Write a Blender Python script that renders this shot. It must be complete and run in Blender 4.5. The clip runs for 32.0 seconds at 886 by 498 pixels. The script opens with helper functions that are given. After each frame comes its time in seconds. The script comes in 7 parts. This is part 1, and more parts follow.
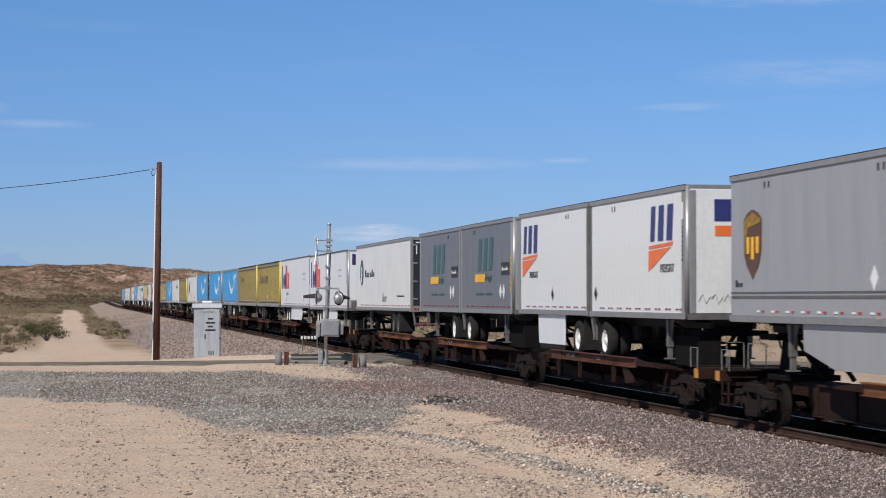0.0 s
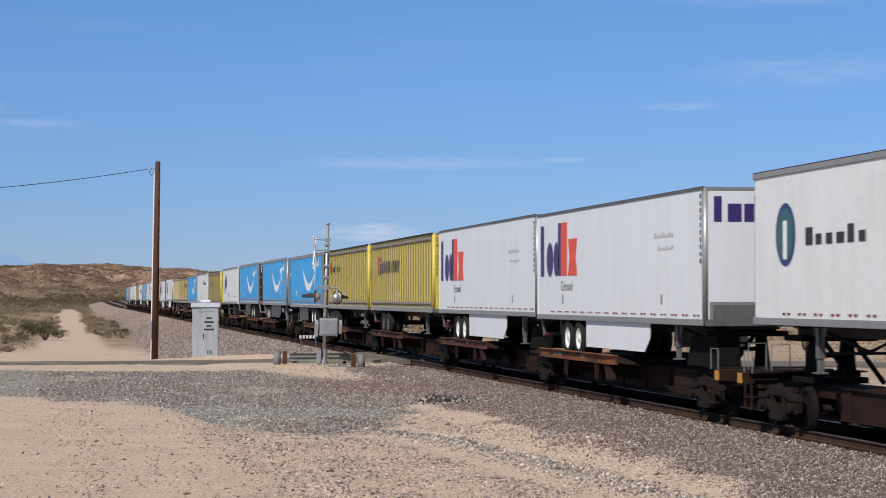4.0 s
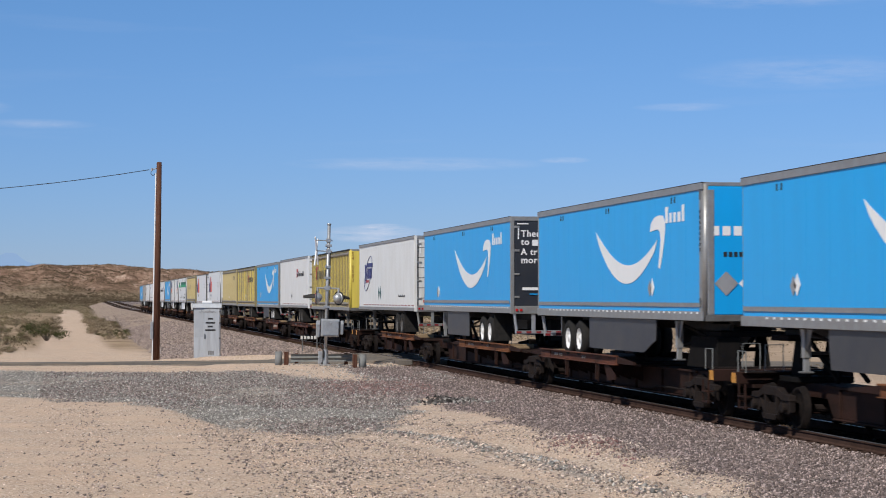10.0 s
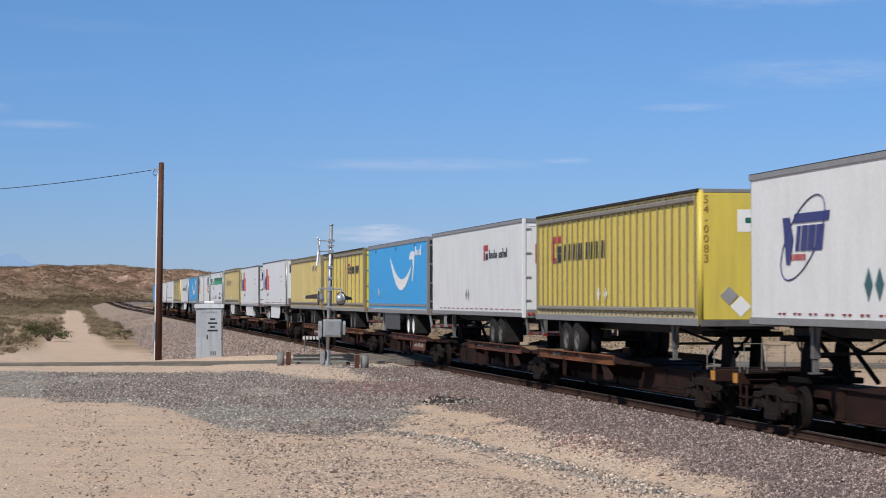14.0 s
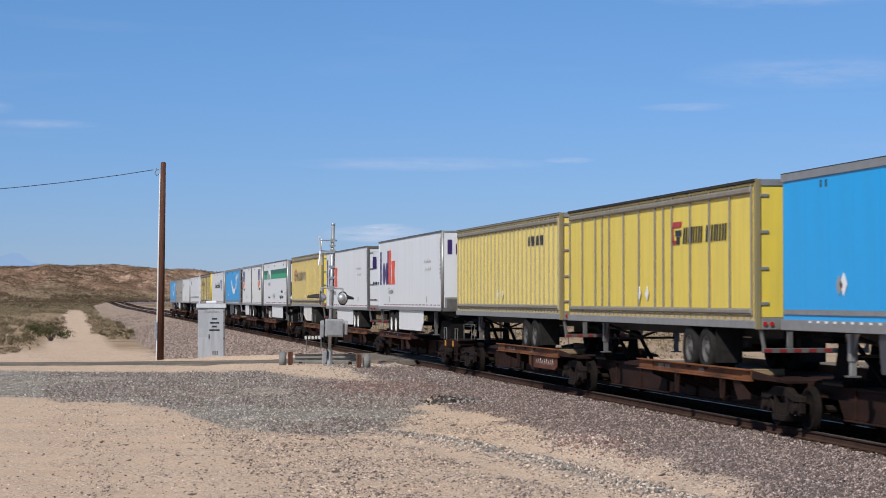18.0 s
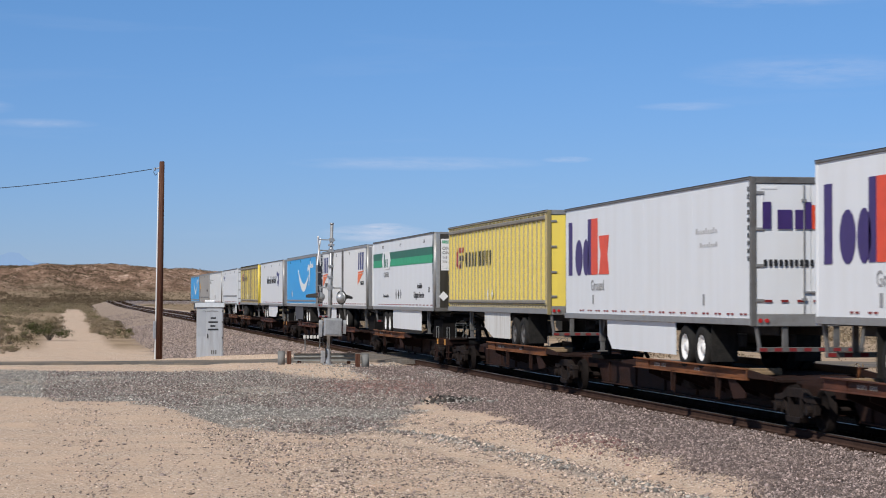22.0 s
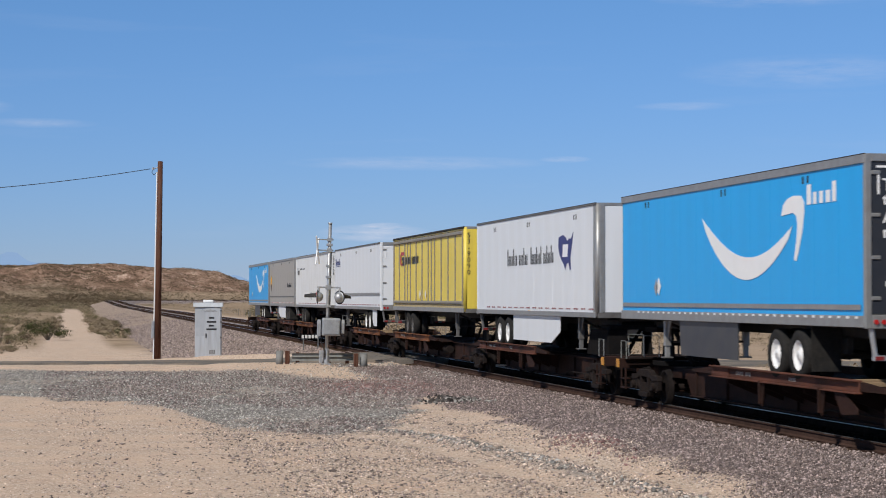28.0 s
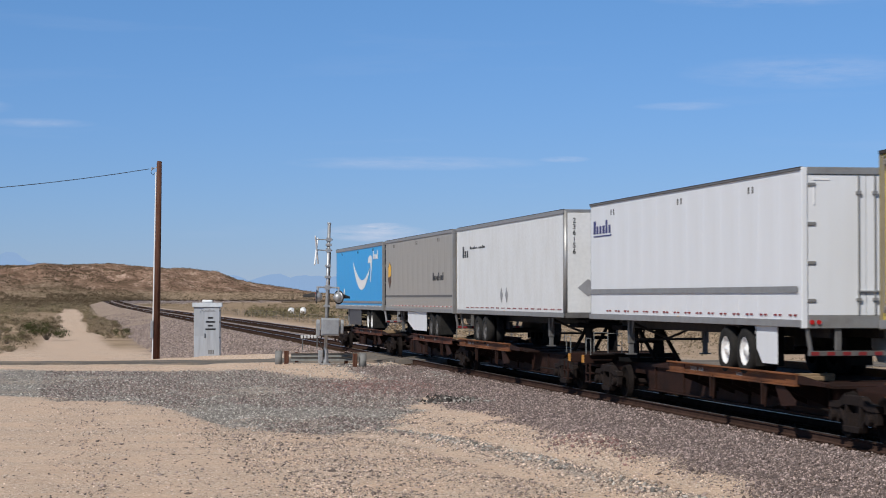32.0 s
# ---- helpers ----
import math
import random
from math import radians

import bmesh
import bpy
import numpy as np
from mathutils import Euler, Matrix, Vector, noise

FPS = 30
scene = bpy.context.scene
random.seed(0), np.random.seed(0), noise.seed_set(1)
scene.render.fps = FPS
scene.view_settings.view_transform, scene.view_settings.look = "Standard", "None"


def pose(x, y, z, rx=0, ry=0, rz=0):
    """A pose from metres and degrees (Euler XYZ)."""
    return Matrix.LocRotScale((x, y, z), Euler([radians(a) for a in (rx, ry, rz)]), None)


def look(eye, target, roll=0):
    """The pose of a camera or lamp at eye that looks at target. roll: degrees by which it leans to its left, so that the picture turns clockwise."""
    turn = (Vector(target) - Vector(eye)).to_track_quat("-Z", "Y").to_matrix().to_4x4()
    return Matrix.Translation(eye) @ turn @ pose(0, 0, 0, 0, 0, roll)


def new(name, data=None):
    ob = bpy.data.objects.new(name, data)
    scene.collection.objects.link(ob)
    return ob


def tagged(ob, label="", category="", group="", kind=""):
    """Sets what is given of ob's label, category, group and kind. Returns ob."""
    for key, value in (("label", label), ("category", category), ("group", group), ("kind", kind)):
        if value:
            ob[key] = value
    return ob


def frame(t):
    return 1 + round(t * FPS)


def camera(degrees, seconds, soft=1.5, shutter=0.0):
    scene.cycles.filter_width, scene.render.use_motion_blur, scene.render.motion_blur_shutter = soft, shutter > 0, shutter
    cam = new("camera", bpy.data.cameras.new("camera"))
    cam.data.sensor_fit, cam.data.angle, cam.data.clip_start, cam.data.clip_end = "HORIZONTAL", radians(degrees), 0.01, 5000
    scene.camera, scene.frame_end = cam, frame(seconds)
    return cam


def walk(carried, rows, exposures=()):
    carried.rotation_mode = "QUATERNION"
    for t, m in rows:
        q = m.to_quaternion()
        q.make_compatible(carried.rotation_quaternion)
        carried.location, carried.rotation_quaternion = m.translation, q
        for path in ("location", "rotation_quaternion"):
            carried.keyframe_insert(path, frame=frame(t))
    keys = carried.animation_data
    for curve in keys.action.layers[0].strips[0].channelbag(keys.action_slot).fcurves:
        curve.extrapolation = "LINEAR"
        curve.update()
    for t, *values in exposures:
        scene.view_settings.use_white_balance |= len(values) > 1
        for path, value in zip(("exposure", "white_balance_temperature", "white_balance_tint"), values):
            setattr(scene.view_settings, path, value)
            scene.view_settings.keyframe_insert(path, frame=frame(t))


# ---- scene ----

# ---- plan: the near track runs along y, its centre at x = 0, rail tops at z = 0 ----
EYE = (-15.034, 0.0, 2.603)
DECK = 0.98            # height of the wheel platforms over the rails


def travel(t):
    """How far the train has come at t seconds, in metres, counted from 16 s."""
    q = t - 16.0
    return 14.264 * q - 0.02155 * q * q - 0.000124 * q ** 3


# ---- camera: on a tripod, with a slight sway of the head (seconds, pan, tilt in degrees) ----
SWAY = (
    (0.0, -0.024, 0.000), (0.5, -0.027, 0.000), (1.0, -0.048, 0.000), (1.5, -0.067, 0.000), (2.0, -0.072, -0.001),
    (2.5, -0.073, -0.010), (3.0, -0.073, -0.022), (3.5, -0.072, -0.024), (4.0, -0.066, -0.018), (4.5, -0.060, -0.012),
    (5.0, -0.054, -0.006), (5.5, -0.049, -0.003), (6.0, -0.048, -0.011), (6.5, -0.048, -0.002), (7.0, -0.048, 0.000),
    (7.5, -0.045, 0.000), (8.0, -0.024, 0.000), (8.5, -0.003, 0.000), (9.0, -0.003, 0.000), (9.5, -0.021, 0.000),
    (10.0, -0.027, 0.000), (10.5, -0.045, 0.000), (11.0, -0.045, 0.000), (11.5, -0.024, 0.003), (12.0, 0.006, 0.021),
    (12.5, 0.066, 0.038), (13.0, 0.091, 0.042), (13.5, 0.070, 0.025), (14.0, 0.033, 0.011), (14.5, 0.030, 0.007),
    (15.0, 0.045, 0.009), (15.5, 0.062, 0.011), (16.0, 0.080, 0.013), (16.5, 0.095, 0.014), (17.0, 0.097, 0.010),
    (17.5, 0.096, 0.006), (18.0, 0.087, 0.001), (18.5, 0.074, -0.001), (19.0, 0.071, -0.006), (19.5, 0.060, -0.012),
    (20.0, 0.049, -0.015), (20.5, 0.042, -0.002), (21.0, 0.047, -0.002), (21.5, 0.049, -0.011), (22.0, 0.049, -0.017),
    (22.5, 0.049, -0.016), (23.0, 0.046, -0.016), (23.5, 0.027, -0.007), (24.0, 0.024, -0.001), (24.5, 0.021, 0.000),
    (25.0, 0.001, -0.002), (25.5, -0.015, -0.016), (26.0, -0.013, -0.020), (26.5, -0.009, -0.021), (27.0, -0.004, -0.023),
    (27.5, -0.001, -0.024), (28.0, 0.003, -0.024), (28.5, 0.019, -0.024), (29.0, 0.024, -0.024), (29.5, 0.024, -0.024),
    (30.0, 0.021, -0.024), (30.5, 0.003, -0.024), (31.0, -0.003, -0.024), (31.5, -0.021, -0.024), (32.0, -0.024, -0.024))

cam = camera(24.39, 32.0, soft=1.0, shutter=0.25)
walk(cam, [(t, pose(EYE[0], EYE[1], EYE[2], 91.378 + tilt, 0, -10.276 + pan)) for t, pan, tilt in SWAY],
     exposures=[(0.0, 0.05), (25.3, 0.05), (27.7, 0.0), (32.0, 0.0)])

# ---- world and sun ----
SUN_TO = Vector((-0.507, -0.50, 0.705)).normalized()
world = bpy.data.worlds.new("desert_sky")
scene.world = world
world.use_nodes = True
wn, wl = world.node_tree.nodes, world.node_tree.links
wn.clear()
w_out = wn.new("ShaderNodeOutputWorld")
w_bg = wn.new("ShaderNodeBackground")
w_sky = wn.new("ShaderNodeTexSky")
w_sky.sky_type = 'NISHITA'
w_sky.sun_disc = False
w_sky.sun_elevation = math.asin(SUN_TO.z)
w_sky.sun_rotation = math.atan2(SUN_TO.x, SUN_TO.y)
w_sky.altitude = 700
w_sky.air_density, w_sky.dust_density, w_sky.ozone_density = 1.0, 0.0, 4.0
w_co = wn.new("ShaderNodeTexCoord")
w_map = wn.new("ShaderNodeMapping")
w_map.inputs["Scale"].default_value = (2.2, 2.2, 22.0)
w_map.inputs["Rotation"].default_value = (0.05, -0.06, 0)
w_noise = wn.new("ShaderNodeTexNoise")
w_noise.inputs["Scale"].default_value = 2.6
w_noise.inputs["Detail"].default_value = 7
w_noise.inputs["Roughness"].default_value = 0.55
w_ramp = wn.new("ShaderNodeMapRange")
w_ramp.inputs["From Min"].default_value = 0.55
w_ramp.inputs["From Max"].default_value = 0.85
w_ramp.inputs["To Max"].default_value = 0.10
w_mix = wn.new("ShaderNodeMix")
w_mix.data_type = 'RGBA'
w_mix.inputs["B"].default_value = (8.2, 8.6, 10.2, 1)
wl.new(w_co.outputs["Generated"], w_map.inputs["Vector"])
wl.new(w_map.outputs["Vector"], w_noise.inputs["Vector"])
wl.new(w_noise.outputs["Fac"], w_ramp.inputs["Value"])


def w_math(op, a, b):
    m = wn.new("ShaderNodeMath")
    m.operation = op
    for socket, v in zip(m.inputs, (a, b)):
        if isinstance(v, (int, float)):
            socket.default_value = v
        else:
            wl.new(v, socket)
    return m.outputs["Value"]


# single wisps of cloud: bearing east of the line, height, half width, half height (degrees), density
veil = w_ramp.outputs["Result"]
w_dir = wn.new("ShaderNodeSeparateXYZ")
wl.new(w_co.outputs["Generated"], w_dir.inputs["Vector"])
wisp = wn.new("ShaderNodeTexNoise")
wisp.inputs["Scale"].default_value, wisp.inputs["Detail"].default_value, wisp.inputs["Roughness"].default_value = 13.0, 7, 0.66
w_flat = wn.new("ShaderNodeMapping")
w_flat.inputs["Scale"].default_value = (3, 3, 20)
wl.new(w_co.outputs["Generated"], w_flat.inputs["Vector"])
wl.new(w_flat.outputs["Vector"], wisp.inputs["Vector"])
for bearing, rise, wide, tall, dense in ((8.65, 1.97, 0.8, 0.13, 0.52), (8.35, 1.80, 1.7, 0.26, 0.46), (13.7, 3.85, 0.8, 0.10, 0.28), (-0.9, 4.78, 1.7, 0.15, 0.16), (17.0, 5.3, 1.6, 0.13, 0.14),
                                         (20.5, 6.2, 4.2, 0.5, 0.13), (19.5, 8.3, 4.0, 0.35, 0.18), (9.6, 3.75, 4.0, 0.22, 0.16), (-3.5, 5.2, 2.0, 0.3, 0.2)):
    az = w_math('MULTIPLY', w_math('SUBTRACT', w_math('DIVIDE', w_dir.outputs["X"], w_math('MAXIMUM', w_dir.outputs["Y"], 0.2)), math.tan(radians(bearing))), 1 / math.tan(radians(wide)))
    el = w_math('MULTIPLY', w_math('SUBTRACT', w_dir.outputs["Z"], math.sin(radians(rise))), 1 / math.sin(radians(tall)))
    blob = w_math('MAXIMUM', w_math('SUBTRACT', 1.0, w_math('ADD', w_math('MULTIPLY', az, az), w_math('MULTIPLY', el, el))), 0.0)
    puff = w_math('MULTIPLY', w_math('MULTIPLY', blob, w_math('MAXIMUM', w_math('SUBTRACT', wisp.outputs["Fac"], 0.31), 0.0)), 4.2 * dense)
    veil = w_math('MINIMUM', w_math('ADD', veil, puff), 0.8)
wl.new(veil, w_mix.inputs["Factor"])
wl.new(w_mix.outputs["Result"], w_bg.inputs["Color"])
w_tint = wn.new("ShaderNodeMix")
w_tint.data_type, w_tint.blend_type = 'RGBA', 'MULTIPLY'
w_tint.inputs["Factor"].default_value = 1.0
w_sep = wn.new("ShaderNodeSeparateXYZ")
wl.new(w_co.outputs["Generated"], w_sep.inputs["Vector"])
w_el = wn.new("ShaderNodeMapRange")
w_el.inputs["From Min"].default_value, w_el.inputs["From Max"].default_value = 0.0, 0.15
wl.new(w_sep.outputs["Z"], w_el.inputs["Value"])
w_clear = wn.new("ShaderNodeMix")
w_clear.data_type = 'RGBA'
w_clear.inputs["A"].default_value = (0.50, 0.64, 1.10, 1)
w_clear.inputs["B"].default_value = (0.60, 0.86, 1.18, 1)
wl.new(w_el.outputs["Result"], w_clear.inputs["Factor"])
w_high = wn.new("ShaderNodeMapRange")
w_high.inputs["From Min"].default_value, w_high.inputs["From Max"].default_value = 0.15, 0.55
wl.new(w_sep.outputs["Z"], w_high.inputs["Value"])
w_zenith = wn.new("ShaderNodeMix")
w_zenith.data_type = 'RGBA'
w_zenith.inputs["B"].default_value = (0.95, 0.86, 0.74, 1)
wl.new(w_high.outputs["Result"], w_zenith.inputs["Factor"])
wl.new(w_clear.outputs["Result"], w_zenith.inputs["A"])
wl.new(w_zenith.outputs["Result"], w_tint.inputs["B"])
wl.new(w_sky.outputs["Color"], w_tint.inputs["A"])
wl.new(w_tint.outputs["Result"], w_mix.inputs["A"])
wl.new(w_bg.outputs["Background"], w_out.inputs["Surface"])
w_bg.inputs["Strength"].default_value = 0.079
sun_data = bpy.data.lights.new("sun", 'SUN')
sun_data.energy, sun_data.angle, sun_data.color = 4.3, radians(0.53), (1.0, 0.955, 0.89)
sun = new("sun", sun_data)
sun.matrix_world = look(SUN_TO * 50, (0, 0, 0))


# ---- materials ----
MATS = {}


def material(name, color, rough=0.5, metal=0.0, second=None, scale=3.0, streak=(1, 1, 1), amount=0.5, grain=0.15,
             grain_scale=60.0, bump=0.1, bump_scale=40.0, island=0.0, per_object=0.0, spec=0.5):
    """A painted, metal or earth surface: two colours blended by a broad pattern, a fine grain over them, fine relief."""
    m = bpy.data.materials.new(name)
    m.use_nodes = True
    n, l = m.node_tree.nodes, m.node_tree.links
    bsdf = n["Principled BSDF"]
    co = n.new("ShaderNodeTexCoord")
    mp = n.new("ShaderNodeMapping")
    mp.inputs["Scale"].default_value = streak
    l.new(co.outputs["Object"], mp.inputs["Vector"])
    broad = n.new("ShaderNodeTexNoise")
    broad.inputs["Scale"].default_value, broad.inputs["Detail"].default_value = scale, 5
    l.new(mp.outputs["Vector"], broad.inputs["Vector"])
    rng = n.new("ShaderNodeMapRange")
    rng.inputs["From Min"].default_value, rng.inputs["From Max"].default_value = 0.38, 0.72
    rng.inputs["To Max"].default_value = amount
    l.new(broad.outputs["Fac"], rng.inputs["Value"])
    mix = n.new("ShaderNodeMix")
    mix.data_type = 'RGBA'
    mix.inputs["A"].default_value = (*color, 1)
    mix.inputs["B"].default_value = (*(second or [c * 0.6 for c in color]), 1)
    l.new(rng.outputs["Result"], mix.inputs["Factor"])
    fine = n.new("ShaderNodeTexNoise")
    fine.inputs["Scale"].default_value, fine.inputs["Detail"].default_value = grain_scale, 3
    l.new(co.outputs["Object"], fine.inputs["Vector"])
    val = n.new("ShaderNodeMapRange")
    val.inputs["From Min"].default_value, val.inputs["From Max"].default_value = 0.3, 0.7
    val.inputs["To Min"].default_value, val.inputs["To Max"].default_value = 1 - grain, 1 + grain
    l.new(fine.outputs["Fac"], val.inputs["Value"])
    hsv = n.new("ShaderNodeHueSaturation")
    l.new(mix.outputs["Result"], hsv.inputs["Color"])
    source = val.outputs["Result"]
    for strength, node, socket in ((island, "ShaderNodeNewGeometry", "Random Per Island"), (per_object, "ShaderNodeObjectInfo", "Random")):
        if strength:
            rnd = n.new(node)
            r2 = n.new("ShaderNodeMapRange")
            r2.inputs["To Min"].default_value, r2.inputs["To Max"].default_value = 1 - strength, 1 + strength
            if strength > 0.7:
                # many dark pieces and a few pale ones
                cube = n.new("ShaderNodeMath")
                cube.operation = 'POWER'
                cube.inputs[1].default_value = 3.0
                l.new(rnd.outputs[socket], cube.inputs[0])
                l.new(cube.outputs["Value"], r2.inputs["Value"])
                r2.inputs["To Min"].default_value, r2.inputs["To Max"].default_value = 0.55, 2.3
            else:
                l.new(rnd.outputs[socket], r2.inputs["Value"])
            mul = n.new("ShaderNodeMath")
            mul.operation = 'MULTIPLY'
            l.new(source, mul.inputs[0])
            l.new(r2.outputs["Result"], mul.inputs[1])
            source = mul.outputs["Value"]
    l.new(source, hsv.inputs["Value"])
    l.new(hsv.outputs["Color"], bsdf.inputs["Base Color"])
    bsdf.inputs["Roughness"].default_value = rough
    bsdf.inputs["Metallic"].default_value = metal
    bsdf.inputs["Specular IOR Level"].default_value = spec
    if bump:
        b = n.new("ShaderNodeBump")
        b.inputs["Strength"].default_value, b.inputs["Distance"].default_value = bump, 0.02
        bn = n.new("ShaderNodeTexNoise")
        bn.inputs["Scale"].default_value, bn.inputs["Detail"].default_value = bump_scale, 4
        l.new(co.outputs["Object"], bn.inputs["Vector"])
        l.new(bn.outputs["Fac"], b.inputs["Height"])
        l.new(b.outputs["Normal"], bsdf.inputs["Normal"])
    MATS[name] = m
    return m


DOWN = (3.0, 3.0, 0.35)   # streaks that run down a wall
white_paint = material("white_paint", (0.69, 0.71, 0.735), 0.38, second=(0.50, 0.475, 0.43), scale=0.6, streak=DOWN, amount=0.20, grain=0.03, bump=0.03)
worn_white = material("road_worn_white_paint", (0.685, 0.693, 0.69), 0.45, second=(0.48, 0.45, 0.39), scale=0.8, streak=(2.2, 2.2, 0.9), amount=0.25, grain=0.05, grain_scale=9, bump=0.03)
dirty_white = material("dirty_white_paint", (0.66, 0.65, 0.62), 0.5, second=(0.42, 0.38, 0.32), scale=1.6, streak=DOWN, amount=0.6, grain=0.05, bump=0.05)
yellow_paint = material("yellow_paint", (0.72, 0.555, 0.075), 0.42, second=(0.55, 0.42, 0.09), scale=1.5, streak=DOWN, amount=0.5, grain=0.05, bump=0.04)
pale_yellow = material("pale_yellow_paint", (0.80, 0.64, 0.16), 0.5, second=(0.60, 0.48, 0.16), scale=1.5, streak=DOWN, amount=0.6, grain=0.05, bump=0.04)
clear_yellow = material("clear_yellow_paint", (0.86, 0.67, 0.115), 0.42, second=(0.68, 0.53, 0.13), scale=1.5, streak=DOWN, amount=0.45, grain=0.04, bump=0.04)
dull_yellow = material("dull_yellow_paint", (0.63, 0.50, 0.085), 0.45, second=(0.47, 0.37, 0.085), scale=1.5, streak=DOWN, amount=0.6, grain=0.05, bump=0.04)
blue_paint = material("blue_paint", (0.006, 0.335, 0.75), 0.35, second=(0.010, 0.30, 0.68), scale=0.9, streak=DOWN, amount=0.5, grain=0.03, bump=0.02)
door_black = material("dark_slate_paint", (0.022, 0.026, 0.035), 0.4, second=(0.04, 0.04, 0.045), scale=2, amount=0.5, grain=0.1)
grey_silver = material("silver_grey_paint", (0.185, 0.194, 0.212), 0.42, 0.25, second=(0.135, 0.138, 0.148), scale=1.2, streak=DOWN, amount=0.6, grain=0.05)
cool_grey = material("cool_grey_paint", (0.345, 0.35, 0.362), 0.42, 0.15, second=(0.27, 0.265, 0.26), scale=1.0, streak=DOWN, amount=0.4, grain=0.04)
grey_box = material("warm_grey_paint", (0.36, 0.335, 0.30), 0.45, 0.1, second=(0.26, 0.235, 0.20), scale=1.3, streak=DOWN, amount=0.6, grain=0.05)
aluminium = material("aluminium_rail", (0.33, 0.33, 0.325), 0.45, 0.5, second=(0.25, 0.23, 0.21), scale=4, amount=0.6, grain=0.1)
dull_metal = material("dull_dark_metal", (0.15, 0.148, 0.145), 0.55, 0.3, second=(0.09, 0.08, 0.07), scale=4, amount=0.7, grain=0.15)
tan_post = material("pale_dusty_post", (0.40, 0.345, 0.21), 0.6, second=(0.30, 0.25, 0.15), scale=2, streak=DOWN, amount=0.6, grain=0.1)
post_grey = material("dusty_yellow_post", (0.235, 0.195, 0.095), 0.6, 0.0, second=(0.15, 0.128, 0.075), scale=2, streak=(3, 3, 0.35), amount=0.7, grain=0.1)
under_black = material("chassis_black", (0.028, 0.027, 0.027), 0.7, second=(0.06, 0.05, 0.042), scale=5, amount=0.6, grain=0.2, spec=0.15)
tyre_black = material("tyre_rubber", (0.016, 0.0155, 0.015), 0.85, second=(0.035, 0.031, 0.027), scale=6, amount=0.6, grain=0.2, spec=0.15)
rim_white = material("white_wheel_paint", (0.75, 0.75, 0.74), 0.4, second=(0.5, 0.45, 0.4), scale=9, amount=0.5, grain=0.1)
rim_grey = material("dusty_wheel_metal", (0.12, 0.115, 0.11), 0.6, 0.3, second=(0.06, 0.053, 0.048), scale=9, amount=0.6, grain=0.15)
rust = material("rusty_car_paint", (0.031, 0.0145, 0.011), 0.78, second=(0.014, 0.009, 0.0075), scale=2.2, streak=(1, 0.5, 1.4), amount=0.95, grain=0.25, bump=0.25, spec=0.12)
rust_orange = material("orange_rust_paint", (0.205, 0.080, 0.033), 0.7, second=(0.052, 0.024, 0.016), scale=1.6, streak=(1, 0.5, 3), amount=0.9, grain=0.25, bump=0.25, spec=0.15)
rust_red = material("dull_red_car_paint", (0.122, 0.046, 0.029), 0.7, second=(0.044, 0.021, 0.015), scale=1.8, streak=(1, 0.5, 2), amount=0.95, grain=0.25, bump=0.25, spec=0.15)
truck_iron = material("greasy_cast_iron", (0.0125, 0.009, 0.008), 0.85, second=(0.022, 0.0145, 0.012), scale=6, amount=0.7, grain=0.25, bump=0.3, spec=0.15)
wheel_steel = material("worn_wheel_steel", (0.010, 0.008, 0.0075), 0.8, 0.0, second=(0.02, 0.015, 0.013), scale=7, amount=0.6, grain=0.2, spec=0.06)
rail_rust = material("rusted_rail_web", (0.066, 0.040, 0.032), 0.8, second=(0.036, 0.023, 0.018), scale=3, amount=0.8, grain=0.2, bump=0.2, spec=0.0)
rail_head = material("polished_rail_head", (0.78, 0.74, 0.70), 0.34, 1.0, second=(0.5, 0.46, 0.42), scale=5, amount=0.5, grain=0.05)
tie_wood = material("creosoted_tie_wood", (0.046, 0.029, 0.019), 0.9, second=(0.075, 0.05, 0.035), scale=6, streak=(0.4, 3, 3), amount=0.8, grain=0.3, bump=0.4, per_object=0.25, spec=0.0)
pole_wood = material("weathered_pole_wood", (0.075, 0.032, 0.022), 0.85, second=(0.14, 0.075, 0.05), scale=7, streak=(3, 3, 0.2), amount=0.8, grain=0.25, bump=0.4, spec=0.1)
galvanised = material("galvanised_steel", (0.42, 0.43, 0.44), 0.45, 0.55, second=(0.3, 0.3, 0.31), scale=8, amount=0.6, grain=0.12)
cabinet_paint = material("pale_cabinet_paint", (0.40, 0.425, 0.46), 0.55, 0.1, second=(0.28, 0.285, 0.29), scale=2.2, streak=DOWN, amount=0.7, grain=0.04)
cabinet_patch = material("darker_patch_grey", (0.33, 0.35, 0.38), 0.6, second=(0.4, 0.42, 0.44), scale=3, amount=0.5, grain=0.05)
concrete = material("weathered_concrete", (0.20, 0.20, 0.195), 0.9, second=(0.13, 0.13, 0.12), scale=4, amount=0.6, grain=0.15, bump=0.3, spec=0.1)
asphalt = material("worn_asphalt", (0.125, 0.115, 0.105), 0.92, second=(0.26, 0.21, 0.16), scale=0.6, amount=0.7, grain=0.25, grain_scale=25, bump=0.4, bump_scale=30, spec=0.05)
purple_ink = material("purple_lettering", (0.045, 0.022, 0.13), 0.45, grain=0.04, bump=0)
orange_ink = material("red_orange_lettering", (0.72, 0.075, 0.025), 0.45, grain=0.04, bump=0)
orange_flag = material("orange_lettering", (0.80, 0.17, 0.035), 0.45, grain=0.04, bump=0)
blue_ink = material("navy_lettering", (0.03, 0.035, 0.16), 0.45, grain=0.04, bump=0)
black_ink = material("black_lettering", (0.02, 0.02, 0.022), 0.5, grain=0.05, bump=0)
grey_ink = material("grey_lettering", (0.28, 0.28, 0.29), 0.5, grain=0.05, bump=0)
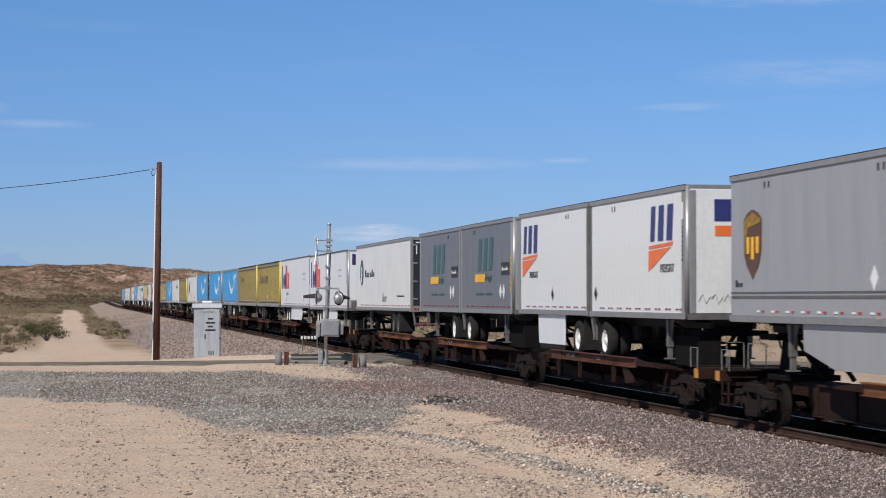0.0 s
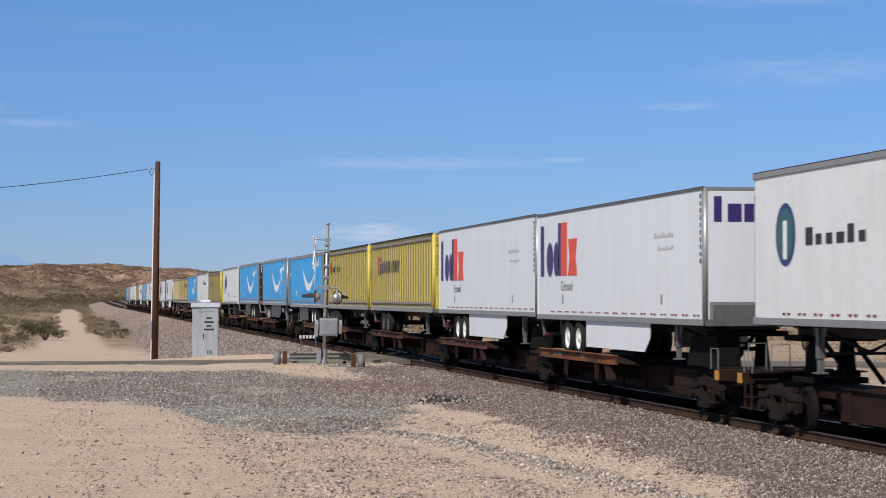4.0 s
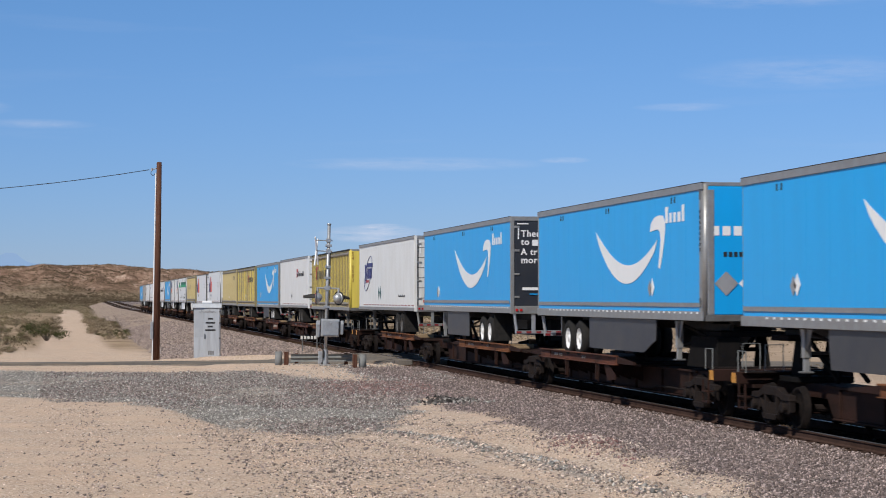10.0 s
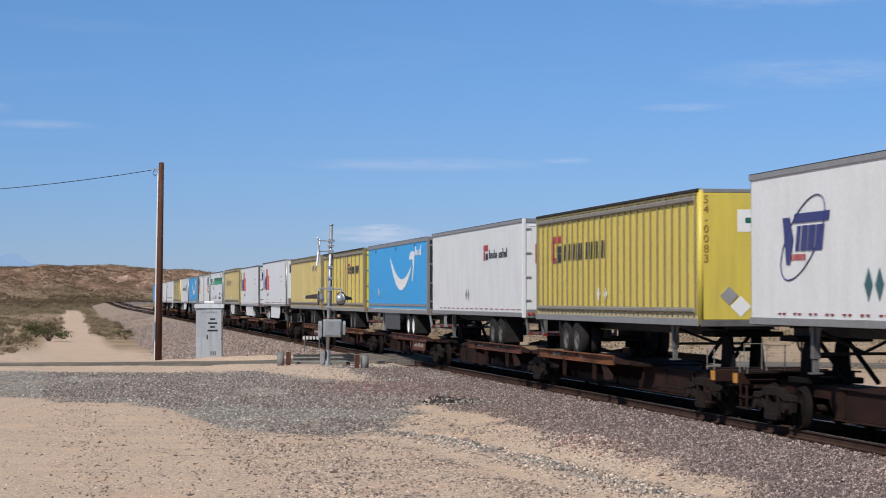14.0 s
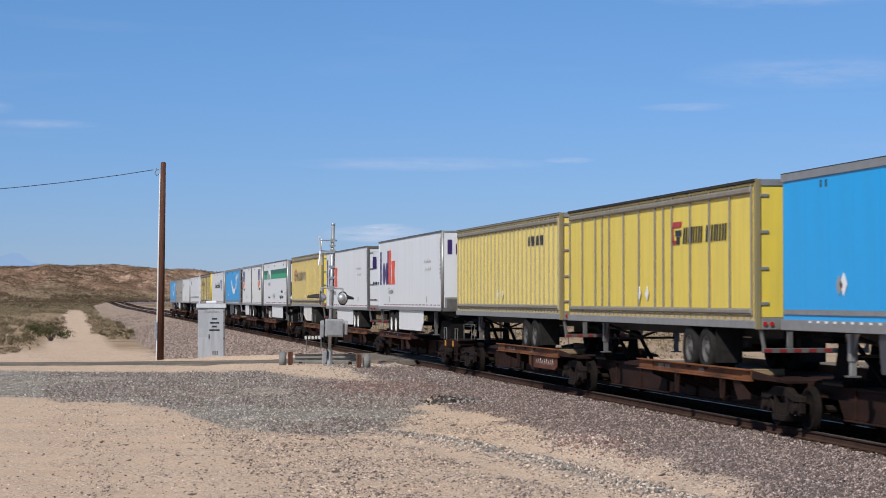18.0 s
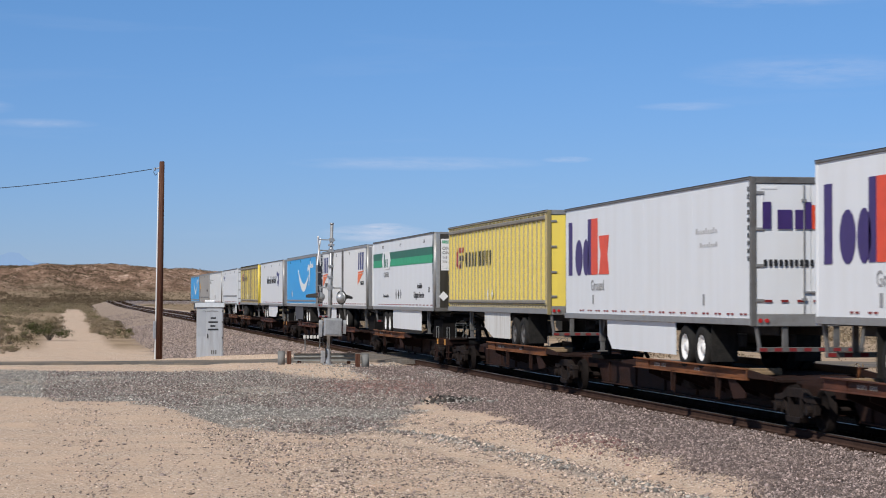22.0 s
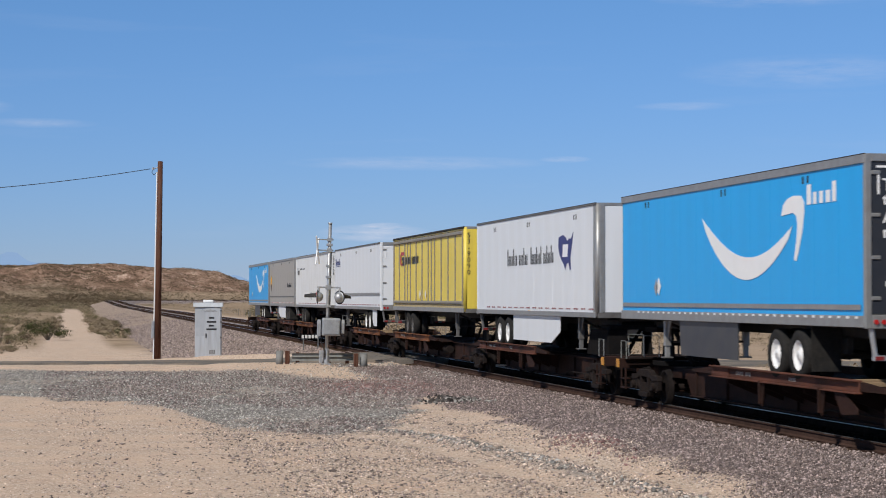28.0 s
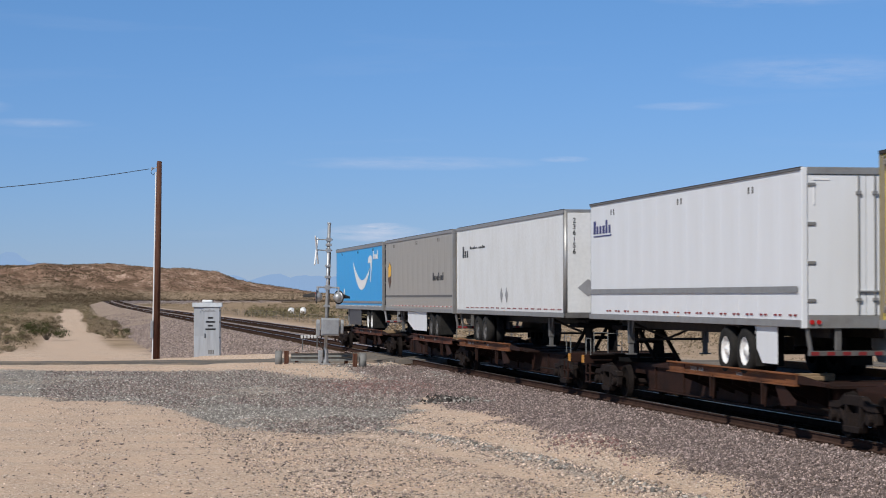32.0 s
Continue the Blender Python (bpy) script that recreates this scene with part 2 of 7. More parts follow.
white_ink = material("white_lettering", (0.76, 0.76, 0.76), 0.42, second=(0.62, 0.61, 0.59), amount=0.2, grain=0.03, bump=0)
red_ink = material("red_lettering", (0.40, 0.025, 0.025), 0.45, grain=0.05, bump=0)
teal_ink = material("teal_lettering", (0.035, 0.11, 0.115), 0.45, grain=0.05, bump=0)
amber_ink = material("amber_lettering", (0.85, 0.45, 0.02), 0.45, grain=0.05, bump=0)
green_ink = material("green_band_paint", (0.02, 0.33, 0.15), 0.45, grain=0.05, bump=0)
deep_green = material("deep_green_band_paint", (0.012, 0.13, 0.075), 0.45, grain=0.05, bump=0)
brown_ink = material("brown_shield_paint", (0.10, 0.045, 0.015), 0.45, grain=0.05, bump=0)
timber = material("raw_tan_timber", (0.27, 0.19, 0.115), 0.85, second=(0.15, 0.1, 0.06), scale=6, streak=(0.4, 3, 3), amount=0.7, grain=0.2, spec=0.1)
nose_steel = material("dark_polished_steel", (0.085, 0.078, 0.066), 0.4, 0.5, second=(0.05, 0.044, 0.036), scale=1.4, streak=DOWN, amount=0.7, grain=0.08)
dull_amber = material("faded_amber_paint", (0.34, 0.19, 0.03), 0.7, second=(0.12, 0.07, 0.03), scale=8, amount=0.8, grain=0.2)
sill_amber = material("worn_amber_paint", (0.52, 0.235, 0.028), 0.6, second=(0.30, 0.125, 0.03), scale=6, amount=0.7, grain=0.15)
dusty_rail = material("dusty_tan_rail", (0.235, 0.215, 0.185), 0.6, 0.1, second=(0.17, 0.145, 0.10), scale=3, amount=0.7, grain=0.12)
bright_metal = material("bright_sheet_metal", (0.50, 0.51, 0.53), 0.42, 0.6, second=(0.38, 0.38, 0.39), scale=3, streak=DOWN, amount=0.5, grain=0.05)
rail_grey = material("grey_top_rail", (0.27, 0.27, 0.275), 0.5, 0.2, second=(0.20, 0.195, 0.19), scale=3, amount=0.6, grain=0.08)
sill_dust = material("dusty_beige_sill", (0.46, 0.38, 0.22), 0.7, second=(0.30, 0.24, 0.14), scale=2.5, amount=0.7, grain=0.12)
# hitch colour taken near black to carry the shade under the trailer noses
hitch_black = material("hitch_shade_black", (0.009, 0.0085, 0.0085), 0.9, second=(0.016, 0.013, 0.012), scale=5, amount=0.6, grain=0.2, spec=0.05)
dusty_steel = material("dusty_galvanised_steel", (0.23, 0.235, 0.225), 0.6, 0.3, second=(0.15, 0.145, 0.13), scale=4, amount=0.7, grain=0.12)
faded_ink = material("faded_white_lettering", (0.36, 0.33, 0.30), 0.6, second=(0.15, 0.12, 0.1), scale=9, amount=0.8, grain=0.15, bump=0)
stone_dark = material("dark_broken_rock", (0.075, 0.068, 0.064), 0.9, second=(0.07, 0.06, 0.055), scale=2, amount=0.8, grain=0.2, bump=0, island=0.6, spec=0.06)
pale_ink = material("faint_grey_lettering", (0.48, 0.48, 0.49), 0.5, grain=0.05, bump=0)
maroon_tape = material("dull_red_tape", (0.20, 0.018, 0.018), 0.5, grain=0.1, bump=0)
red_lens = material("red_lamp_lens", (0.45, 0.02, 0.02), 0.25, grain=0.05, bump=0)
skirt_dark = material("dark_skirt_panel", (0.035, 0.036, 0.042), 0.45, second=(0.07, 0.065, 0.06), scale=2, amount=0.5, grain=0.1)
stone_grey = material("crushed_grey_rock", (0.335, 0.315, 0.288), 0.9, second=(0.205, 0.195, 0.182), scale=2, amount=0.8, grain=0.25, bump=0, island=0.85, spec=0.08)
stone_mauve = material("crushed_mauve_rock", (0.232, 0.182, 0.168), 0.9, second=(0.17, 0.137, 0.13), scale=2, amount=0.8, grain=0.25, bump=0, island=0.85, spec=0.08)
stone_bank = material("pinkish_bank_rock", (0.30, 0.238, 0.212), 0.9, second=(0.22, 0.175, 0.158), scale=2, amount=0.8, grain=0.2, bump=0, island=0.5, spec=0.08)
# between-rail rock: oil stain, darkened further with the train's shade
stone_oily_shade = material("shade_and_oil_track_rock", (0.045, 0.036, 0.030), 0.9, second=(0.03, 0.024, 0.02), scale=2, amount=0.8, grain=0.2, bump=0, island=0.5, spec=0.0)
stone_red = material("maroon_crushed_rock", (0.235, 0.135, 0.125), 0.9, second=(0.17, 0.11, 0.10), scale=2, amount=0.8, grain=0.2, bump=0, island=0.5, spec=0.06)
stone_pale = material("pale_desert_pebbles", (0.54, 0.44, 0.365), 0.9, second=(0.40, 0.335, 0.285), scale=2, amount=0.8, grain=0.25, bump=0, island=0.68, spec=0.08)
leaf_olive = material("olive_scrub_leaves", (0.145, 0.125, 0.068), 0.8, second=(0.20, 0.165, 0.10), scale=0.8, amount=0.8, grain=0.3, bump=0, island=0.4, spec=0.05)
leaf_dry = material("dry_scrub_twigs", (0.285, 0.222, 0.150), 0.85, second=(0.18, 0.14, 0.092), scale=0.8, amount=0.8, grain=0.3, bump=0, island=0.4, spec=0.05)
leaf_green = material("green_creosote_leaves", (0.056, 0.060, 0.022), 0.75, second=(0.092, 0.088, 0.038), scale=0.8, amount=0.8, grain=0.3, bump=0, island=0.4, spec=0.1)
leaf_far = material("far_scrub", (0.115, 0.086, 0.054), 0.9, second=(0.17, 0.126, 0.082), scale=0.05, amount=0.8, grain=0.3, grain_scale=3, bump=0, island=0.35, spec=0.05)
twig_bark = material("grey_twig_bark", (0.14, 0.11, 0.08), 0.9, grain=0.3)


# ---- mesh helpers ----
class Solid:
    """Collects boxes, tubes and prisms into one mesh."""

    def __init__(self):
        self.v, self.f = [], []

    def add(self, verts, faces):
        k = len(self.v)
        self.v += [tuple(p) for p in verts]
        self.f += [tuple(i + k for i in face) for face in faces]
        return self

    def box(self, x0, x1, y0, y1, z0, z1):
        x0, x1, y0, y1, z0, z1 = min(x0, x1), max(x0, x1), min(y0, y1), max(y0, y1), min(z0, z1), max(z0, z1)
        return self.add([(x, y, z) for z in (z0, z1) for x, y in ((x0, y0), (x1, y0), (x1, y1), (x0, y1))],
                        [(3, 2, 1, 0), (4, 5, 6, 7), (0, 1, 5, 4), (1, 2, 6, 5), (2, 3, 7, 6), (3, 0, 4, 7)])

    def tube(self, a, b, r, r2=None, n=10):
        a, b = Vector(a), Vector(b)
        r2 = r if r2 is None else r2
        d = (b - a).normalized()
        s = d.orthogonal().normalized()
        w = d.cross(s)
        ring = [(math.cos(q * math.tau / n), math.sin(q * math.tau / n)) for q in range(n)]
        verts = [a + (s * c + w * e) * r for c, e in ring] + [b + (s * c + w * e) * r2 for c, e in ring]
        faces = [(q, (q + 1) % n, n + (q + 1) % n, n + q) for q in range(n)]
        return self.add(verts, faces + [tuple(range(n))[::-1], tuple(range(n, 2 * n))])

    def pipe(self, points, r, n=6):
        """One bent round bar through the points."""
        pts = [Vector(p) for p in points]
        k0 = len(self.v)
        side = None
        for i, p in enumerate(pts):
            d = ((pts[min(i + 1, len(pts) - 1)] - p).normalized() + (p - pts[max(i - 1, 0)]).normalized()).normalized()
            side = d.orthogonal().normalized() if side is None else (side - d * side.dot(d)).normalized()
            w = d.cross(side)
            self.v += [tuple(p + (side * math.cos(q * math.tau / n) + w * math.sin(q * math.tau / n)) * r) for q in range(n)]
            if i:
                a, b = k0 + (i - 1) * n, k0 + i * n
                self.f += [(a + q, a + (q + 1) % n, b + (q + 1) % n, b + q) for q in range(n)]
        return self

    def lathe(self, profile, c=(0, 0, 0), n=24, caps=True):
        """Turns (x, r) pairs round the x axis through c."""
        verts = [(c[0] + x, c[1] + r * math.cos(q * math.tau / n), c[2] + r * math.sin(q * math.tau / n)) for x, r in profile for q in range(n)]
        faces = [(i * n + q, i * n + (q + 1) % n, (i + 1) * n + (q + 1) % n, (i + 1) * n + q) for i in range(len(profile) - 1) for q in range(n)]
        return self.add(verts, faces + ([tuple(range(n))[::-1], tuple(range((len(profile) - 1) * n, len(profile) * n))] if caps else []))

    def prism(self, points, x0, x1):
        """A polygon of (y, z) points, given thickness from x0 to x1."""
        n = len(points)
        verts = [(x0, y, z) for y, z in points] + [(x1, y, z) for y, z in points]
        return self.add(verts, [tuple(range(n))[::-1], tuple(range(n, 2 * n))] + [(q, (q + 1) % n, n + (q + 1) % n, n + q) for q in range(n)])

    def mesh(self, name, mat, bevel=0.0, smooth=False):
        me = bpy.data.meshes.new(name)
        me.from_pydata(self.v, [], self.f)
        bm = bmesh.new()
        bm.from_mesh(me)
        bmesh.ops.recalc_face_normals(bm, faces=bm.faces)
        if bevel:
            bmesh.ops.bevel(bm, geom=[e for e in bm.edges if len(e.link_faces) == 2 and e.calc_face_angle(0) > 0.6], offset=bevel, segments=1, affect='EDGES')
        bm.to_mesh(me)
        bm.free()
        me.materials.append(mat)
        if smooth:
            me.polygons.foreach_set("use_smooth", [len(p.vertices) == 4 for p in me.polygons])
        return me


STORE = {}


def shape(key, mat, build, bevel=0.0, smooth=False):
    """A mesh made once for a key and a material and shared afterwards. build fills a Solid."""
    k = (key, mat.name)
    if k not in STORE:
        s = Solid()
        build(s)
        STORE[k] = s.mesh(str(key[0] if isinstance(key, tuple) else key), mat, bevel, smooth)
    return STORE[k]


def part(name, me, parent, at=(0, 0, 0), label="", turn=0.0):
    ob = new(name, me)
    ob.parent = parent
    ob.location = at
    if turn:
        ob.rotation_euler = (0, 0, turn)
    if label:
        ob["label"] = label
    return ob


def block(name, mat, parent, x0, x1, y0, y1, z0, z1, bevel=0.0, label=""):
    """A box-shaped part whose mesh is shared by all of its size; it sits at the box's corner."""
    size = (round(x1 - x0, 4), round(y1 - y0, 4), round(z1 - z0, 4))
    return part(name, shape((name, *size, bevel), mat, lambda s: s.box(0, size[0], 0, size[1], 0, size[2]), bevel), parent, (x0, y0, z0), label)


def words(body, size, mat, align='LEFT'):
    """Letters of Blender's own font as a mesh in the x-z plane, facing -y."""
    key = ("lettering", body, size, mat.name)
    if key not in STORE:
        cu = bpy.data.curves.new("lettering", 'FONT')
        cu.body, cu.size, cu.extrude, cu.align_x, cu.resolution_u = body, size, 0.004, align, 3
        cu.offset = size * (0.022 if mat is white_ink else 0.004)
        cu.space_character = 1.1
        tmp = bpy.data.objects.new("lettering", cu)
        me = bpy.data.meshes.new_from_object(tmp)
        bpy.data.objects.remove(tmp)
        me.transform(Matrix.Rotation(radians(90), 4, 'X'))
        me.materials.clear()
        me.materials.append(mat)
        STORE[key] = me
    return STORE[key]


# ---- ground: one sheet to the horizon ----
def lattice(x, y, seed=0):
    """Smooth value noise in 0..1 on arrays."""
    xi, yi = np.floor(x).astype(np.int64), np.floor(y).astype(np.int64)
    fx, fy = x - xi, y - yi
    fx, fy = fx * fx * (3 - 2 * fx), fy * fy * (3 - 2 * fy)

    def h(a, b):
        q = (a * 374761393 + b * 668265263 + seed * 1442695041) & 0x7fffffff
        q = ((q ^ (q >> 13)) * 1274126177) & 0x7fffffff
        return ((q ^ (q >> 16)) & 0xffff) / 65535.0
    return (h(xi, yi) * (1 - fx) + h(xi + 1, yi) * fx) * (1 - fy) + (h(xi, yi + 1) * (1 - fx) + h(xi + 1, yi + 1) * fx) * fy


def fractal(x, y, octaves=4, seed=0):
    total, amp, out = 0.0, 1.0, np.zeros_like(x)
    for o in range(octaves):
        out += amp * lattice(x * 2 ** o, y * 2 ** o, seed + o)
        total, amp = total + amp, amp * 0.5
    return out / total


def smooth(a, b, v):
    q = np.clip((v - a) / (b - a), 0, 1)
    return q * q * (3 - 2 * q)


CURVE_Y, CURVE_R = 880.0, 420.0     # where the line bends away, and its radius


def bend(y):
    """How far the line has swung to the east at y."""
    q = np.clip(np.asarray(y, float) - CURVE_Y, 0, CURVE_R * 0.97)
    return CURVE_R - np.sqrt(CURVE_R ** 2 - q * q)


def trail_line(y):
    """The line of the low stone ridge between the wheel tracks."""
    return np.interp(y, (25, 29, 32, 36.8, 43.3, 48), (-5.6, -5.95, -6.24, -6.6, -7.25, -8.6))


def lanes(x, y):
    """Bare sand where wheels have run on both sides of the ridge."""
    d = x - trail_line(y) + 0.25 * (fractal(x / 1.5, y / 4.0, 2, 17) - 0.5)
    return (np.exp(-((d + 0.95) / 0.33) ** 2) + 0.9 * np.exp(-((d - 0.95) / 0.36) ** 2)) * (1 - smooth(50, 54, y))


def gravel_amount(x, y):
    """Grey crushed rock spread over the approach of the crossing."""
    wob = (fractal(x / 3.0, y / 3.0, 3, 5) - 0.5) * 5.0 + (fractal(x / 0.7, y / 1.1, 3, 6) - 0.5) * 3.4
    near_edge = np.interp(x, (-60, -17.2, -12.6, -11.4, -8.6, -6.6, -4.5), (66, 64, 58.5, 48.5, 46.0, 52.0, 60.0))
    band = smooth(-1.2, 1.2, y + wob - near_edge) * (1 - smooth(-1.0, 1.0, y + 0.2 * wob - np.interp(x, (-60, -18, -8, -4), (90, 88, 80, 71))))
    band = band * (0.72 + 0.28 * smooth(0.34, 0.55, fractal(x / 2.4, y / 3.2, 4, 15)))
    trail = np.exp(-((x - trail_line(y)) / 0.30) ** 2) * (1 - smooth(45.5, 48.5, y)) * (0.45 + 0.55 * smooth(0.35, 0.6, fractal(x / 0.8, y / 1.4, 3, 16)))
    return np.maximum(band * smooth(-90, -60, x) * (1 - smooth(-4.6, -3.8, x)), 0.85 * trail)


def ballast_amount(x, y):
    wob = (fractal(x / 2.0 + 40, y / 2.0, 3, 9) - 0.5) * 1.6
    c = x - bend(y)
    left = smooth(-5.0, -4.1, c + wob + 0.012 * (y - 35).clip(-20, 30) - 0.9 * smooth(62, 76, y)) * (1 - smooth(9.0, 10.2, c + wob))
    far = smooth(104, 112, y)
    left_far = smooth(-10.2, -8.6, c + 1.5 * wob) * (1 - smooth(9.0, 10.2, c + wob))
    road = smooth(82.5, 84, y) * (1 - smooth(98.5, 100, y))
    return (left * (1 - far) + left_far * far) * (1 - road)


def line_rise(y):
    """The line climbs a little towards the bend."""
    return 1.3 * smooth(560, 1000, np.asarray(y, float))


def road_top(x):
    """The height of the road's surface."""
    return np.interp(x, (-60, -14, -6, -1.4, 6, 14, 40), (-0.36, -0.36, -0.32, -0.03, -0.03, -0.45, -0.85))


def height(x, y):
    """The height of the ground."""
    far = smooth(101, 116, y)
    c = x - bend(y)
    west = -0.42 * (1 - far) - 1.25 * far
    base = np.where(c < 2, west, -0.55 - 0.5 * smooth(8, 30, c))
    base = base + 0.07 * (fractal(x / 2.2, y / 2.2, 4, 2) - 0.5) + 0.9 * (fractal(x / 40.0, y / 60.0, 3, 3) - 0.5) * smooth(120, 300, y) * smooth(3, 20, np.abs(c))
    rise = 0.5 * smooth(-8, -40, c) * smooth(108, 160, y)
    ruts = 0.05 * np.exp(-((c + 11.2) / 0.5) ** 2) + 0.05 * np.exp(-((c + 9.4) / 0.5) ** 2)
    base = base + rise - ruts * (1 - far)
    base = base - 0.05 * lanes(x, y) + 0.05 * np.exp(-((x - trail_line(y)) / 0.35) ** 2) * (1 - smooth(45, 48, y))
    # two small spoil heaps beside the ballast
    base = base + 0.30 * np.exp(-(((x + 4.75) / 0.6) ** 2 + ((y - 39.6) / 2.3) ** 2)) + 0.15 * np.exp(-(((x + 4.5) / 0.8) ** 2 + ((y - 58.4) / 1.3) ** 2))
    # the crossing's approach
    approach = smooth(72, 84, y) * (1 - smooth(99, 104, y)) * smooth(-14, -6, x)
    base = base + approach * 0.28
    # track bed
    shoulder = np.interp(c, (-1e4, -5.8, -1.75, 6.1, 9.6, 1e4), (0, 0, 1, 1, 0, 0))
    wide = np.interp(c, (-1e4, -9.3, -1.75, 6.1, 9.6, 1e4), (0, 0, 1, 1, 0, 0))
    shoulder = shoulder * (1 - far) + wide * far
    bed = base * (1 - shoulder) + shoulder * (-0.235)
    bed = bed + 0.035 * smooth(-2.6, -1.7, c) * (1 - smooth(-0.95, -0.80, c))
    bed = bed + line_rise(y) * shoulder
    lane = smooth(90.5, 92.5, y - np.interp(x, (-12, -6, 0), (0, -4, -7))) * (1 - smooth(98, 100, y)) * (1 - smooth(-1.7, -1.4, x))
    bed = bed * (1 - lane) + lane * (road_top(x) - 0.07)
    east = smooth(80, 87, y) * (1 - smooth(98, 104, y)) * smooth(6.0, 6.8, x)
    bed = bed * (1 - east) + east * (road_top(x) - 0.04)
    bed = bed + 0.03 * (fractal(x * 3, y * 3, 2, 7) - 0.5)
    # stony mesa and its foot slopes, and rolling ground beyond
    top = np.interp(x, (-900, -400, -160, -70, 15, 50, 90, 108, 135, 175, 240, 700), (14, 18, 22, 24.5, 27, 25, 21.5, 14.5, 10.5, 4.5, 1.5, 0.5))
    ridge = 1480 + 60 * np.sin(x / 70.0)
    gully = np.abs(fractal(x / 45.0, y / 90.0, 5, 21) - 0.5) * 2
    climb = smooth(ridge - 330, ridge, y)
    hill = top * climb * (1.0 - 0.55 * gully * (1 - 0.75 * smooth(ridge - 60, ridge, y))) + climb * 3.2 * (fractal(x / 12.0, y / 18.0, 4, 31) - 0.5)
    low = 3.0 * smooth(500, 1150, y) * smooth(0, 100, np.abs(c)) * fractal(x / 120.0, y / 200.0, 3, 41)
    return bed + hill + low * 0.6


def spaced(stops):
    """Coordinates between stops, given as (from, to, count) runs."""
    return np.unique(np.concatenate([np.linspace(a, b, n) for a, b, n in stops]))


gx = spaced([(-2600, -300, 24), (-300, -60, 40), (-60, -20, 50), (-20, 0, 90), (0, 10, 26), (10, 60, 40), (60, 300, 60), (300, 3000, 26)])
gy = spaced([(-400, 0, 14), (0, 26, 20), (26, 64, 130), (64, 118, 120), (118, 300, 110), (300, 1000, 110), (1000, 1560, 130), (1560, 4700, 40)])
GX, GY = np.meshgrid(gx, gy, indexing="ij")
GZ = height(GX, GY)
nx, ny = len(gx), len(gy)
gi = np.arange(nx * ny).reshape(nx, ny)
quads = np.stack([gi[:-1, :-1], gi[1:, :-1], gi[1:, 1:], gi[:-1, 1:]], -1).reshape(-1, 4)
ground_me = bpy.data.meshes.new("ground")
ground_me.from_pydata(np.stack([GX, GY, GZ], -1).reshape(-1, 3).tolist(), [], quads.tolist())
ground_me.polygons.foreach_set("use_smooth", [True] * len(ground_me.polygons))
road_line = np.interp(GY, (95, 140, 400, 700), (-14.0, -14.4, -14.5, -15.5)) + 0.5 * np.sin(GY / 37.0) * smooth(110, 200, GY)
LAYERS = {
    "gravel": gravel_amount(GX, GY),
    "ballast": ballast_amount(GX, GY),
    "scrub_soil": np.maximum(smooth(138, 172, GY) * np.maximum(smooth(2.0, 3.4, np.abs(GX - road_line)), smooth(600, 700, GY)) * (1 - smooth(-8.5, -6.5, GX - bend(GY)) * (1 - smooth(9, 14, GX - bend(GY)))), smooth(12, 20, GX) * 0.7),
    "brush": smooth(330, 620, GY) * (1 - smooth(1240, 1330, GY)) * np.maximum(smooth(2.2, 3.4, np.abs(GX - road_line)), smooth(600, 700, GY)) * (1 - smooth(-9, -7, GX - bend(GY)) * (1 - smooth(9, 14, GX - bend(GY)))) * (1 - 0.8 * smooth(0.035, 0.06, (GX - EYE[0]) / np.maximum(GY, 50.0))) * (0.45 + 0.55 * smooth(0.4, 0.6, fractal(GX / 30.0, GY / 60.0, 3, 55))),
    "riprap": smooth(104, 112, GY) * (1 - smooth(-1.9, -1.5, GX - bend(GY))),
    # stained track beds, plus a near strip between them painted dark as train shade
    "oily_shade": (1 - smooth(1.0, 1.45, np.abs(GX - bend(GY))) + 1 - smooth(1.0, 1.45, np.abs(GX - 4.3 - bend(GY))) + smooth(0.8, 1.4, GX) * (1 - smooth(2.8, 3.4, GX)) * (1 - smooth(76, 84, GY))).clip(0, 1) * (1 - smooth(84.0, 84.6, GY) * (1 - smooth(97.4, 98, GY))),
    "rock": smooth(0.6, 1.0, (GZ - 1.5) / 6.0 + 0.4 * (fractal(GX / 25.0, GY / 40.0, 4, 51) - 0.3)) * smooth(1050, 1250, GY),
}
for layer, values in LAYERS.items():
    ground_me.attributes.new(layer, 'FLOAT', 'POINT').data.foreach_set("value", values.reshape(-1).astype(np.float32))

ground_mat = bpy.data.materials.new("desert_sand")
ground_mat.use_nodes = True
gn, gl = ground_mat.node_tree.nodes, ground_mat.node_tree.links
g_bsdf = gn["Principled BSDF"]
g_bsdf.inputs["Roughness"].default_value = 0.95
g_bsdf.inputs["Specular IOR Level"].default_value = 0.0
g_co = gn.new("ShaderNodeTexCoord")


def g_noise(scale, detail=5, rough=0.6, stretch=None):
    nz = gn.new("ShaderNodeTexNoise")
    nz.inputs["Scale"].default_value, nz.inputs["Detail"].default_value, nz.inputs["Roughness"].default_value = scale, detail, rough
    if stretch:
        mp = gn.new("ShaderNodeMapping")
        mp.inputs["Scale"].default_value = stretch
        gl.new(g_co.outputs["Object"], mp.inputs["Vector"])
        gl.new(mp.outputs["Vector"], nz.inputs["Vector"])
    else:
        gl.new(g_co.outputs["Object"], nz.inputs["Vector"])
    return nz.outputs["Fac"]


def g_ramp(fac, stops):
    r = gn.new("ShaderNodeValToRGB")
    while len(r.color_ramp.elements) < len(stops):
        r.color_ramp.elements.new(0.5)
    for e, (at, col) in zip(r.color_ramp.elements, stops):
        e.position, e.color = at, (*col, 1)
    gl.new(fac, r.inputs["Fac"])
    return r.outputs["Color"]


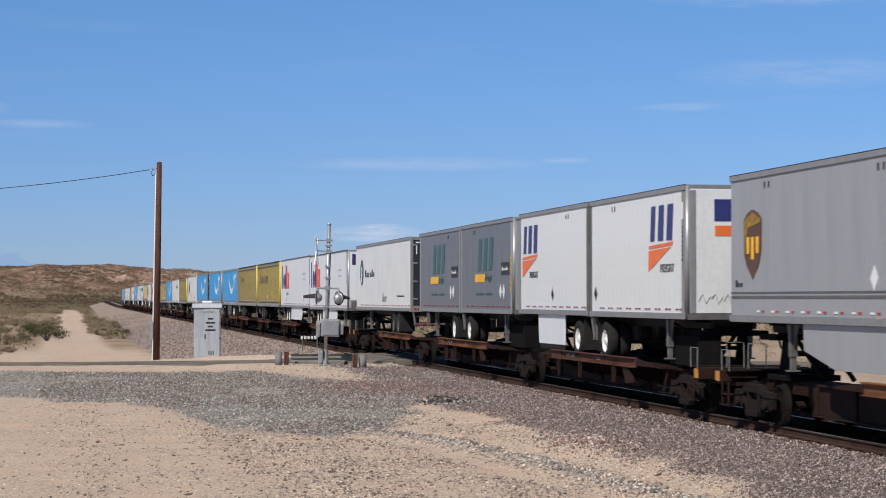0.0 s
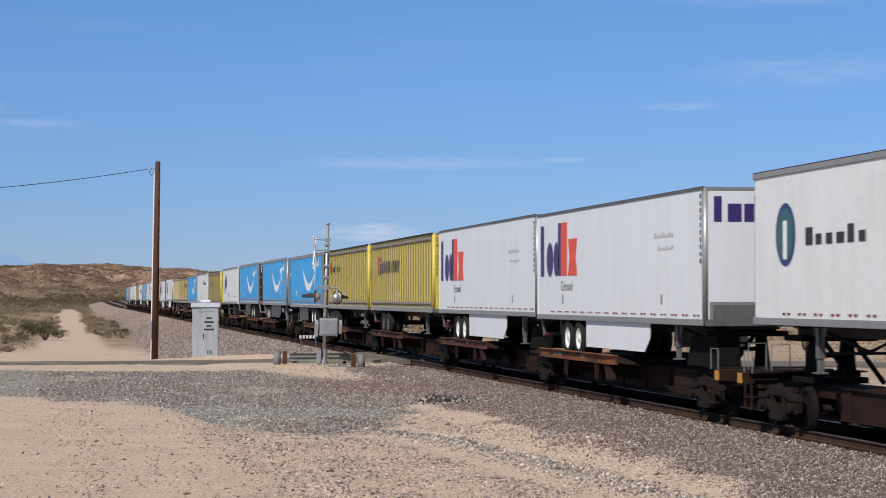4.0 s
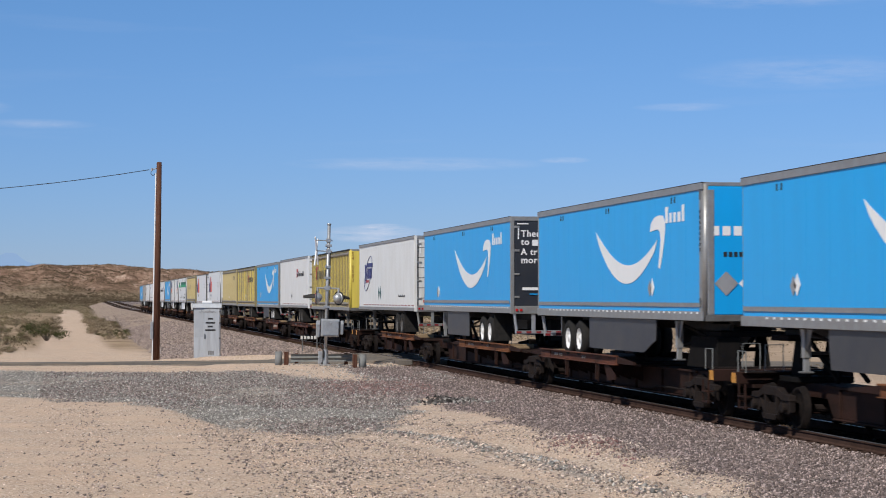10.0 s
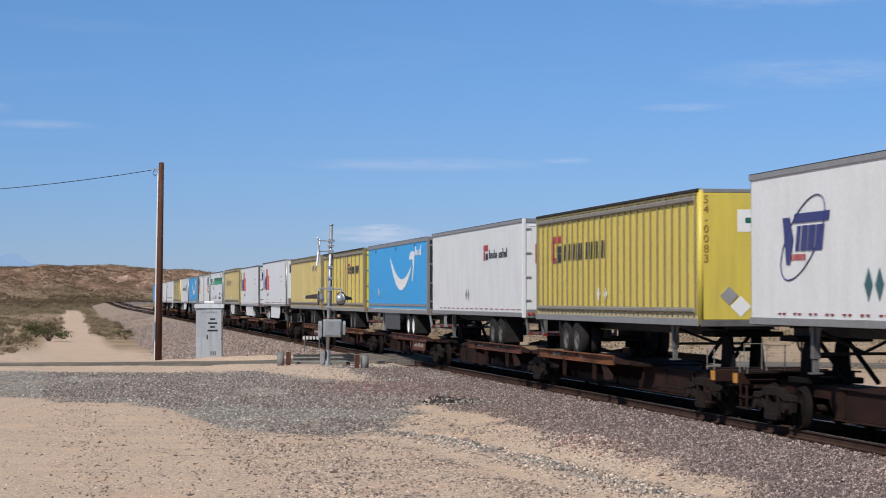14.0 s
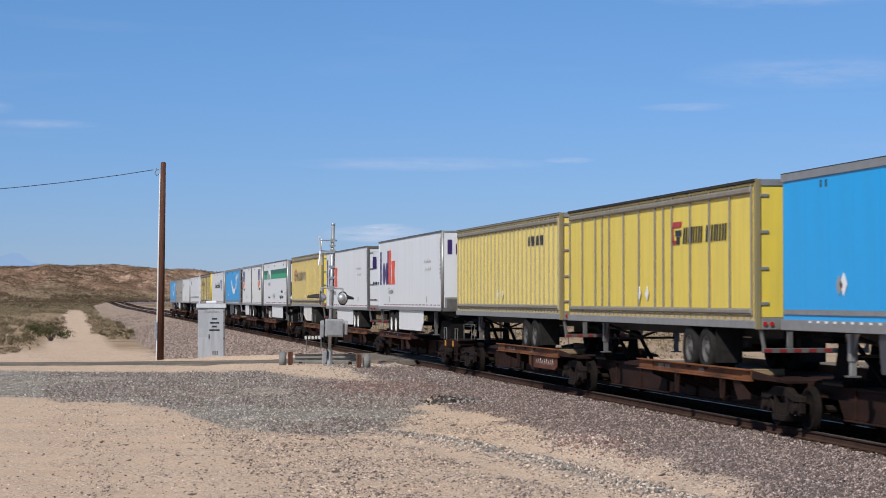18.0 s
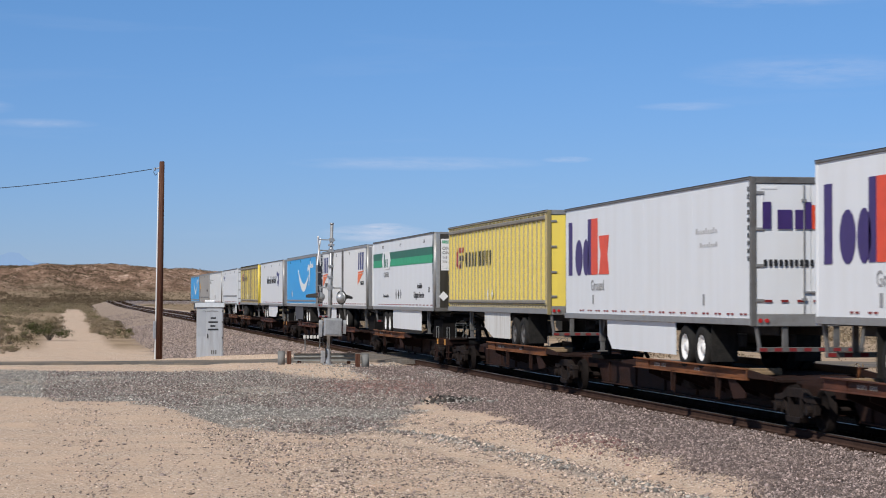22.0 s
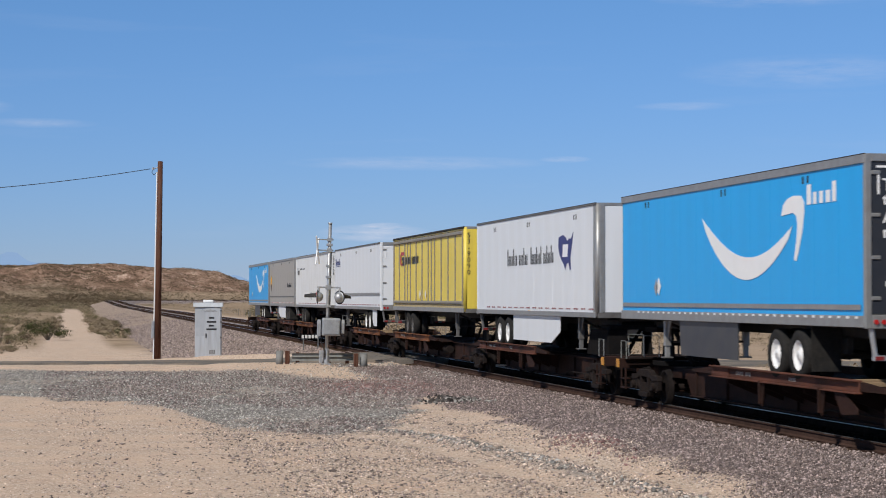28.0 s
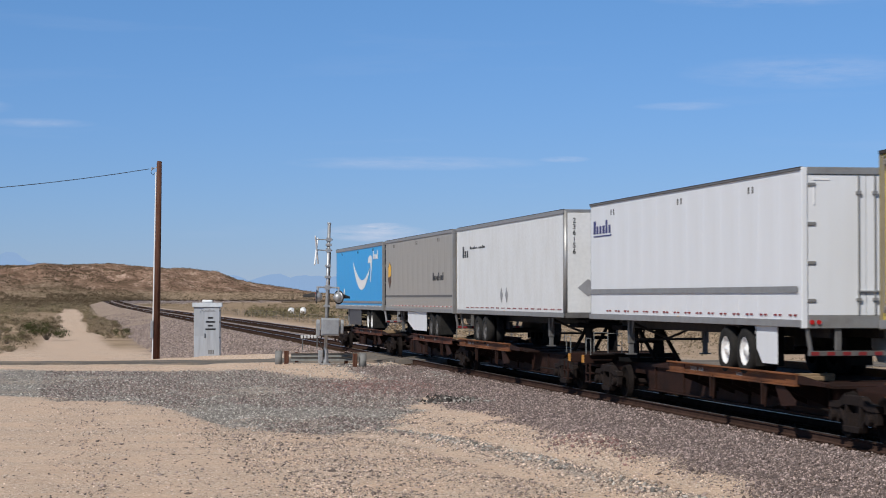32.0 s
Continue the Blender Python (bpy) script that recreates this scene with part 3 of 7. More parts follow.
def g_mix(a, b, fac):
    m = gn.new("ShaderNodeMix")
    m.data_type = 'RGBA'
    gl.new(a, m.inputs["A"])
    gl.new(b, m.inputs["B"])
    gl.new(fac, m.inputs["Factor"])
    return m.outputs["Result"]


def g_layer(name):
    a = gn.new("ShaderNodeAttribute")
    a.attribute_name = name
    return a.outputs["Fac"]


def g_math(op, a, b):
    m = gn.new("ShaderNodeMath")
    m.operation, m.use_clamp = op, True
    for s, v in zip(m.inputs, (a, b)):
        if isinstance(v, (int, float)):
            s.default_value = v
        else:
            gl.new(v, s)
    return m.outputs["Value"]


sand = g_mix(g_ramp(g_noise(0.35), [(0.3, (0.52, 0.375, 0.278)), (0.5, (0.63, 0.46, 0.345)), (0.62, (0.58, 0.415, 0.305)), (0.75, (0.49, 0.365, 0.28))]),
             g_ramp(g_noise(14, 6, 0.75), [(0.36, (0.22, 0.165, 0.125)), (0.5, (0.47, 0.365, 0.285)), (0.62, (0.70, 0.59, 0.48))]), g_math('MULTIPLY', g_noise(1.1, 4), 0.85))
grey = g_ramp(g_noise(9, 6, 0.85), [(0.3, (0.115, 0.105, 0.096)), (0.5, (0.245, 0.225, 0.205)), (0.68, (0.37, 0.34, 0.31))])
mauve = g_ramp(g_noise(10, 6, 0.85), [(0.3, (0.11, 0.085, 0.075)), (0.5, (0.225, 0.175, 0.155)), (0.68, (0.35, 0.29, 0.26))])
soil = g_ramp(g_noise(0.25, 8, 0.7), [(0.3, (0.19, 0.142, 0.095)), (0.5, (0.31, 0.23, 0.16)), (0.7, (0.44, 0.335, 0.24))])
rocky = g_ramp(g_noise(0.085, 12, 0.85, (1, 0.35, 1.6)), [(0.38, (0.085, 0.057, 0.040)), (0.46, (0.18, 0.115, 0.080)), (0.535, (0.29, 0.19, 0.138)), (0.63, (0.54, 0.41, 0.325))])
edge = g_math('MULTIPLY', g_math('SUBTRACT', g_noise(1.6, 6, 0.7), 0.38), 1.1)


def g_speckle(scale, jitter=1.0):
    """Single grains: a random value for every cell."""
    vo = gn.new("ShaderNodeTexVoronoi")
    vo.inputs["Scale"].default_value, vo.inputs["Randomness"].default_value = scale, jitter
    gl.new(g_co.outputs["Object"], vo.inputs["Vector"])
    sep = gn.new("ShaderNodeSeparateColor")
    gl.new(vo.outputs["Color"], sep.inputs["Color"])
    return sep.outputs["Red"]


grit = g_ramp(g_speckle(28), [(0.0, (0.09, 0.07, 0.06)), (0.35, (0.30, 0.235, 0.185)), (0.6, (0.50, 0.40, 0.32)), (0.9, (0.72, 0.64, 0.56))])
gritty = g_math('MULTIPLY', g_math('SUBTRACT', g_noise(0.55, 5, 0.65), 0.34), 2.6)
sand = g_mix(sand, grit, g_math('MULTIPLY', gritty, g_math('ADD', 0.35, g_math('GREATER_THAN', g_speckle(19), 0.62))))
grey = g_mix(grey, g_ramp(g_speckle(24), [(0.0, (0.07, 0.066, 0.062)), (0.4, (0.215, 0.197, 0.182)), (0.75, (0.35, 0.32, 0.295)), (0.95, (0.60, 0.55, 0.50))]), g_math('ADD', 0.75, 0.0))
mauve = g_mix(mauve, g_ramp(g_speckle(24), [(0.0, (0.065, 0.05, 0.045)), (0.4, (0.20, 0.155, 0.14)), (0.75, (0.33, 0.27, 0.25)), (0.95, (0.60, 0.54, 0.50))]), g_math('ADD', 0.75, 0.0))
riprap = g_ramp(g_speckle(9.0), [(0.0, (0.14, 0.10, 0.085)), (0.4, (0.27, 0.205, 0.17)), (0.75, (0.36, 0.285, 0.235)), (0.95, (0.50, 0.42, 0.36))])
riprap = g_mix(riprap, g_ramp(g_noise(2.2, 6, 0.8), [(0.36, (0.12, 0.09, 0.075)), (0.5, (0.29, 0.225, 0.18)), (0.62, (0.50, 0.40, 0.32))]), g_math('MULTIPLY', g_noise(0.5, 3), 1.2))
mauve = g_mix(mauve, riprap, g_layer("riprap"))
# bed colour: oily brown with the shade under the train painted in
oily_shade = g_ramp(g_speckle(24), [(0.0, (0.028, 0.017, 0.011)), (0.5, (0.052, 0.033, 0.022)), (0.95, (0.10, 0.068, 0.048))])
mauve = g_mix(mauve, oily_shade, g_layer("oily_shade"))
colour = g_mix(sand, soil, g_layer("scrub_soil"))
brush = g_ramp(g_noise(0.45, 8, 0.75, (1, 0.4, 1)), [(0.38, (0.055, 0.048, 0.030)), (0.5, (0.115, 0.095, 0.062)), (0.64, (0.27, 0.205, 0.145))])
colour = g_mix(colour, rocky, g_layer("rock"))
colour = g_mix(colour, brush, g_math('MULTIPLY', g_layer("brush"), 0.85))
colour = g_mix(colour, grey, g_math('ADD', g_math('MULTIPLY', g_layer("gravel"), 0.85), g_math('MULTIPLY', g_math('MULTIPLY', edge, g_layer("gravel")), 1.0)))
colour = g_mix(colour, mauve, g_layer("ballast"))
gl.new(colour, g_bsdf.inputs["Base Color"])
g_bump = gn.new("ShaderNodeBump")
g_bump.inputs["Strength"].default_value, g_bump.inputs["Distance"].default_value = 0.6, 0.06
gl.new(g_noise(11, 6, 0.75), g_bump.inputs["Height"])
gl.new(g_bump.outputs["Normal"], g_bsdf.inputs["Normal"])
ground_me.materials.append(ground_mat)
ground = tagged(new("ground", ground_me), "pale tan desert sand with gravel and stony hills", "ground", kind="structure")


def ground_z(x, y):
    return float(height(np.array([float(x)]), np.array([float(y)]))[0])


# far mountains; the haze of distance is put in as an even blue glow
haze = bpy.data.materials.new("mountain_haze_glow")
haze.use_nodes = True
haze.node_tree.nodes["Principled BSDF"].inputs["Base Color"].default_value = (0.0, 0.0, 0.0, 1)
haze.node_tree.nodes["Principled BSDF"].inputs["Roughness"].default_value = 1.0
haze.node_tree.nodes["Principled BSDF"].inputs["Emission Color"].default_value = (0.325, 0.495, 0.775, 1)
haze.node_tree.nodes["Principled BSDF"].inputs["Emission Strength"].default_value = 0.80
mx = np.linspace(-700, 2600, 300)
crest = 14 + 44 * np.exp(-((mx + 122) / 80) ** 2) + 16 * np.exp(-((mx + 40) / 60) ** 2) + 26 * np.exp(-((mx + 190) / 60) ** 2) + 8 * np.exp(-((mx - 300) / 70) ** 2) + 12 * np.exp(-((mx - 470) / 130) ** 2) + 8 * np.exp(-((mx - 700) / 90) ** 2)
crest = crest + 34 * (fractal(mx / 45.0, mx * 0, 5, 61) - 0.5) + 22
mountains = Solid()
mountains.add([(x, 4400, -20) for x in mx] + [(x, 4400 + 30 * math.sin(x / 90), c) for x, c in zip(mx, crest)] + [(x, 4650, -20) for x in mx],
              [(i, i + 1, 300 + i + 1, 300 + i) for i in range(299)] + [(300 + i, 300 + i + 1, 600 + i + 1, 600 + i) for i in range(299)])
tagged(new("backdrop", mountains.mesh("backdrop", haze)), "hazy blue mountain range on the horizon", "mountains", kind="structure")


# ---- the two tracks ----
def line_points(offset, y0, y1, step):
    ys = np.arange(y0, y1, step)
    return [(float(offset + bend(y)), float(y)) for y in ys]


RAIL_SECTION = ((-0.07, -0.172), (0.07, -0.172), (0.07, -0.155), (0.012, -0.135), (0.012, -0.045), (0.037, -0.035), (0.037, -0.008),
                (-0.037, -0.008), (-0.037, -0.035), (-0.012, -0.045), (-0.012, -0.135), (-0.07, -0.155))


def rail_mesh(name, offset, section, mat, y0=-60.0):
    pts = line_points(offset, y0, CURVE_Y, 40) + line_points(offset, CURVE_Y, CURVE_Y + 395, 8)
    s, n = Solid(), len(section)
    for i, (x, y) in enumerate(pts):
        s.v += [(x + u, y, w + float(line_rise(y))) for u, w in section]
        if i:
            s.f += [((i - 1) * n + q, (i - 1) * n + (q + 1) % n, i * n + (q + 1) % n, i * n + q) for q in range(n)]
    return s.mesh(name, mat)


def track(centre, label):
    base = tagged(new("railway_track"), label, "track", kind="structure")
    for side in (-0.7525, 0.7525):
        rail = part("rail", rail_mesh("rail", centre + side, RAIL_SECTION, rail_rust), base)
        part("rail_head", rail_mesh("rail_head", centre + side, ((-0.030, -0.009), (0.030, -0.009), (0.018, 0.0), (-0.018, 0.0)), rail_head), rail, label="polished steel running surface")
    return base


near_track = track(0.0, "rusty steel rails on ties in mauve ballast")
far_track = track(4.3, "second rusty railway track beside the train")


def tie_build(s):
    s.box(-1.3, 1.3, -0.115, 0.115, -0.37, -0.19)


tie_me = shape("tie", tie_wood, tie_build, 0.012)
y = 22.0
count = 0
while count < 260:
    part("tie", tie_me, near_track, (random.uniform(-0.03, 0.03), y, 0), turn=random.uniform(-0.01, 0.01))
    y += 0.53
    count += 1
rest = Solid()
for yy in np.arange(y, 420, 0.53):
    rest.box(-1.3, 1.3, yy - 0.115, yy + 0.115, -0.37, -0.19)
for yy in np.arange(22, 420, 0.53):
    rest.box(3.0, 5.6, yy - 0.115, yy + 0.115, -0.37, -0.19)
for yy in np.arange(560, CURVE_Y + 380, 1.4):
    xb, zb = float(bend(yy)), float(line_rise(yy))
    for c in (0.0, 4.3):
        rest.box(xb + c - 1.3, xb + c + 1.3, yy - 0.35, yy + 0.35, zb - 0.37, zb - 0.05)
tagged(part("tie_row", rest.mesh("tie_row", tie_wood), far_track), kind="stuff")
plate_me = shape("tie_plate", rail_rust, lambda s: s.box(-0.19, 0.19, -0.09, 0.09, -0.19, -0.172), 0.004)
for k in range(130):
    part("tie_plate", plate_me, near_track, (-0.7525, 22.0 + 0.53 * k, 0))

# ---- crossing: asphalt road and its pads between the rails ----
road_s = Solid()
for xs in (np.linspace(-1.45, -30, 40), np.linspace(7, 40, 20)):
    lo = [(float(x), float(np.interp(x, (-30, -12, -6, 0, 7, 40), (94.6, 94.0, 89.0, 85.5, 87, 92)))) for x in xs]
    hi = [(float(x), float(np.interp(x, (-30, -12, 0, 7, 40), (97.6, 97.2, 97.5, 97.5, 98)))) for x in xs]
    top = [float(road_top(x)) for x in xs]
    k = len(road_s.v)
    n = len(xs)
    for (x, a), (_, b), z in zip(lo, hi, top):
        road_s.v += [(x, a, z - 0.4), (x, a, z), (x, b, z), (x, b, z - 0.4)]
    road_s.f += [(k + 4 * i + q, k + 4 * i + (q + 1) % 4, k + 4 * i + 4 + (q + 1) % 4, k + 4 * i + 4 + q) for i in range(n - 1) for q in range(4)]
    road_s.f += [(k, k + 1, k + 2, k + 3), (k + 4 * n - 4, k + 4 * n - 3, k + 4 * n - 2, k + 4 * n - 1)]
tagged(new("road", road_s.mesh("road", asphalt)), "worn grey asphalt road dusted with sand", "road", kind="structure")
for c in (0.0, 4.3):
    pads = tagged(new("crossing_panel"), "dark crossing panels set between the rails", "crossing", kind="structure")
    for a, b in ((-1.42, -0.83), (-0.66, 0.66), (0.83, 1.42 if c else 3.4)):
        for k in range(5):
            block("panel", asphalt, pads, c + a, c + b, 85.3 + 2.45 * k, 85.3 + 2.45 * k + 2.42, -0.3, -0.015, 0.01)


# ---- stones ----
def stones(name, label, mat, xs, ys, size, spread=0.55, sink=0.2, flat=0.8, vary=0.42):
    """Angular pebbles on the ground, each a small warped crystal."""
    n = len(xs)
    rng = np.random.default_rng(len(name) + n)
    corner = np.array([(1, 0, 0), (0, 1, 0), (-1, 0, 0), (0, -1, 0), (0, 0, 1), (0, 0, -1)], float) * 0.66
    v = corner[None] * rng.uniform(1 - spread, 1 + spread, (n, 1, 3)) + rng.uniform(-0.24, 0.24, (n, 6, 3))
    q = rng.uniform(0, math.tau, n)
    tip = rng.uniform(-0.7, 0.7, n)
    v[..., 2] *= flat
    v = np.stack([v[..., 0], v[..., 1] * np.cos(tip)[:, None] - v[..., 2] * np.sin(tip)[:, None], v[..., 1] * np.sin(tip)[:, None] + v[..., 2] * np.cos(tip)[:, None]], -1)
    v = np.stack([v[..., 0] * np.cos(q)[:, None] - v[..., 1] * np.sin(q)[:, None], v[..., 0] * np.sin(q)[:, None] + v[..., 1] * np.cos(q)[:, None], v[..., 2]], -1)
    scale = size * rng.lognormal(0, vary, n).clip(0.4, 2.1)
    v *= scale[:, None, None]
    v[..., 2] += (height(xs, ys) + scale * sink)[:, None]
    v[..., 0] += xs[:, None]
    v[..., 1] += ys[:, None]
    faces = np.array([(0, 1, 4), (1, 2, 4), (2, 3, 4), (3, 0, 4), (1, 0, 5), (2, 1, 5), (3, 2, 5), (0, 3, 5)])
    f = (faces[None] + 6 * np.arange(n)[:, None, None]).reshape(-1, 3)
    me = bpy.data.meshes.new(name)
    me.vertices.add(6 * n)
    me.vertices.foreach_set("co", v.reshape(-1).astype(np.float32))
    me.loops.add(24 * n)
    me.loops.foreach_set("vertex_index", f.reshape(-1).astype(np.int32))
    me.polygons.add(8 * n)
    me.polygons.foreach_set("loop_start", np.arange(0, 24 * n, 3, dtype=np.int32))
    me.update(calc_edges=True)
    me.validate()
    me.materials.append(mat)
    return tagged(new(name, me), label, "gravel", kind="stuff")


def scatter(n, x0, x1, y0, y1, keep, seed):
    """Random places in a field, denser towards the near end, kept with the chance that keep gives."""
    rng = np.random.default_rng(seed)
    xs, ys = rng.uniform(x0, x1, n), y0 * (y1 / y0) ** rng.uniform(0, 1, n)
    ok = rng.uniform(0, 1, n) < keep(xs, ys)
    return xs[ok], ys[ok]


stones("ballast_stones", "mauve and grey crushed rock ballast beside the rails", stone_mauve,
       *scatter(124000, -6.0, -0.83, 26, 105, lambda x, y: ballast_amount(x, y), 1), 0.0255)
stones("ballast_stones", "rock ballast between the rails, darkened for oil and train shade", stone_oily_shade,
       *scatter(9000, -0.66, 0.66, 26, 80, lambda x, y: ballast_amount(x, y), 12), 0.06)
stones("gravel", "blue-grey crushed rock spread before the crossing", stone_grey,
       *scatter(190000, -21, -3.8, 42, 92, lambda x, y: gravel_amount(x, y) * (0.65 - 0.3 * smooth(-9, -5, x)), 2), 0.0235)


def pebbly(x, y):
    """How thickly pebbles lie on the sand."""
    open_sand = 0.03 + 0.10 * smooth(0.50, 0.66, fractal(x / 1.1, y / 9.0, 3, 83)) + 0.22 * np.exp(-((x + 14.6) / 0.45) ** 2)
    stony = 0.85 * smooth(-12.7, -10.6, x + 0.03 * (y - 30)) * (1 - smooth(46, 56, y)) * (0.35 + 0.65 * smooth(0.30, 0.55, fractal(x / 0.9, y / 1.6, 3, 77)))
    bare = (1 - 0.92 * np.exp(-((x + 5.0) / 0.85) ** 2 - ((y - 50.5) / 5.5) ** 2)) * (1 - 0.9 * lanes(x, y).clip(0, 1))
    return (open_sand + stony) * (1 - gravel_amount(x, y)) * (1 - ballast_amount(x, y)) * bare


stones("pebbles", "pale tan pebbles scattered over the sand", stone_pale,
       *scatter(165000, -18, -3.5, 26, 75, lambda x, y: pebbly(x, y), 3), 0.0175, flat=0.55, vary=0.5)
stones("pebbles", "mauve and brown pebbles scattered over the sand", stone_mauve,
       *scatter(52000, -18, -3.5, 26, 70, lambda x, y: pebbly(x, y), 13), 0.0185, flat=0.6, vary=0.5)
stones("pebbles", "larger flat stones lying loose on the sand", stone_bank,
       *scatter(5200, -16, -3.5, 26, 60, lambda x, y: pebbly(x, y), 14), 0.042, flat=0.5, vary=0.4)
stones("pebbles", "small dark stones lying loose on the sand", stone_dark,
       *scatter(3600, -18, -3.5, 26, 60, lambda x, y: 0.10 + pebbly(x, y), 15), 0.021, flat=0.55, vary=0.45)
stones("pebbles", "brown stones along the ridge between the wheel tracks", stone_pale,
       *scatter(9000, -9.5, -5.0, 26, 50, lambda x, y: 0.9 * np.exp(-((x - trail_line(y)) / 0.42) ** 2) * (1 - smooth(46, 49, y)), 18), 0.030, flat=0.7)
stones("pebbles", "grey stones along the ridge between the wheel tracks", stone_grey,
       *scatter(10000, -9.5, -5.0, 26, 50, lambda x, y: 0.95 * np.exp(-((x - trail_line(y)) / 0.30) ** 2) * smooth(0.25, 0.5, fractal(x / 0.7, y / 1.2, 3, 78)) * (1 - smooth(46, 49, y)), 4), 0.034, flat=0.7)
stones("gravel", "maroon crushed rock mixed into the gravel", stone_red,
       *scatter(16000, -8.0, -3.2, 60, 76, lambda x, y: 0.8 * np.exp(-((x + 5.2) / 1.5) ** 2 - ((y - 68.5) / 4.0) ** 2), 16), 0.029)
stones("gravel", "grey crushed rock strewn over the sandy approach", stone_grey,
       *scatter(16000, -9.0, -1.6, 70, 88, lambda x, y: (1 - gravel_amount(x, y)) * (0.10 + 0.6 * smooth(-5.6, -3.4, x)) * smooth(0.35, 0.55, fractal(x / 1.5, y / 2.5, 3, 84)), 17), 0.030)
stones("riprap", "pinkish broken rock on the bank below the track", stone_bank,
       *scatter(26000, -9.5, -1.6, 101, 260, lambda x, y: ballast_amount(x, y), 6), 0.062)
stones("gravel", "reddish mauve crushed rock spread before the crossing", stone_mauve,
       *scatter(62000, -16, -3.8, 44, 92, lambda x, y: gravel_amount(x, y) * smooth(0.40, 0.6, fractal(x / 3.0, y / 6.0, 3, 79) + 0.25 * smooth(-12, -5, x)), 8), 0.03)

def heap(n, cx, cy, rx, ry, seed):
    """Places gathered round one spot."""
    rng = np.random.default_rng(seed)
    return cx + rx * rng.normal(0, 0.5, n), cy + ry * rng.normal(0, 0.5, n)


stones("rubble", "dark lumps of rock heaped at the gravel's edge", stone_dark, *heap(230, -4.5, 57.2, 0.75, 1.0, 31), 0.062)
stones("rubble", "grey broken rock lying along the gravel's edge", stone_grey, *heap(190, -4.2, 57.0, 0.9, 1.0, 32), 0.055)
stones("rubble", "reddish brown clods strewn by the ballast", stone_red, *heap(650, -4.85, 39.4, 0.6, 2.6, 34), 0.034, flat=0.7)
stones("rubble", "brown clods and broken rock strewn by the ballast", stone_bank, *heap(1300, -4.75, 39.4, 0.75, 3.2, 35), 0.030, flat=0.7)
stones("rubble", "tan clods and stones on a low spoil heap", stone_pale, *heap(1100, -4.65, 39.8, 0.75, 3.0, 33), 0.030, flat=0.7)
stones("riprap", "larger blocks of broken rock on the far bank", stone_bank,
       *scatter(9000, -9.5, -1.8, 115, 420, lambda x, y: ballast_amount(x, y) * smooth(0.3, 0.6, fractal(x / 2.0, y / 9.0, 3, 95)), 9), 0.085)


# ---- trailers ----
TRAINSET = []      # (thing, place of its origin along the train)
LONG, PUP = 16.2, 8.65
W, TOP, FLOOR = 1.30, 4.12, 1.19


def wheel_pair(tr, x, y, rim):
    """Dual tyres on one end of an axle; the outer one carries the visible rim."""
    side = -1 if x < 0 else 1
    tyre = shape("tyre", tyre_black, lambda s: s.lathe(((-0.13, 0.30), (-0.14, 0.36), (-0.135, 0.46), (-0.10, 0.505), (0.10, 0.505), (0.135, 0.46), (0.14, 0.36), (0.13, 0.30)), n=28, caps=False), smooth=True)
    dish = shape("rim", rim, lambda s: s.lathe(((-0.115, 0.30), (-0.125, 0.285), (-0.09, 0.27), (-0.045, 0.20), (-0.06, 0.12), (-0.11, 0.10), (-0.115, 0.02)), n=24, caps=False), smooth=True)
    for dx, outer in ((0.0, True), (0.33, False)):
        t = part("tyre", tyre, tr, (x - side * dx, y, 0.505))
        if side > 0:
            t.rotation_euler = (0, 0, math.pi)
        if outer:
            part("rim", dish, t)


def post_strip(s):
    s.box(-0.045, 0.0, -0.03, 0.03, 0, 2.70)


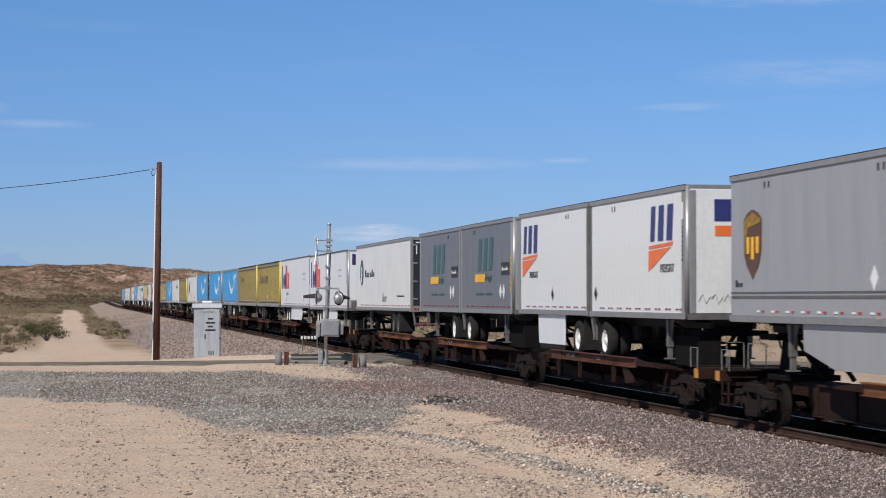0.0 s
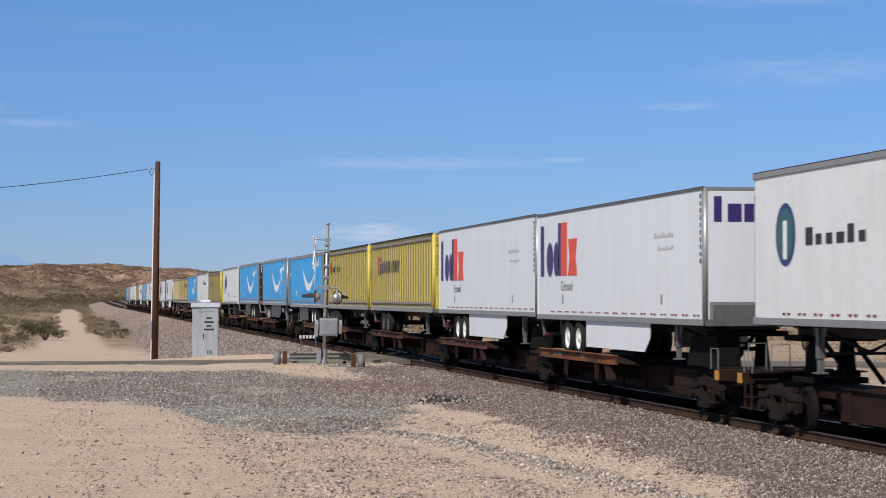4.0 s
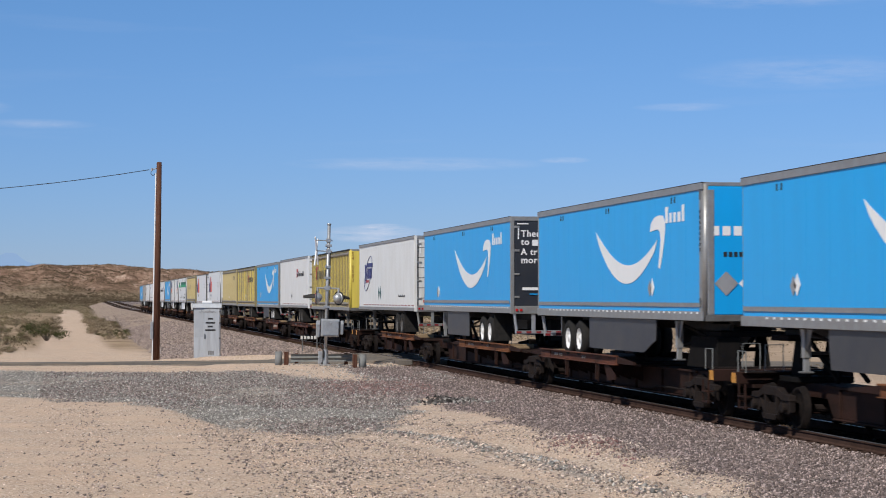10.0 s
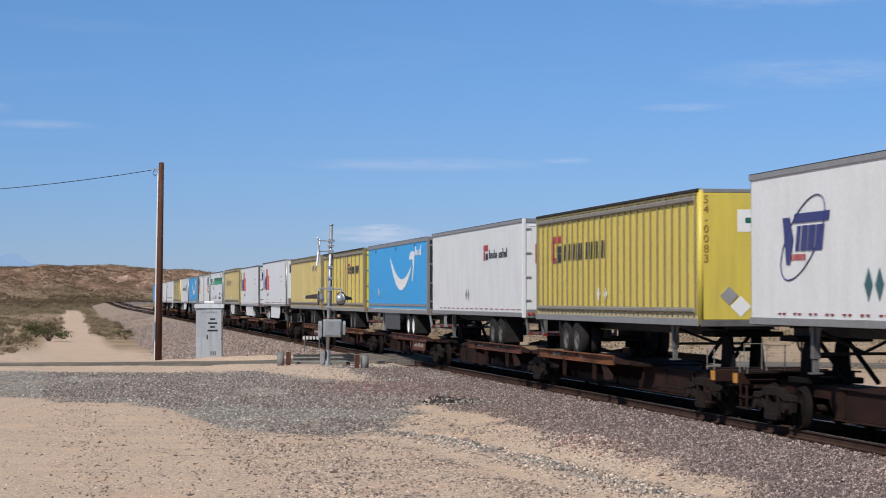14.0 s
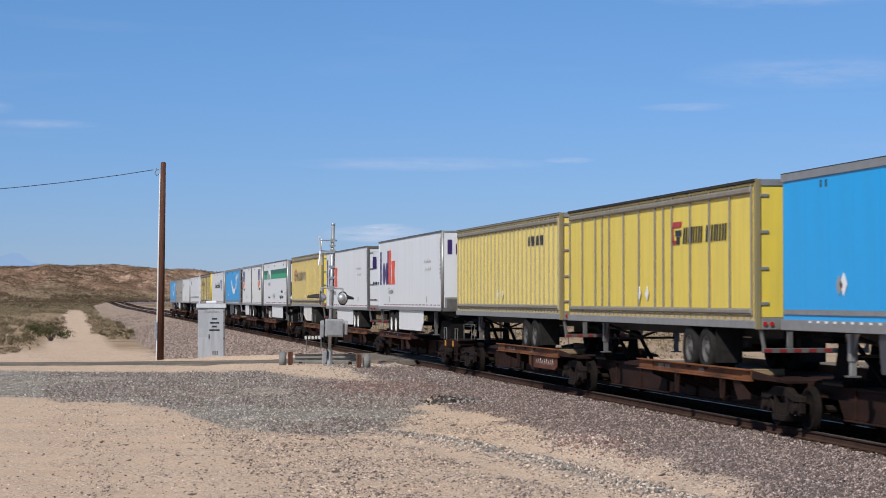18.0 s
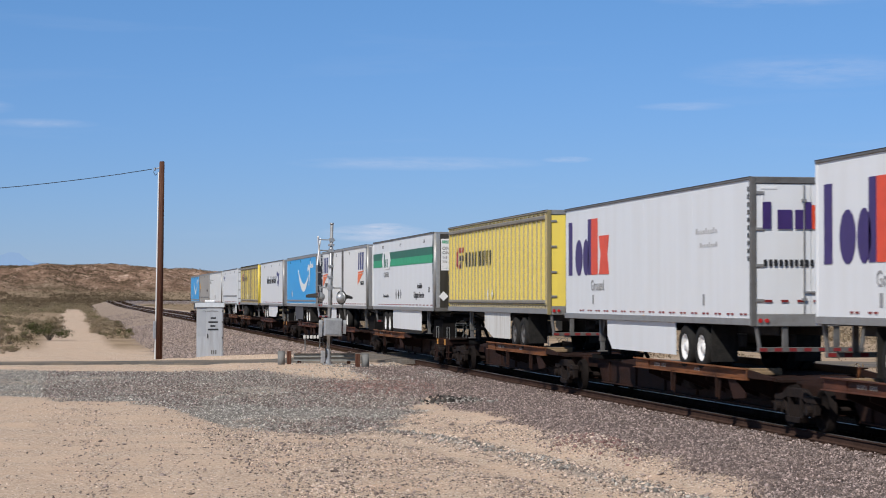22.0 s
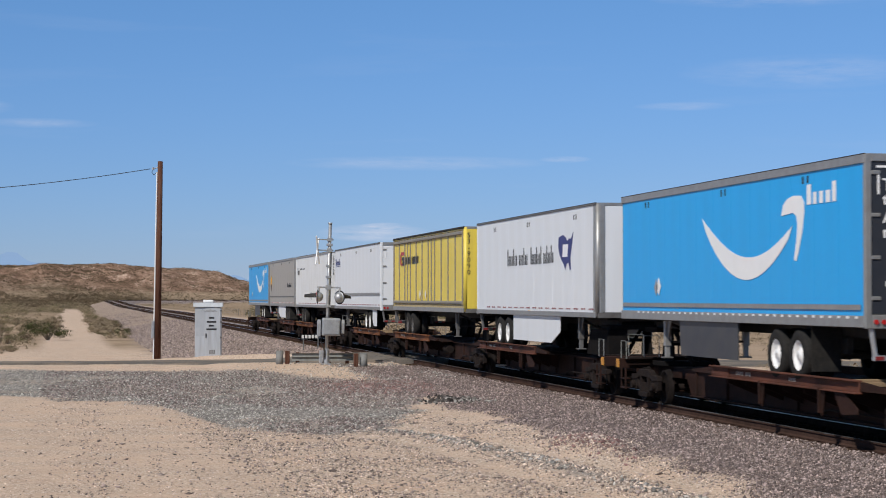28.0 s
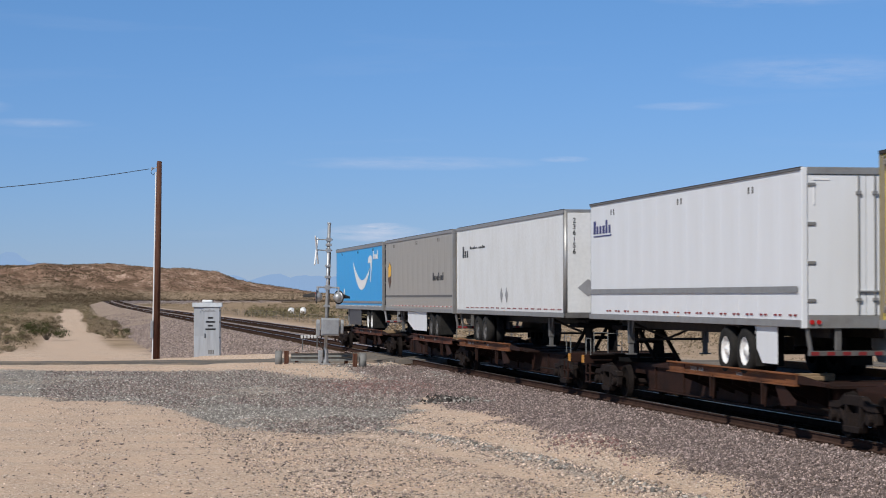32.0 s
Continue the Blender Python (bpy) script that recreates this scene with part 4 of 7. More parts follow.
def trailer(label, near, far, body, doors_near, kind="plate", nose=None, door=None, rim=None, skirt=None, group="trailers on the train", rail=None, tape=True, skirt_at=(5.4, 9.2), lift=0.0, smooth_side=False, frame_paint=None, bent_nose=None):
    """A box trailer; near and far are the places of its ends along the train. Its own y runs from the near end to the far one."""
    fl, tp = FLOOR + lift, TOP + lift

    def sh(key, mat, build, bevel=0.0, smooth=False):
        """A shared mesh for all trailers of this height."""
        return shape((*(key if isinstance(key, tuple) else (key,)), round(lift, 3)), mat, build, bevel, smooth)
    length = PUP if far - near < 11 else LONG
    start = (near + far) / 2 - length / 2
    tr = tagged(new("semi_trailer"), label, "trailer", group)
    nose, door, rim, rail = nose or body, door or body, rim or rim_white, rail or (rail_grey if body in (worn_white, grey_box, cool_grey) else dull_metal)
    pup = length == PUP
    deep = kind != "plate" or body is blue_paint
    low = fl + (0.002 if not deep else 0.065 if kind == "plate" else 0.026)

    def at(r):
        """y of a place r metres from the rear."""
        return r if doors_near else length - r

    def span(a, b):
        return min(at(a), at(b)), max(at(a), at(b))
    # box
    edge = 0.165 if body is blue_paint else 0.125 if body in (worn_white, grey_silver, grey_box, cool_grey) else 0.06
    hgt = tp - edge + 0.003 - low
    for sx in (-1, 1):
        x = sx * (W - 0.04)
        block("side_wall", body, tr, min(x, x + sx * 0.022), max(x, x + sx * 0.022), 0.06, length - 0.06, low - 0.004, tp - edge - 0.002)
        block("top_rail", rail, tr, sx * W - 0.035, sx * W + 0.012, 0.02, length - 0.02, tp - edge, tp - 0.012, 0.008)
        block("roof_edge", under_black, tr, sx * W - 0.03, sx * W + 0.016, 0.01, length - 0.01, tp - 0.0115, tp + 0.006)
        if body is blue_paint and sx < 0:
            block("rail_groove", dull_metal, tr, -W - 0.014, -W - 0.011, 0.03, length - 0.03, tp - 0.095, tp - 0.08)
        block("bottom_rail", aluminium, tr, sx * W - 0.035, sx * W + 0.012, 0.02, length - 0.02, fl - 0.14, fl + (0.0 if not deep else 0.07 if kind == "plate" else 0.02), 0.008)
    if kind == "plate":
        n = (20 if body is worn_white else 7) if pup else 4 if smooth_side or body is worn_white else 13
        step = (length - 0.16) / n
        pan = sh(("panel", n, round(hgt, 3)), body, lambda s: s.box(0, 0.014, 0.003, step - 0.003, 0, hgt), 0.002)
        for k in range(n):
            part("panel", pan, tr, (-W - 0.004, 0.08 + k * step, low))
        vent = sh("vent_hole", under_black, lambda s: s.box(-0.004, 0.004, -0.04, 0.04, -0.07, 0.07))
        for r in () if smooth_side or (body is worn_white and not pup) else (3.0, 8.0, 13.9) if not pup else (2.4,):
            for d in (-0.13, 0.13):
                part("vent_hole", vent, tr, (-W - 0.006, at(r) + d, tp - 0.30))
    else:
        n = 26
        step = (length - 0.5) / n
        post = sh(("side_post", kind), dusty_rail if kind == "wide" else tan_post if body in (clear_yellow, pale_yellow) else post_grey, post_strip, 0.004)
        places = [0.25 + k * step for k in range(n + 1)] if kind == "posts" else [length - 0.19 - 1.43 * k for k in (0, 1, 2, 2.5, 3, 4, 5, 6, 6.5, 7, 8, 9, 10, 11)]
        for y in places:
            part("side_post", post, tr, (-W + 0.019, y, fl + 0.135))
        for z, hh in ((tp - 0.285, 0.14), (fl + 0.15, 0.125)):
            block("rub_rail", dusty_rail, tr, -W - 0.055, -W + 0.02, 0.25, length - 0.25, z, z + hh, 0.035)
        block("sill_strip", sill_dust, tr, -W + 0.012, -W + 0.03, 0.2, length - 0.2, fl + 0.022, fl + 0.132)
        holes = sh(("sill_hole", length), under_black if kind == "posts" else dull_amber, lambda s: [s.box(-W + 0.006, -W + 0.014, 0.36 + 0.42 * k, 0.44 + 0.42 * k, fl + 0.05, fl + 0.10) for k in range(int(length / 0.42) - 1)])
        tagged(part("sill_hole", holes, tr), kind="stuff")
        block("eave_strip", post_grey, tr, -W - 0.012, -W + 0.01, 0.1, length - 0.1, tp - 0.115, tp - 0.088)
    roof = sh(("roof", length), aluminium, lambda s: s.prism([(0.0, tp - 0.03), (length, tp - 0.03), (length, tp), (0.0, tp)], -W + 0.03, W - 0.03))
    part("roof", roof, tr)
    block("floor", under_black, tr, -W + 0.05, W - 0.05, 0.05, length - 0.05, fl - 0.06, fl + 0.02)
    beams = sh(("underframe", length), under_black, lambda s: [s.box(-W + 0.06, W - 0.06, 0.3 + 0.45 * k, 0.36 + 0.45 * k, fl - 0.16, fl - 0.062) for k in range(int(length / 0.45))])
    tagged(part("underframe", beams, tr), kind="stuff")
    for x in (-0.55, 0.45):
        block("frame_rail", under_black, tr, x, x + 0.1, 0.5, length - 0.5, fl - 0.36, fl - 0.162)
    # nose: flat wall with rounded corner posts
    ya, yb = span(length - 0.05, length)
    block("nose_wall", nose, tr, -W + 0.07, W - 0.07, ya, yb, fl + 0.0, tp - 0.09, 0.01)
    block("nose_header", aluminium, tr, -W + 0.05, W - 0.05, ya - 0.004, yb + 0.004, tp - 0.088, tp - 0.002, 0.01)
    block("nose_sill", dull_metal, tr, -W + 0.05, W - 0.05, ya - 0.01, yb + 0.01, fl - 0.15, fl - 0.004, 0.01)
    corner = sh("corner_post", nose if kind != "plate" else (aluminium if body in (grey_silver, white_paint, worn_white, blue_paint) else nose), lambda s: s.tube((0, 0, fl - 0.10), (0, 0, tp - 0.02), 0.085, n=14), smooth=True)
    if bent_nose:
        # broad bent sheet round each front corner
        def wrap(s):
            for z in (fl + 0.002, tp - edge - 0.003):
                arc = [(-W - 0.012 + 0.145 * (1 - math.cos(q)), 0.012 - 0.145 * (1 - math.sin(q))) for q in [k * math.pi / 16 for k in range(9)]]
                s.v += [(-x * sx, y if doors_near else -y, z) for x, y in [(-W - 0.012, -0.27)] + arc + [(-W + 0.24, 0.012), (-W + 0.24, -0.03), (-W + 0.03, -0.27)]]
            m = len(s.v) // 2
            s.f += [tuple(range(m)), tuple(range(m, 2 * m))] + [(q, (q + 1) % m, m + (q + 1) % m, m + q) for q in range(m)]
        for sx in (-1, 1):
            part("nose_sheet", sh(("nose_sheet", doors_near, sx, round(edge, 3)), bent_nose, wrap), tr, (0, at(length), 0))
    for sx in (-1, 1):
        part("corner_post", corner, tr, (sx * (W - 0.078), at(length - 0.078), 0))
    # rear: frame, doors, guard
    ya, yb = span(0.0, 0.19 if pup else 0.10)
    for sx in (-1, 1):
        block("rear_post", frame_paint or door if frame_paint or door in (white_paint, dirty_white, worn_white) else aluminium if kind == "plate" else post_grey, tr, sx * (W - 0.045) - 0.06, sx * (W - 0.045) + 0.06, ya - 0.005, yb + 0.005, fl - 0.16, tp - 0.001, 0.01)
    block("rear_header", frame_paint or aluminium, tr, -W + 0.11, W - 0.11, ya - 0.003, yb + 0.003, tp - 0.14, tp - 0.003, 0.01)
    block("rear_sill", aluminium, tr, -W + 0.11, W - 0.11, ya - 0.003, yb + 0.003, fl - 0.16, fl + 0.09, 0.01)
    out = -1 if doors_near else 1
    yd = at(0.02)
    for sx in (-1, 1):
        x0, x1 = (-W + 0.115, -0.006) if sx < 0 else (0.006, W - 0.115)
        d = block("door", door, tr, x0, x1, min(yd, yd - out * 0.05), max(yd, yd - out * 0.05), fl + 0.095, tp - 0.145, 0.006)
        hinge = sh("hinge", aluminium, lambda s: s.box(-0.09, 0.09, -0.026, 0.026, -0.035, 0.035), 0.01)
        for z in (0.28, 1.0, 1.75, 2.5):
            part("hinge", hinge, d, ((0.07 if sx < 0 else x1 - x0 - 0.07), (0.0 if doors_near else 0.05), z))
        rod = sh("lock_rod", aluminium, lambda s: (s.tube((0, 0, -0.02), (0, 0, 2.66), 0.016, n=6), s.box(-0.05, 0.05, -0.025, 0.025, 0.25, 0.31), s.box(-0.05, 0.05, -0.025, 0.025, 2.3, 2.36), s.box(-0.02, 0.32, -0.02, 0.02, 0.42, 0.45)))
        part("lock_rod", rod, d, ((x1 - x0 - 0.16 if sx < 0 else 0.16), (-0.025 if doors_near else 0.075), 0.02))
    guard = sh("rear_guard", dusty_steel if door is dirty_white else galvanised if body is blue_paint else dull_metal, lambda s: (s.box(-1.15, 1.15, -0.05, 0.05, 0.50, 0.60), s.box(-0.62, -0.50, -0.04, 0.04, 0.60, fl - 0.15), s.box(0.50, 0.62, -0.04, 0.04, 0.60, fl - 0.15), s.tube((-1.1, 0, 0.55), (-1.18, 0, fl - 0.15), 0.05, n=6), s.tube((1.1, 0, 0.55), (1.18, 0, fl - 0.15), 0.05, n=6)), 0.008)
    part("rear_guard", guard, tr, (0, at(0.08), 0))
    tape_red = sh("guard_tape", maroon_tape, lambda s: [s.box(-1.12 + 0.32 * k, -0.96 + 0.32 * k, -0.056, 0.056, 0.515, 0.585) for k in range(7)])
    tagged(part("guard_tape", tape_red, tr, (0, at(0.08), 0)), kind="stuff")
    lamp = sh("tail_lamp", red_lens, lambda s: s.tube((0, -0.02, 0), (0, 0.02, 0), 0.045, n=12))
    for x in (-1.12, -0.98, 0.98, 1.12):
        part("tail_lamp", lamp, tr, (x, at(0.0) + out * 0.014, fl - 0.04))
    if doors_near and kind == "plate":
        corner = sh("corner_tape", white_ink, lambda s: (s.box(-1.10, -0.74, 0.008, 0.016, tp - 0.25, tp - 0.21), s.box(-1.08, -1.04, 0.008, 0.016, tp - 0.72, tp - 0.32)))
        part("corner_tape", corner, tr)
    # running gear
    axles = (1.35,) if pup else (3.55, 4.80)
    for r in axles:
        part("axle", sh("axle", under_black, lambda s: s.tube((-1.0, 0, 0.505), (1.0, 0, 0.505), 0.07, n=8)), tr, (0, at(r), 0))
        for x in (-W + 0.16, W - 0.16):
            wheel_pair(tr, x, at(r), rim)
    ya, yb = span(axles[0] - 0.9, axles[-1] + 0.9)
    for x in (-0.62, 0.50):
        block("suspension_beam", under_black, tr, x, x + 0.12, ya, yb, 0.55, fl - 0.37, 0.01)
    flap = sh("mud_flap", tyre_black, lambda s: s.box(-0.3, 0.3, -0.008, 0.008, 0.22, fl - 0.165))
    for x in (-W + 0.34, W - 0.34):
        part("mud_flap", flap, tr, (x, at(axles[0] - 0.72), 0))
    # landing gear, wound up short of the deck
    lg = length - (2.9 if not pup else 2.3)
    leg = sh("landing_leg", aluminium if body is blue_paint else dull_metal, lambda s: (s.box(-0.075, 0.075, -0.075, 0.075, 0.46, fl - 0.162), s.box(-0.055, 0.055, -0.055, 0.055, 0.20, 0.46), s.prism(((-0.34, fl - 0.162), (0.34, fl - 0.162), (0.08, 0.62), (-0.08, 0.62)), -0.012, 0.012)), 0.008)
    foot = sh("foot", dull_metal, lambda s: s.box(-0.12, 0.12, -0.12, 0.12, 0.17, 0.205), 0.006)
    for x in (-0.98, 0.98):
        g = part("landing_leg", leg, tr, (x, at(lg), 0))
        part("foot", foot, g)
    part("landing_brace", sh("landing_brace", under_black, lambda s: (s.tube((-0.98, 0, 0.56), (0.98, 0, 0.56), 0.032, n=6), s.tube((-0.98, 0, fl - 0.2), (0, 0, 0.58), 0.035, n=6), s.tube((0.98, 0, fl - 0.2), (0, 0, 0.58), 0.035, n=6))), tr, (0, at(lg), 0))
    part("kingpin_plate", sh("kingpin_plate", under_black, lambda s: s.box(-0.55, 0.55, -0.7, 0.7, fl - 0.22, fl - 0.163)), tr, (0, at(length - 0.95), 0))
    if skirt:
        a, b = skirt_at
        ya, yb = span(a, b)
        cut = 0.05 if b - a > 7 else 1.1 if b - a > 6.25 else 0.5 if b - a > 6 else 0.12 if pup or (skirt is skirt_dark and doors_near) else 1.3 if skirt is skirt_dark else 0.34 * (b - a)
        sk = sh(("skirt_panel", a, b, doors_near), skirt, lambda s: s.prism([(at(a), 0.30), (at(b - cut), 0.30), (at(b - 0.05), 0.30 if cut < 0.1 else 0.62), (at(b), fl - 0.145), (at(a), fl - 0.145)], -W + 0.05, -W + 0.075))
        part("skirt_panel", sk, tr, label="flat fairing panel under the side")
        part("skirt_panel", sk, tr, (2 * W - 0.125, 0, 0), label="flat fairing panel under the side")
        if skirt is white_paint and (b - a > 7 or pup):
            rubber = sh(("skirt_flap", a, b, doors_near), tyre_black, lambda s: s.prism([(ya, 0.16), (yb - (0.24 if doors_near else 0.0), 0.16), (yb - (0.18 if doors_near else 0.0), 0.298), (ya, 0.298)], -W + 0.056, -W + 0.068))
            part("skirt_flap", rubber, tr, label="black rubber strip along the fairing")
    if tape and kind == "plate":
        for name, mat, off in ((("red_tape", maroon_tape, 0.0), ("red_tape", maroon_tape, 0.27)) if body not in (grey_box, cool_grey) and not deep else (("red_tape", red_ink, 0.0), ("white_tape", white_ink, 0.30)) if not deep else (("white_tape", white_ink, 0.0), ("white_tape", white_ink, 0.43))):
            tagged(part(name, sh((name, length, off, deep), mat, lambda s: [s.box(-W - (0.041 if deep else 0.021), -W - 0.003, 0.3 + 0.86 * k + off, 0.44 + 0.86 * k + off, fl + (0.015 if deep else 0.07), fl + (0.058 if deep else 0.108)) for k in range(int((length - 0.8) / 0.86))]), tr), kind="stuff")
    lamp2 = sh("side_lamp", amber_ink, lambda s: s.box(-0.008, 0.008, -0.05, 0.05, -0.03, 0.03))
    part("side_lamp", lamp2, tr, (-W - 0.016, length / 2, fl - 0.02))
    TRAINSET.append((tr, start, DECK))
    tr["span"] = length
    return tr


def decal(tr, name, points, mat, proud=0.016, label=""):
    """A flat painted shape on the visible side: points (u, z), u from the far end, z over the rails."""
    length = tr["span"]
    pts = [(length - u, z - DECK) for u, z in points]
    s = Solid().prism(pts, -W - proud, -W - proud + 0.006)
    return part(name, s.mesh(name, mat), tr, label=label)


def bar(tr, name, u0, u1, z0, z1, mat, slant=0.0, proud=0.016):
    return decal(tr, name, [(u0, z0), (u1, z0), (u1 + slant, z1), (u0 + slant, z1)], mat, proud)


def end_bar(tr, name, x0, x1, z0, z1, mat):
    """A flat painted shape on the near end."""
    return part(name, shape((name, x0, x1, z0, z1), mat, lambda s: s.box(x0, x1, -0.008, -0.002, z0 - DECK, z1 - DECK)), tr)


def ring_points(cu, cz, ru, rz, n=20, a0=0.0, a1=math.tau):
    return [(cu + ru * math.cos(a0 + (a1 - a0) * k / n), cz + rz * math.sin(a0 + (a1 - a0) * k / n)) for k in range(n + (a1 - a0 < 6.2))]


def strokes(tr, name, u0, u1, z0, z1, mat, n, proud=0.016, slant=0.0, caps=False, thick=1.0):
    """A line of writing as plain upright bars of its size."""
    step = (u1 - u0) / n
    s = Solid()
    for k in range(n):
        if n > 12 and k == n // 2:
            continue
        w = step * (0.58 if k % 3 else 0.70) * thick
        a, top = u0 + k * step, z1 if caps or k % 7 in (0, 4) else z1 - 0.40 * (z1 - z0)
        s.prism([(tr["span"] - a, z0 - DECK), (tr["span"] - a - w, z0 - DECK), (tr["span"] - a - w - slant, top - DECK), (tr["span"] - a - slant, top - DECK)], -W - proud, -W - proud + 0.005)
    return tagged(part(name, s.mesh(name, mat), tr), kind="stuff")


def side_words(tr, text, u, z, size, mat):
    """Real lettering on the visible side."""
    return part("lettering", words(text, size, mat), tr, (-W - 0.014, tr["span"] - u, z - DECK), turn=-math.pi / 2)


def figure_bars(tr, u, top, n, mat, step=0.17):
    """Unit figures one below the other, as plain bars."""
    s = Solid()
    for k in range(n):
        y, z = tr["span"] - u, top - DECK - k * step
        s.box(-W - 0.02, -W - 0.014, y - 0.042, y + 0.042, z - 0.3 * step, z + 0.3 * step)
    return tagged(part("figure_bar", s.mesh("figure_bar", mat), tr), kind="stuff")


def end_diamond(tr, x, z, r, mat):
    """A diamond placard on the near end."""
    s = Solid()
    s.add([(x + a * r, y, z - DECK + b * r) for y in (-0.016, -0.008) for a, b in ((-1, 0), (0, -1), (1, 0), (0, 1))], [(0, 1, 2, 3), (7, 6, 5, 4), (0, 4, 5, 1), (1, 5, 6, 2), (2, 6, 7, 3), (3, 7, 4, 0)])
    return part("placard", s.mesh("placard", mat), tr)


def placard(tr, u, z, r=0.2, mat=None):
    return decal(tr, "placard", [(u - r * 0.85, z), (u, z - r), (u + r * 0.85, z), (u, z + r)], mat or white_ink, 0.018)


def column(tr, text, x, z, mat, size=0.24):
    """Figures one below the other on the near end."""
    for k, ch in enumerate(text):
        if ch != " ":
            part("figure", words(ch, size, mat, 'CENTER'), tr, (x, -0.006, z - DECK - k * size * 0.88))


def smile(tr, shift=0.0, lift=0.0, tag=3.32):
    """White crescent and hooked stroke."""
    low = [(shift + 6.5 + 5.8 * q, 4.36 - 1.38 * math.sin(math.pi * q ** 0.94 * 0.92) ** 0.82 - 0.03 * q) for q in [k / 22 for k in range(23)]]
    up = [(shift + 6.5 + 5.8 * q, 4.36 - 0.88 * math.sin(math.pi * q * 0.91) ** 0.95 - 0.10 * q) for q in [k / 22 for k in range(23)]]
    decal(tr, "crescent", up + low[::-1][1:-1], white_ink, label="white crescent stripe")
    decal(tr, "hook", [(u + shift, z) for u, z in ((11.65, 4.20), (11.75, 4.40), (12.0, 4.52), (12.35, 4.57), (12.75, 4.55), (12.92, 4.42), (12.93, 4.2), (12.82, 3.85), (12.64, 3.5), (12.5, 3.30), (12.36, 3.33), (12.5, 3.7), (12.56, 4.0), (12.5, 4.17), (12.3, 4.24))], white_ink, label="white hooked stripe")
    strokes(tr, "lettering", 13.3, 14.95, 4.36, 4.74, white_ink, 5, thick=0.95)
    placard(tr, tag, 2.86, 0.22)
    placard(tr, tag - 0.22, 2.84, 0.20, grey_ink)
    bar(tr, "grey_band", 0.15, 16.0, DECK + FLOOR + 0.17 + lift, DECK + FLOOR + 0.265 + lift, aluminium, proud=0.03)


def slogan(tr, lift):
    for k, line in enumerate(("There's more", "to", "A truckload", "more.")):
        z = (4.42, 4.16, 3.84, 3.58)[k]
        part("lettering", words(line, 0.29, white_ink), tr, (-0.98, 0.008, z + lift + 0.04 - DECK))
    end_bar(tr, "word_bar", -0.62, 0.06, 4.17 + lift, 4.36 + lift, white_ink)
    end_bar(tr, "word_bar", -0.94, -0.28, 2.76 + lift, 2.85 + lift, white_ink)
    end_bar(tr, "stripe", -0.70, -0.36, 2.62 + lift, 2.655 + lift, blue_paint)


def blue_trailer(near, far, doors_near=True, lift=0.0, shift=0.0):
    tr = trailer("bright blue box trailer with white crescent and dark rear doors" if doors_near else "bright blue box trailer with white crescent and blue nose",
                 near, far, blue_paint, doors_near, door=door_black, skirt=skirt_dark, skirt_at=(7.2, 11.4) if doors_near else (5.9, 12.3), group="blue trailers", rail=aluminium, lift=lift, bent_nose=None if doors_near else aluminium)
    smile(tr, shift if doors_near else 0.35, lift, 3.32 if doors_near else 12.2)
    if doors_near:
        slogan(tr, lift)
    else:
        for k in range(6):
            end_bar(tr, "word_bar", -1.12 + 0.26 * k, -0.94 + 0.26 * k, 3.92 + lift, 4.13 + lift, white_ink)
        for k in range(7):
            end_bar(tr, "small_word_bar", -0.84 + 0.12 * k, -0.76 + 0.12 * k, 3.45 + lift, 3.56 + lift, black_ink)
        end_diamond(tr, -0.78, 2.86 + lift, 0.27, grey_ink)
        end_diamond(tr, -0.22, 2.86 + lift, 0.27, white_ink)
        figure_bars(tr, 15.99, 4.52, 8, black_ink, 0.12)
        for z in (2.34, 4.72):
            bar(tr, "dark_band", 15.935, 16.06, z + lift, z + 0.2 + lift, dull_metal, proud=0.02)
    return tr


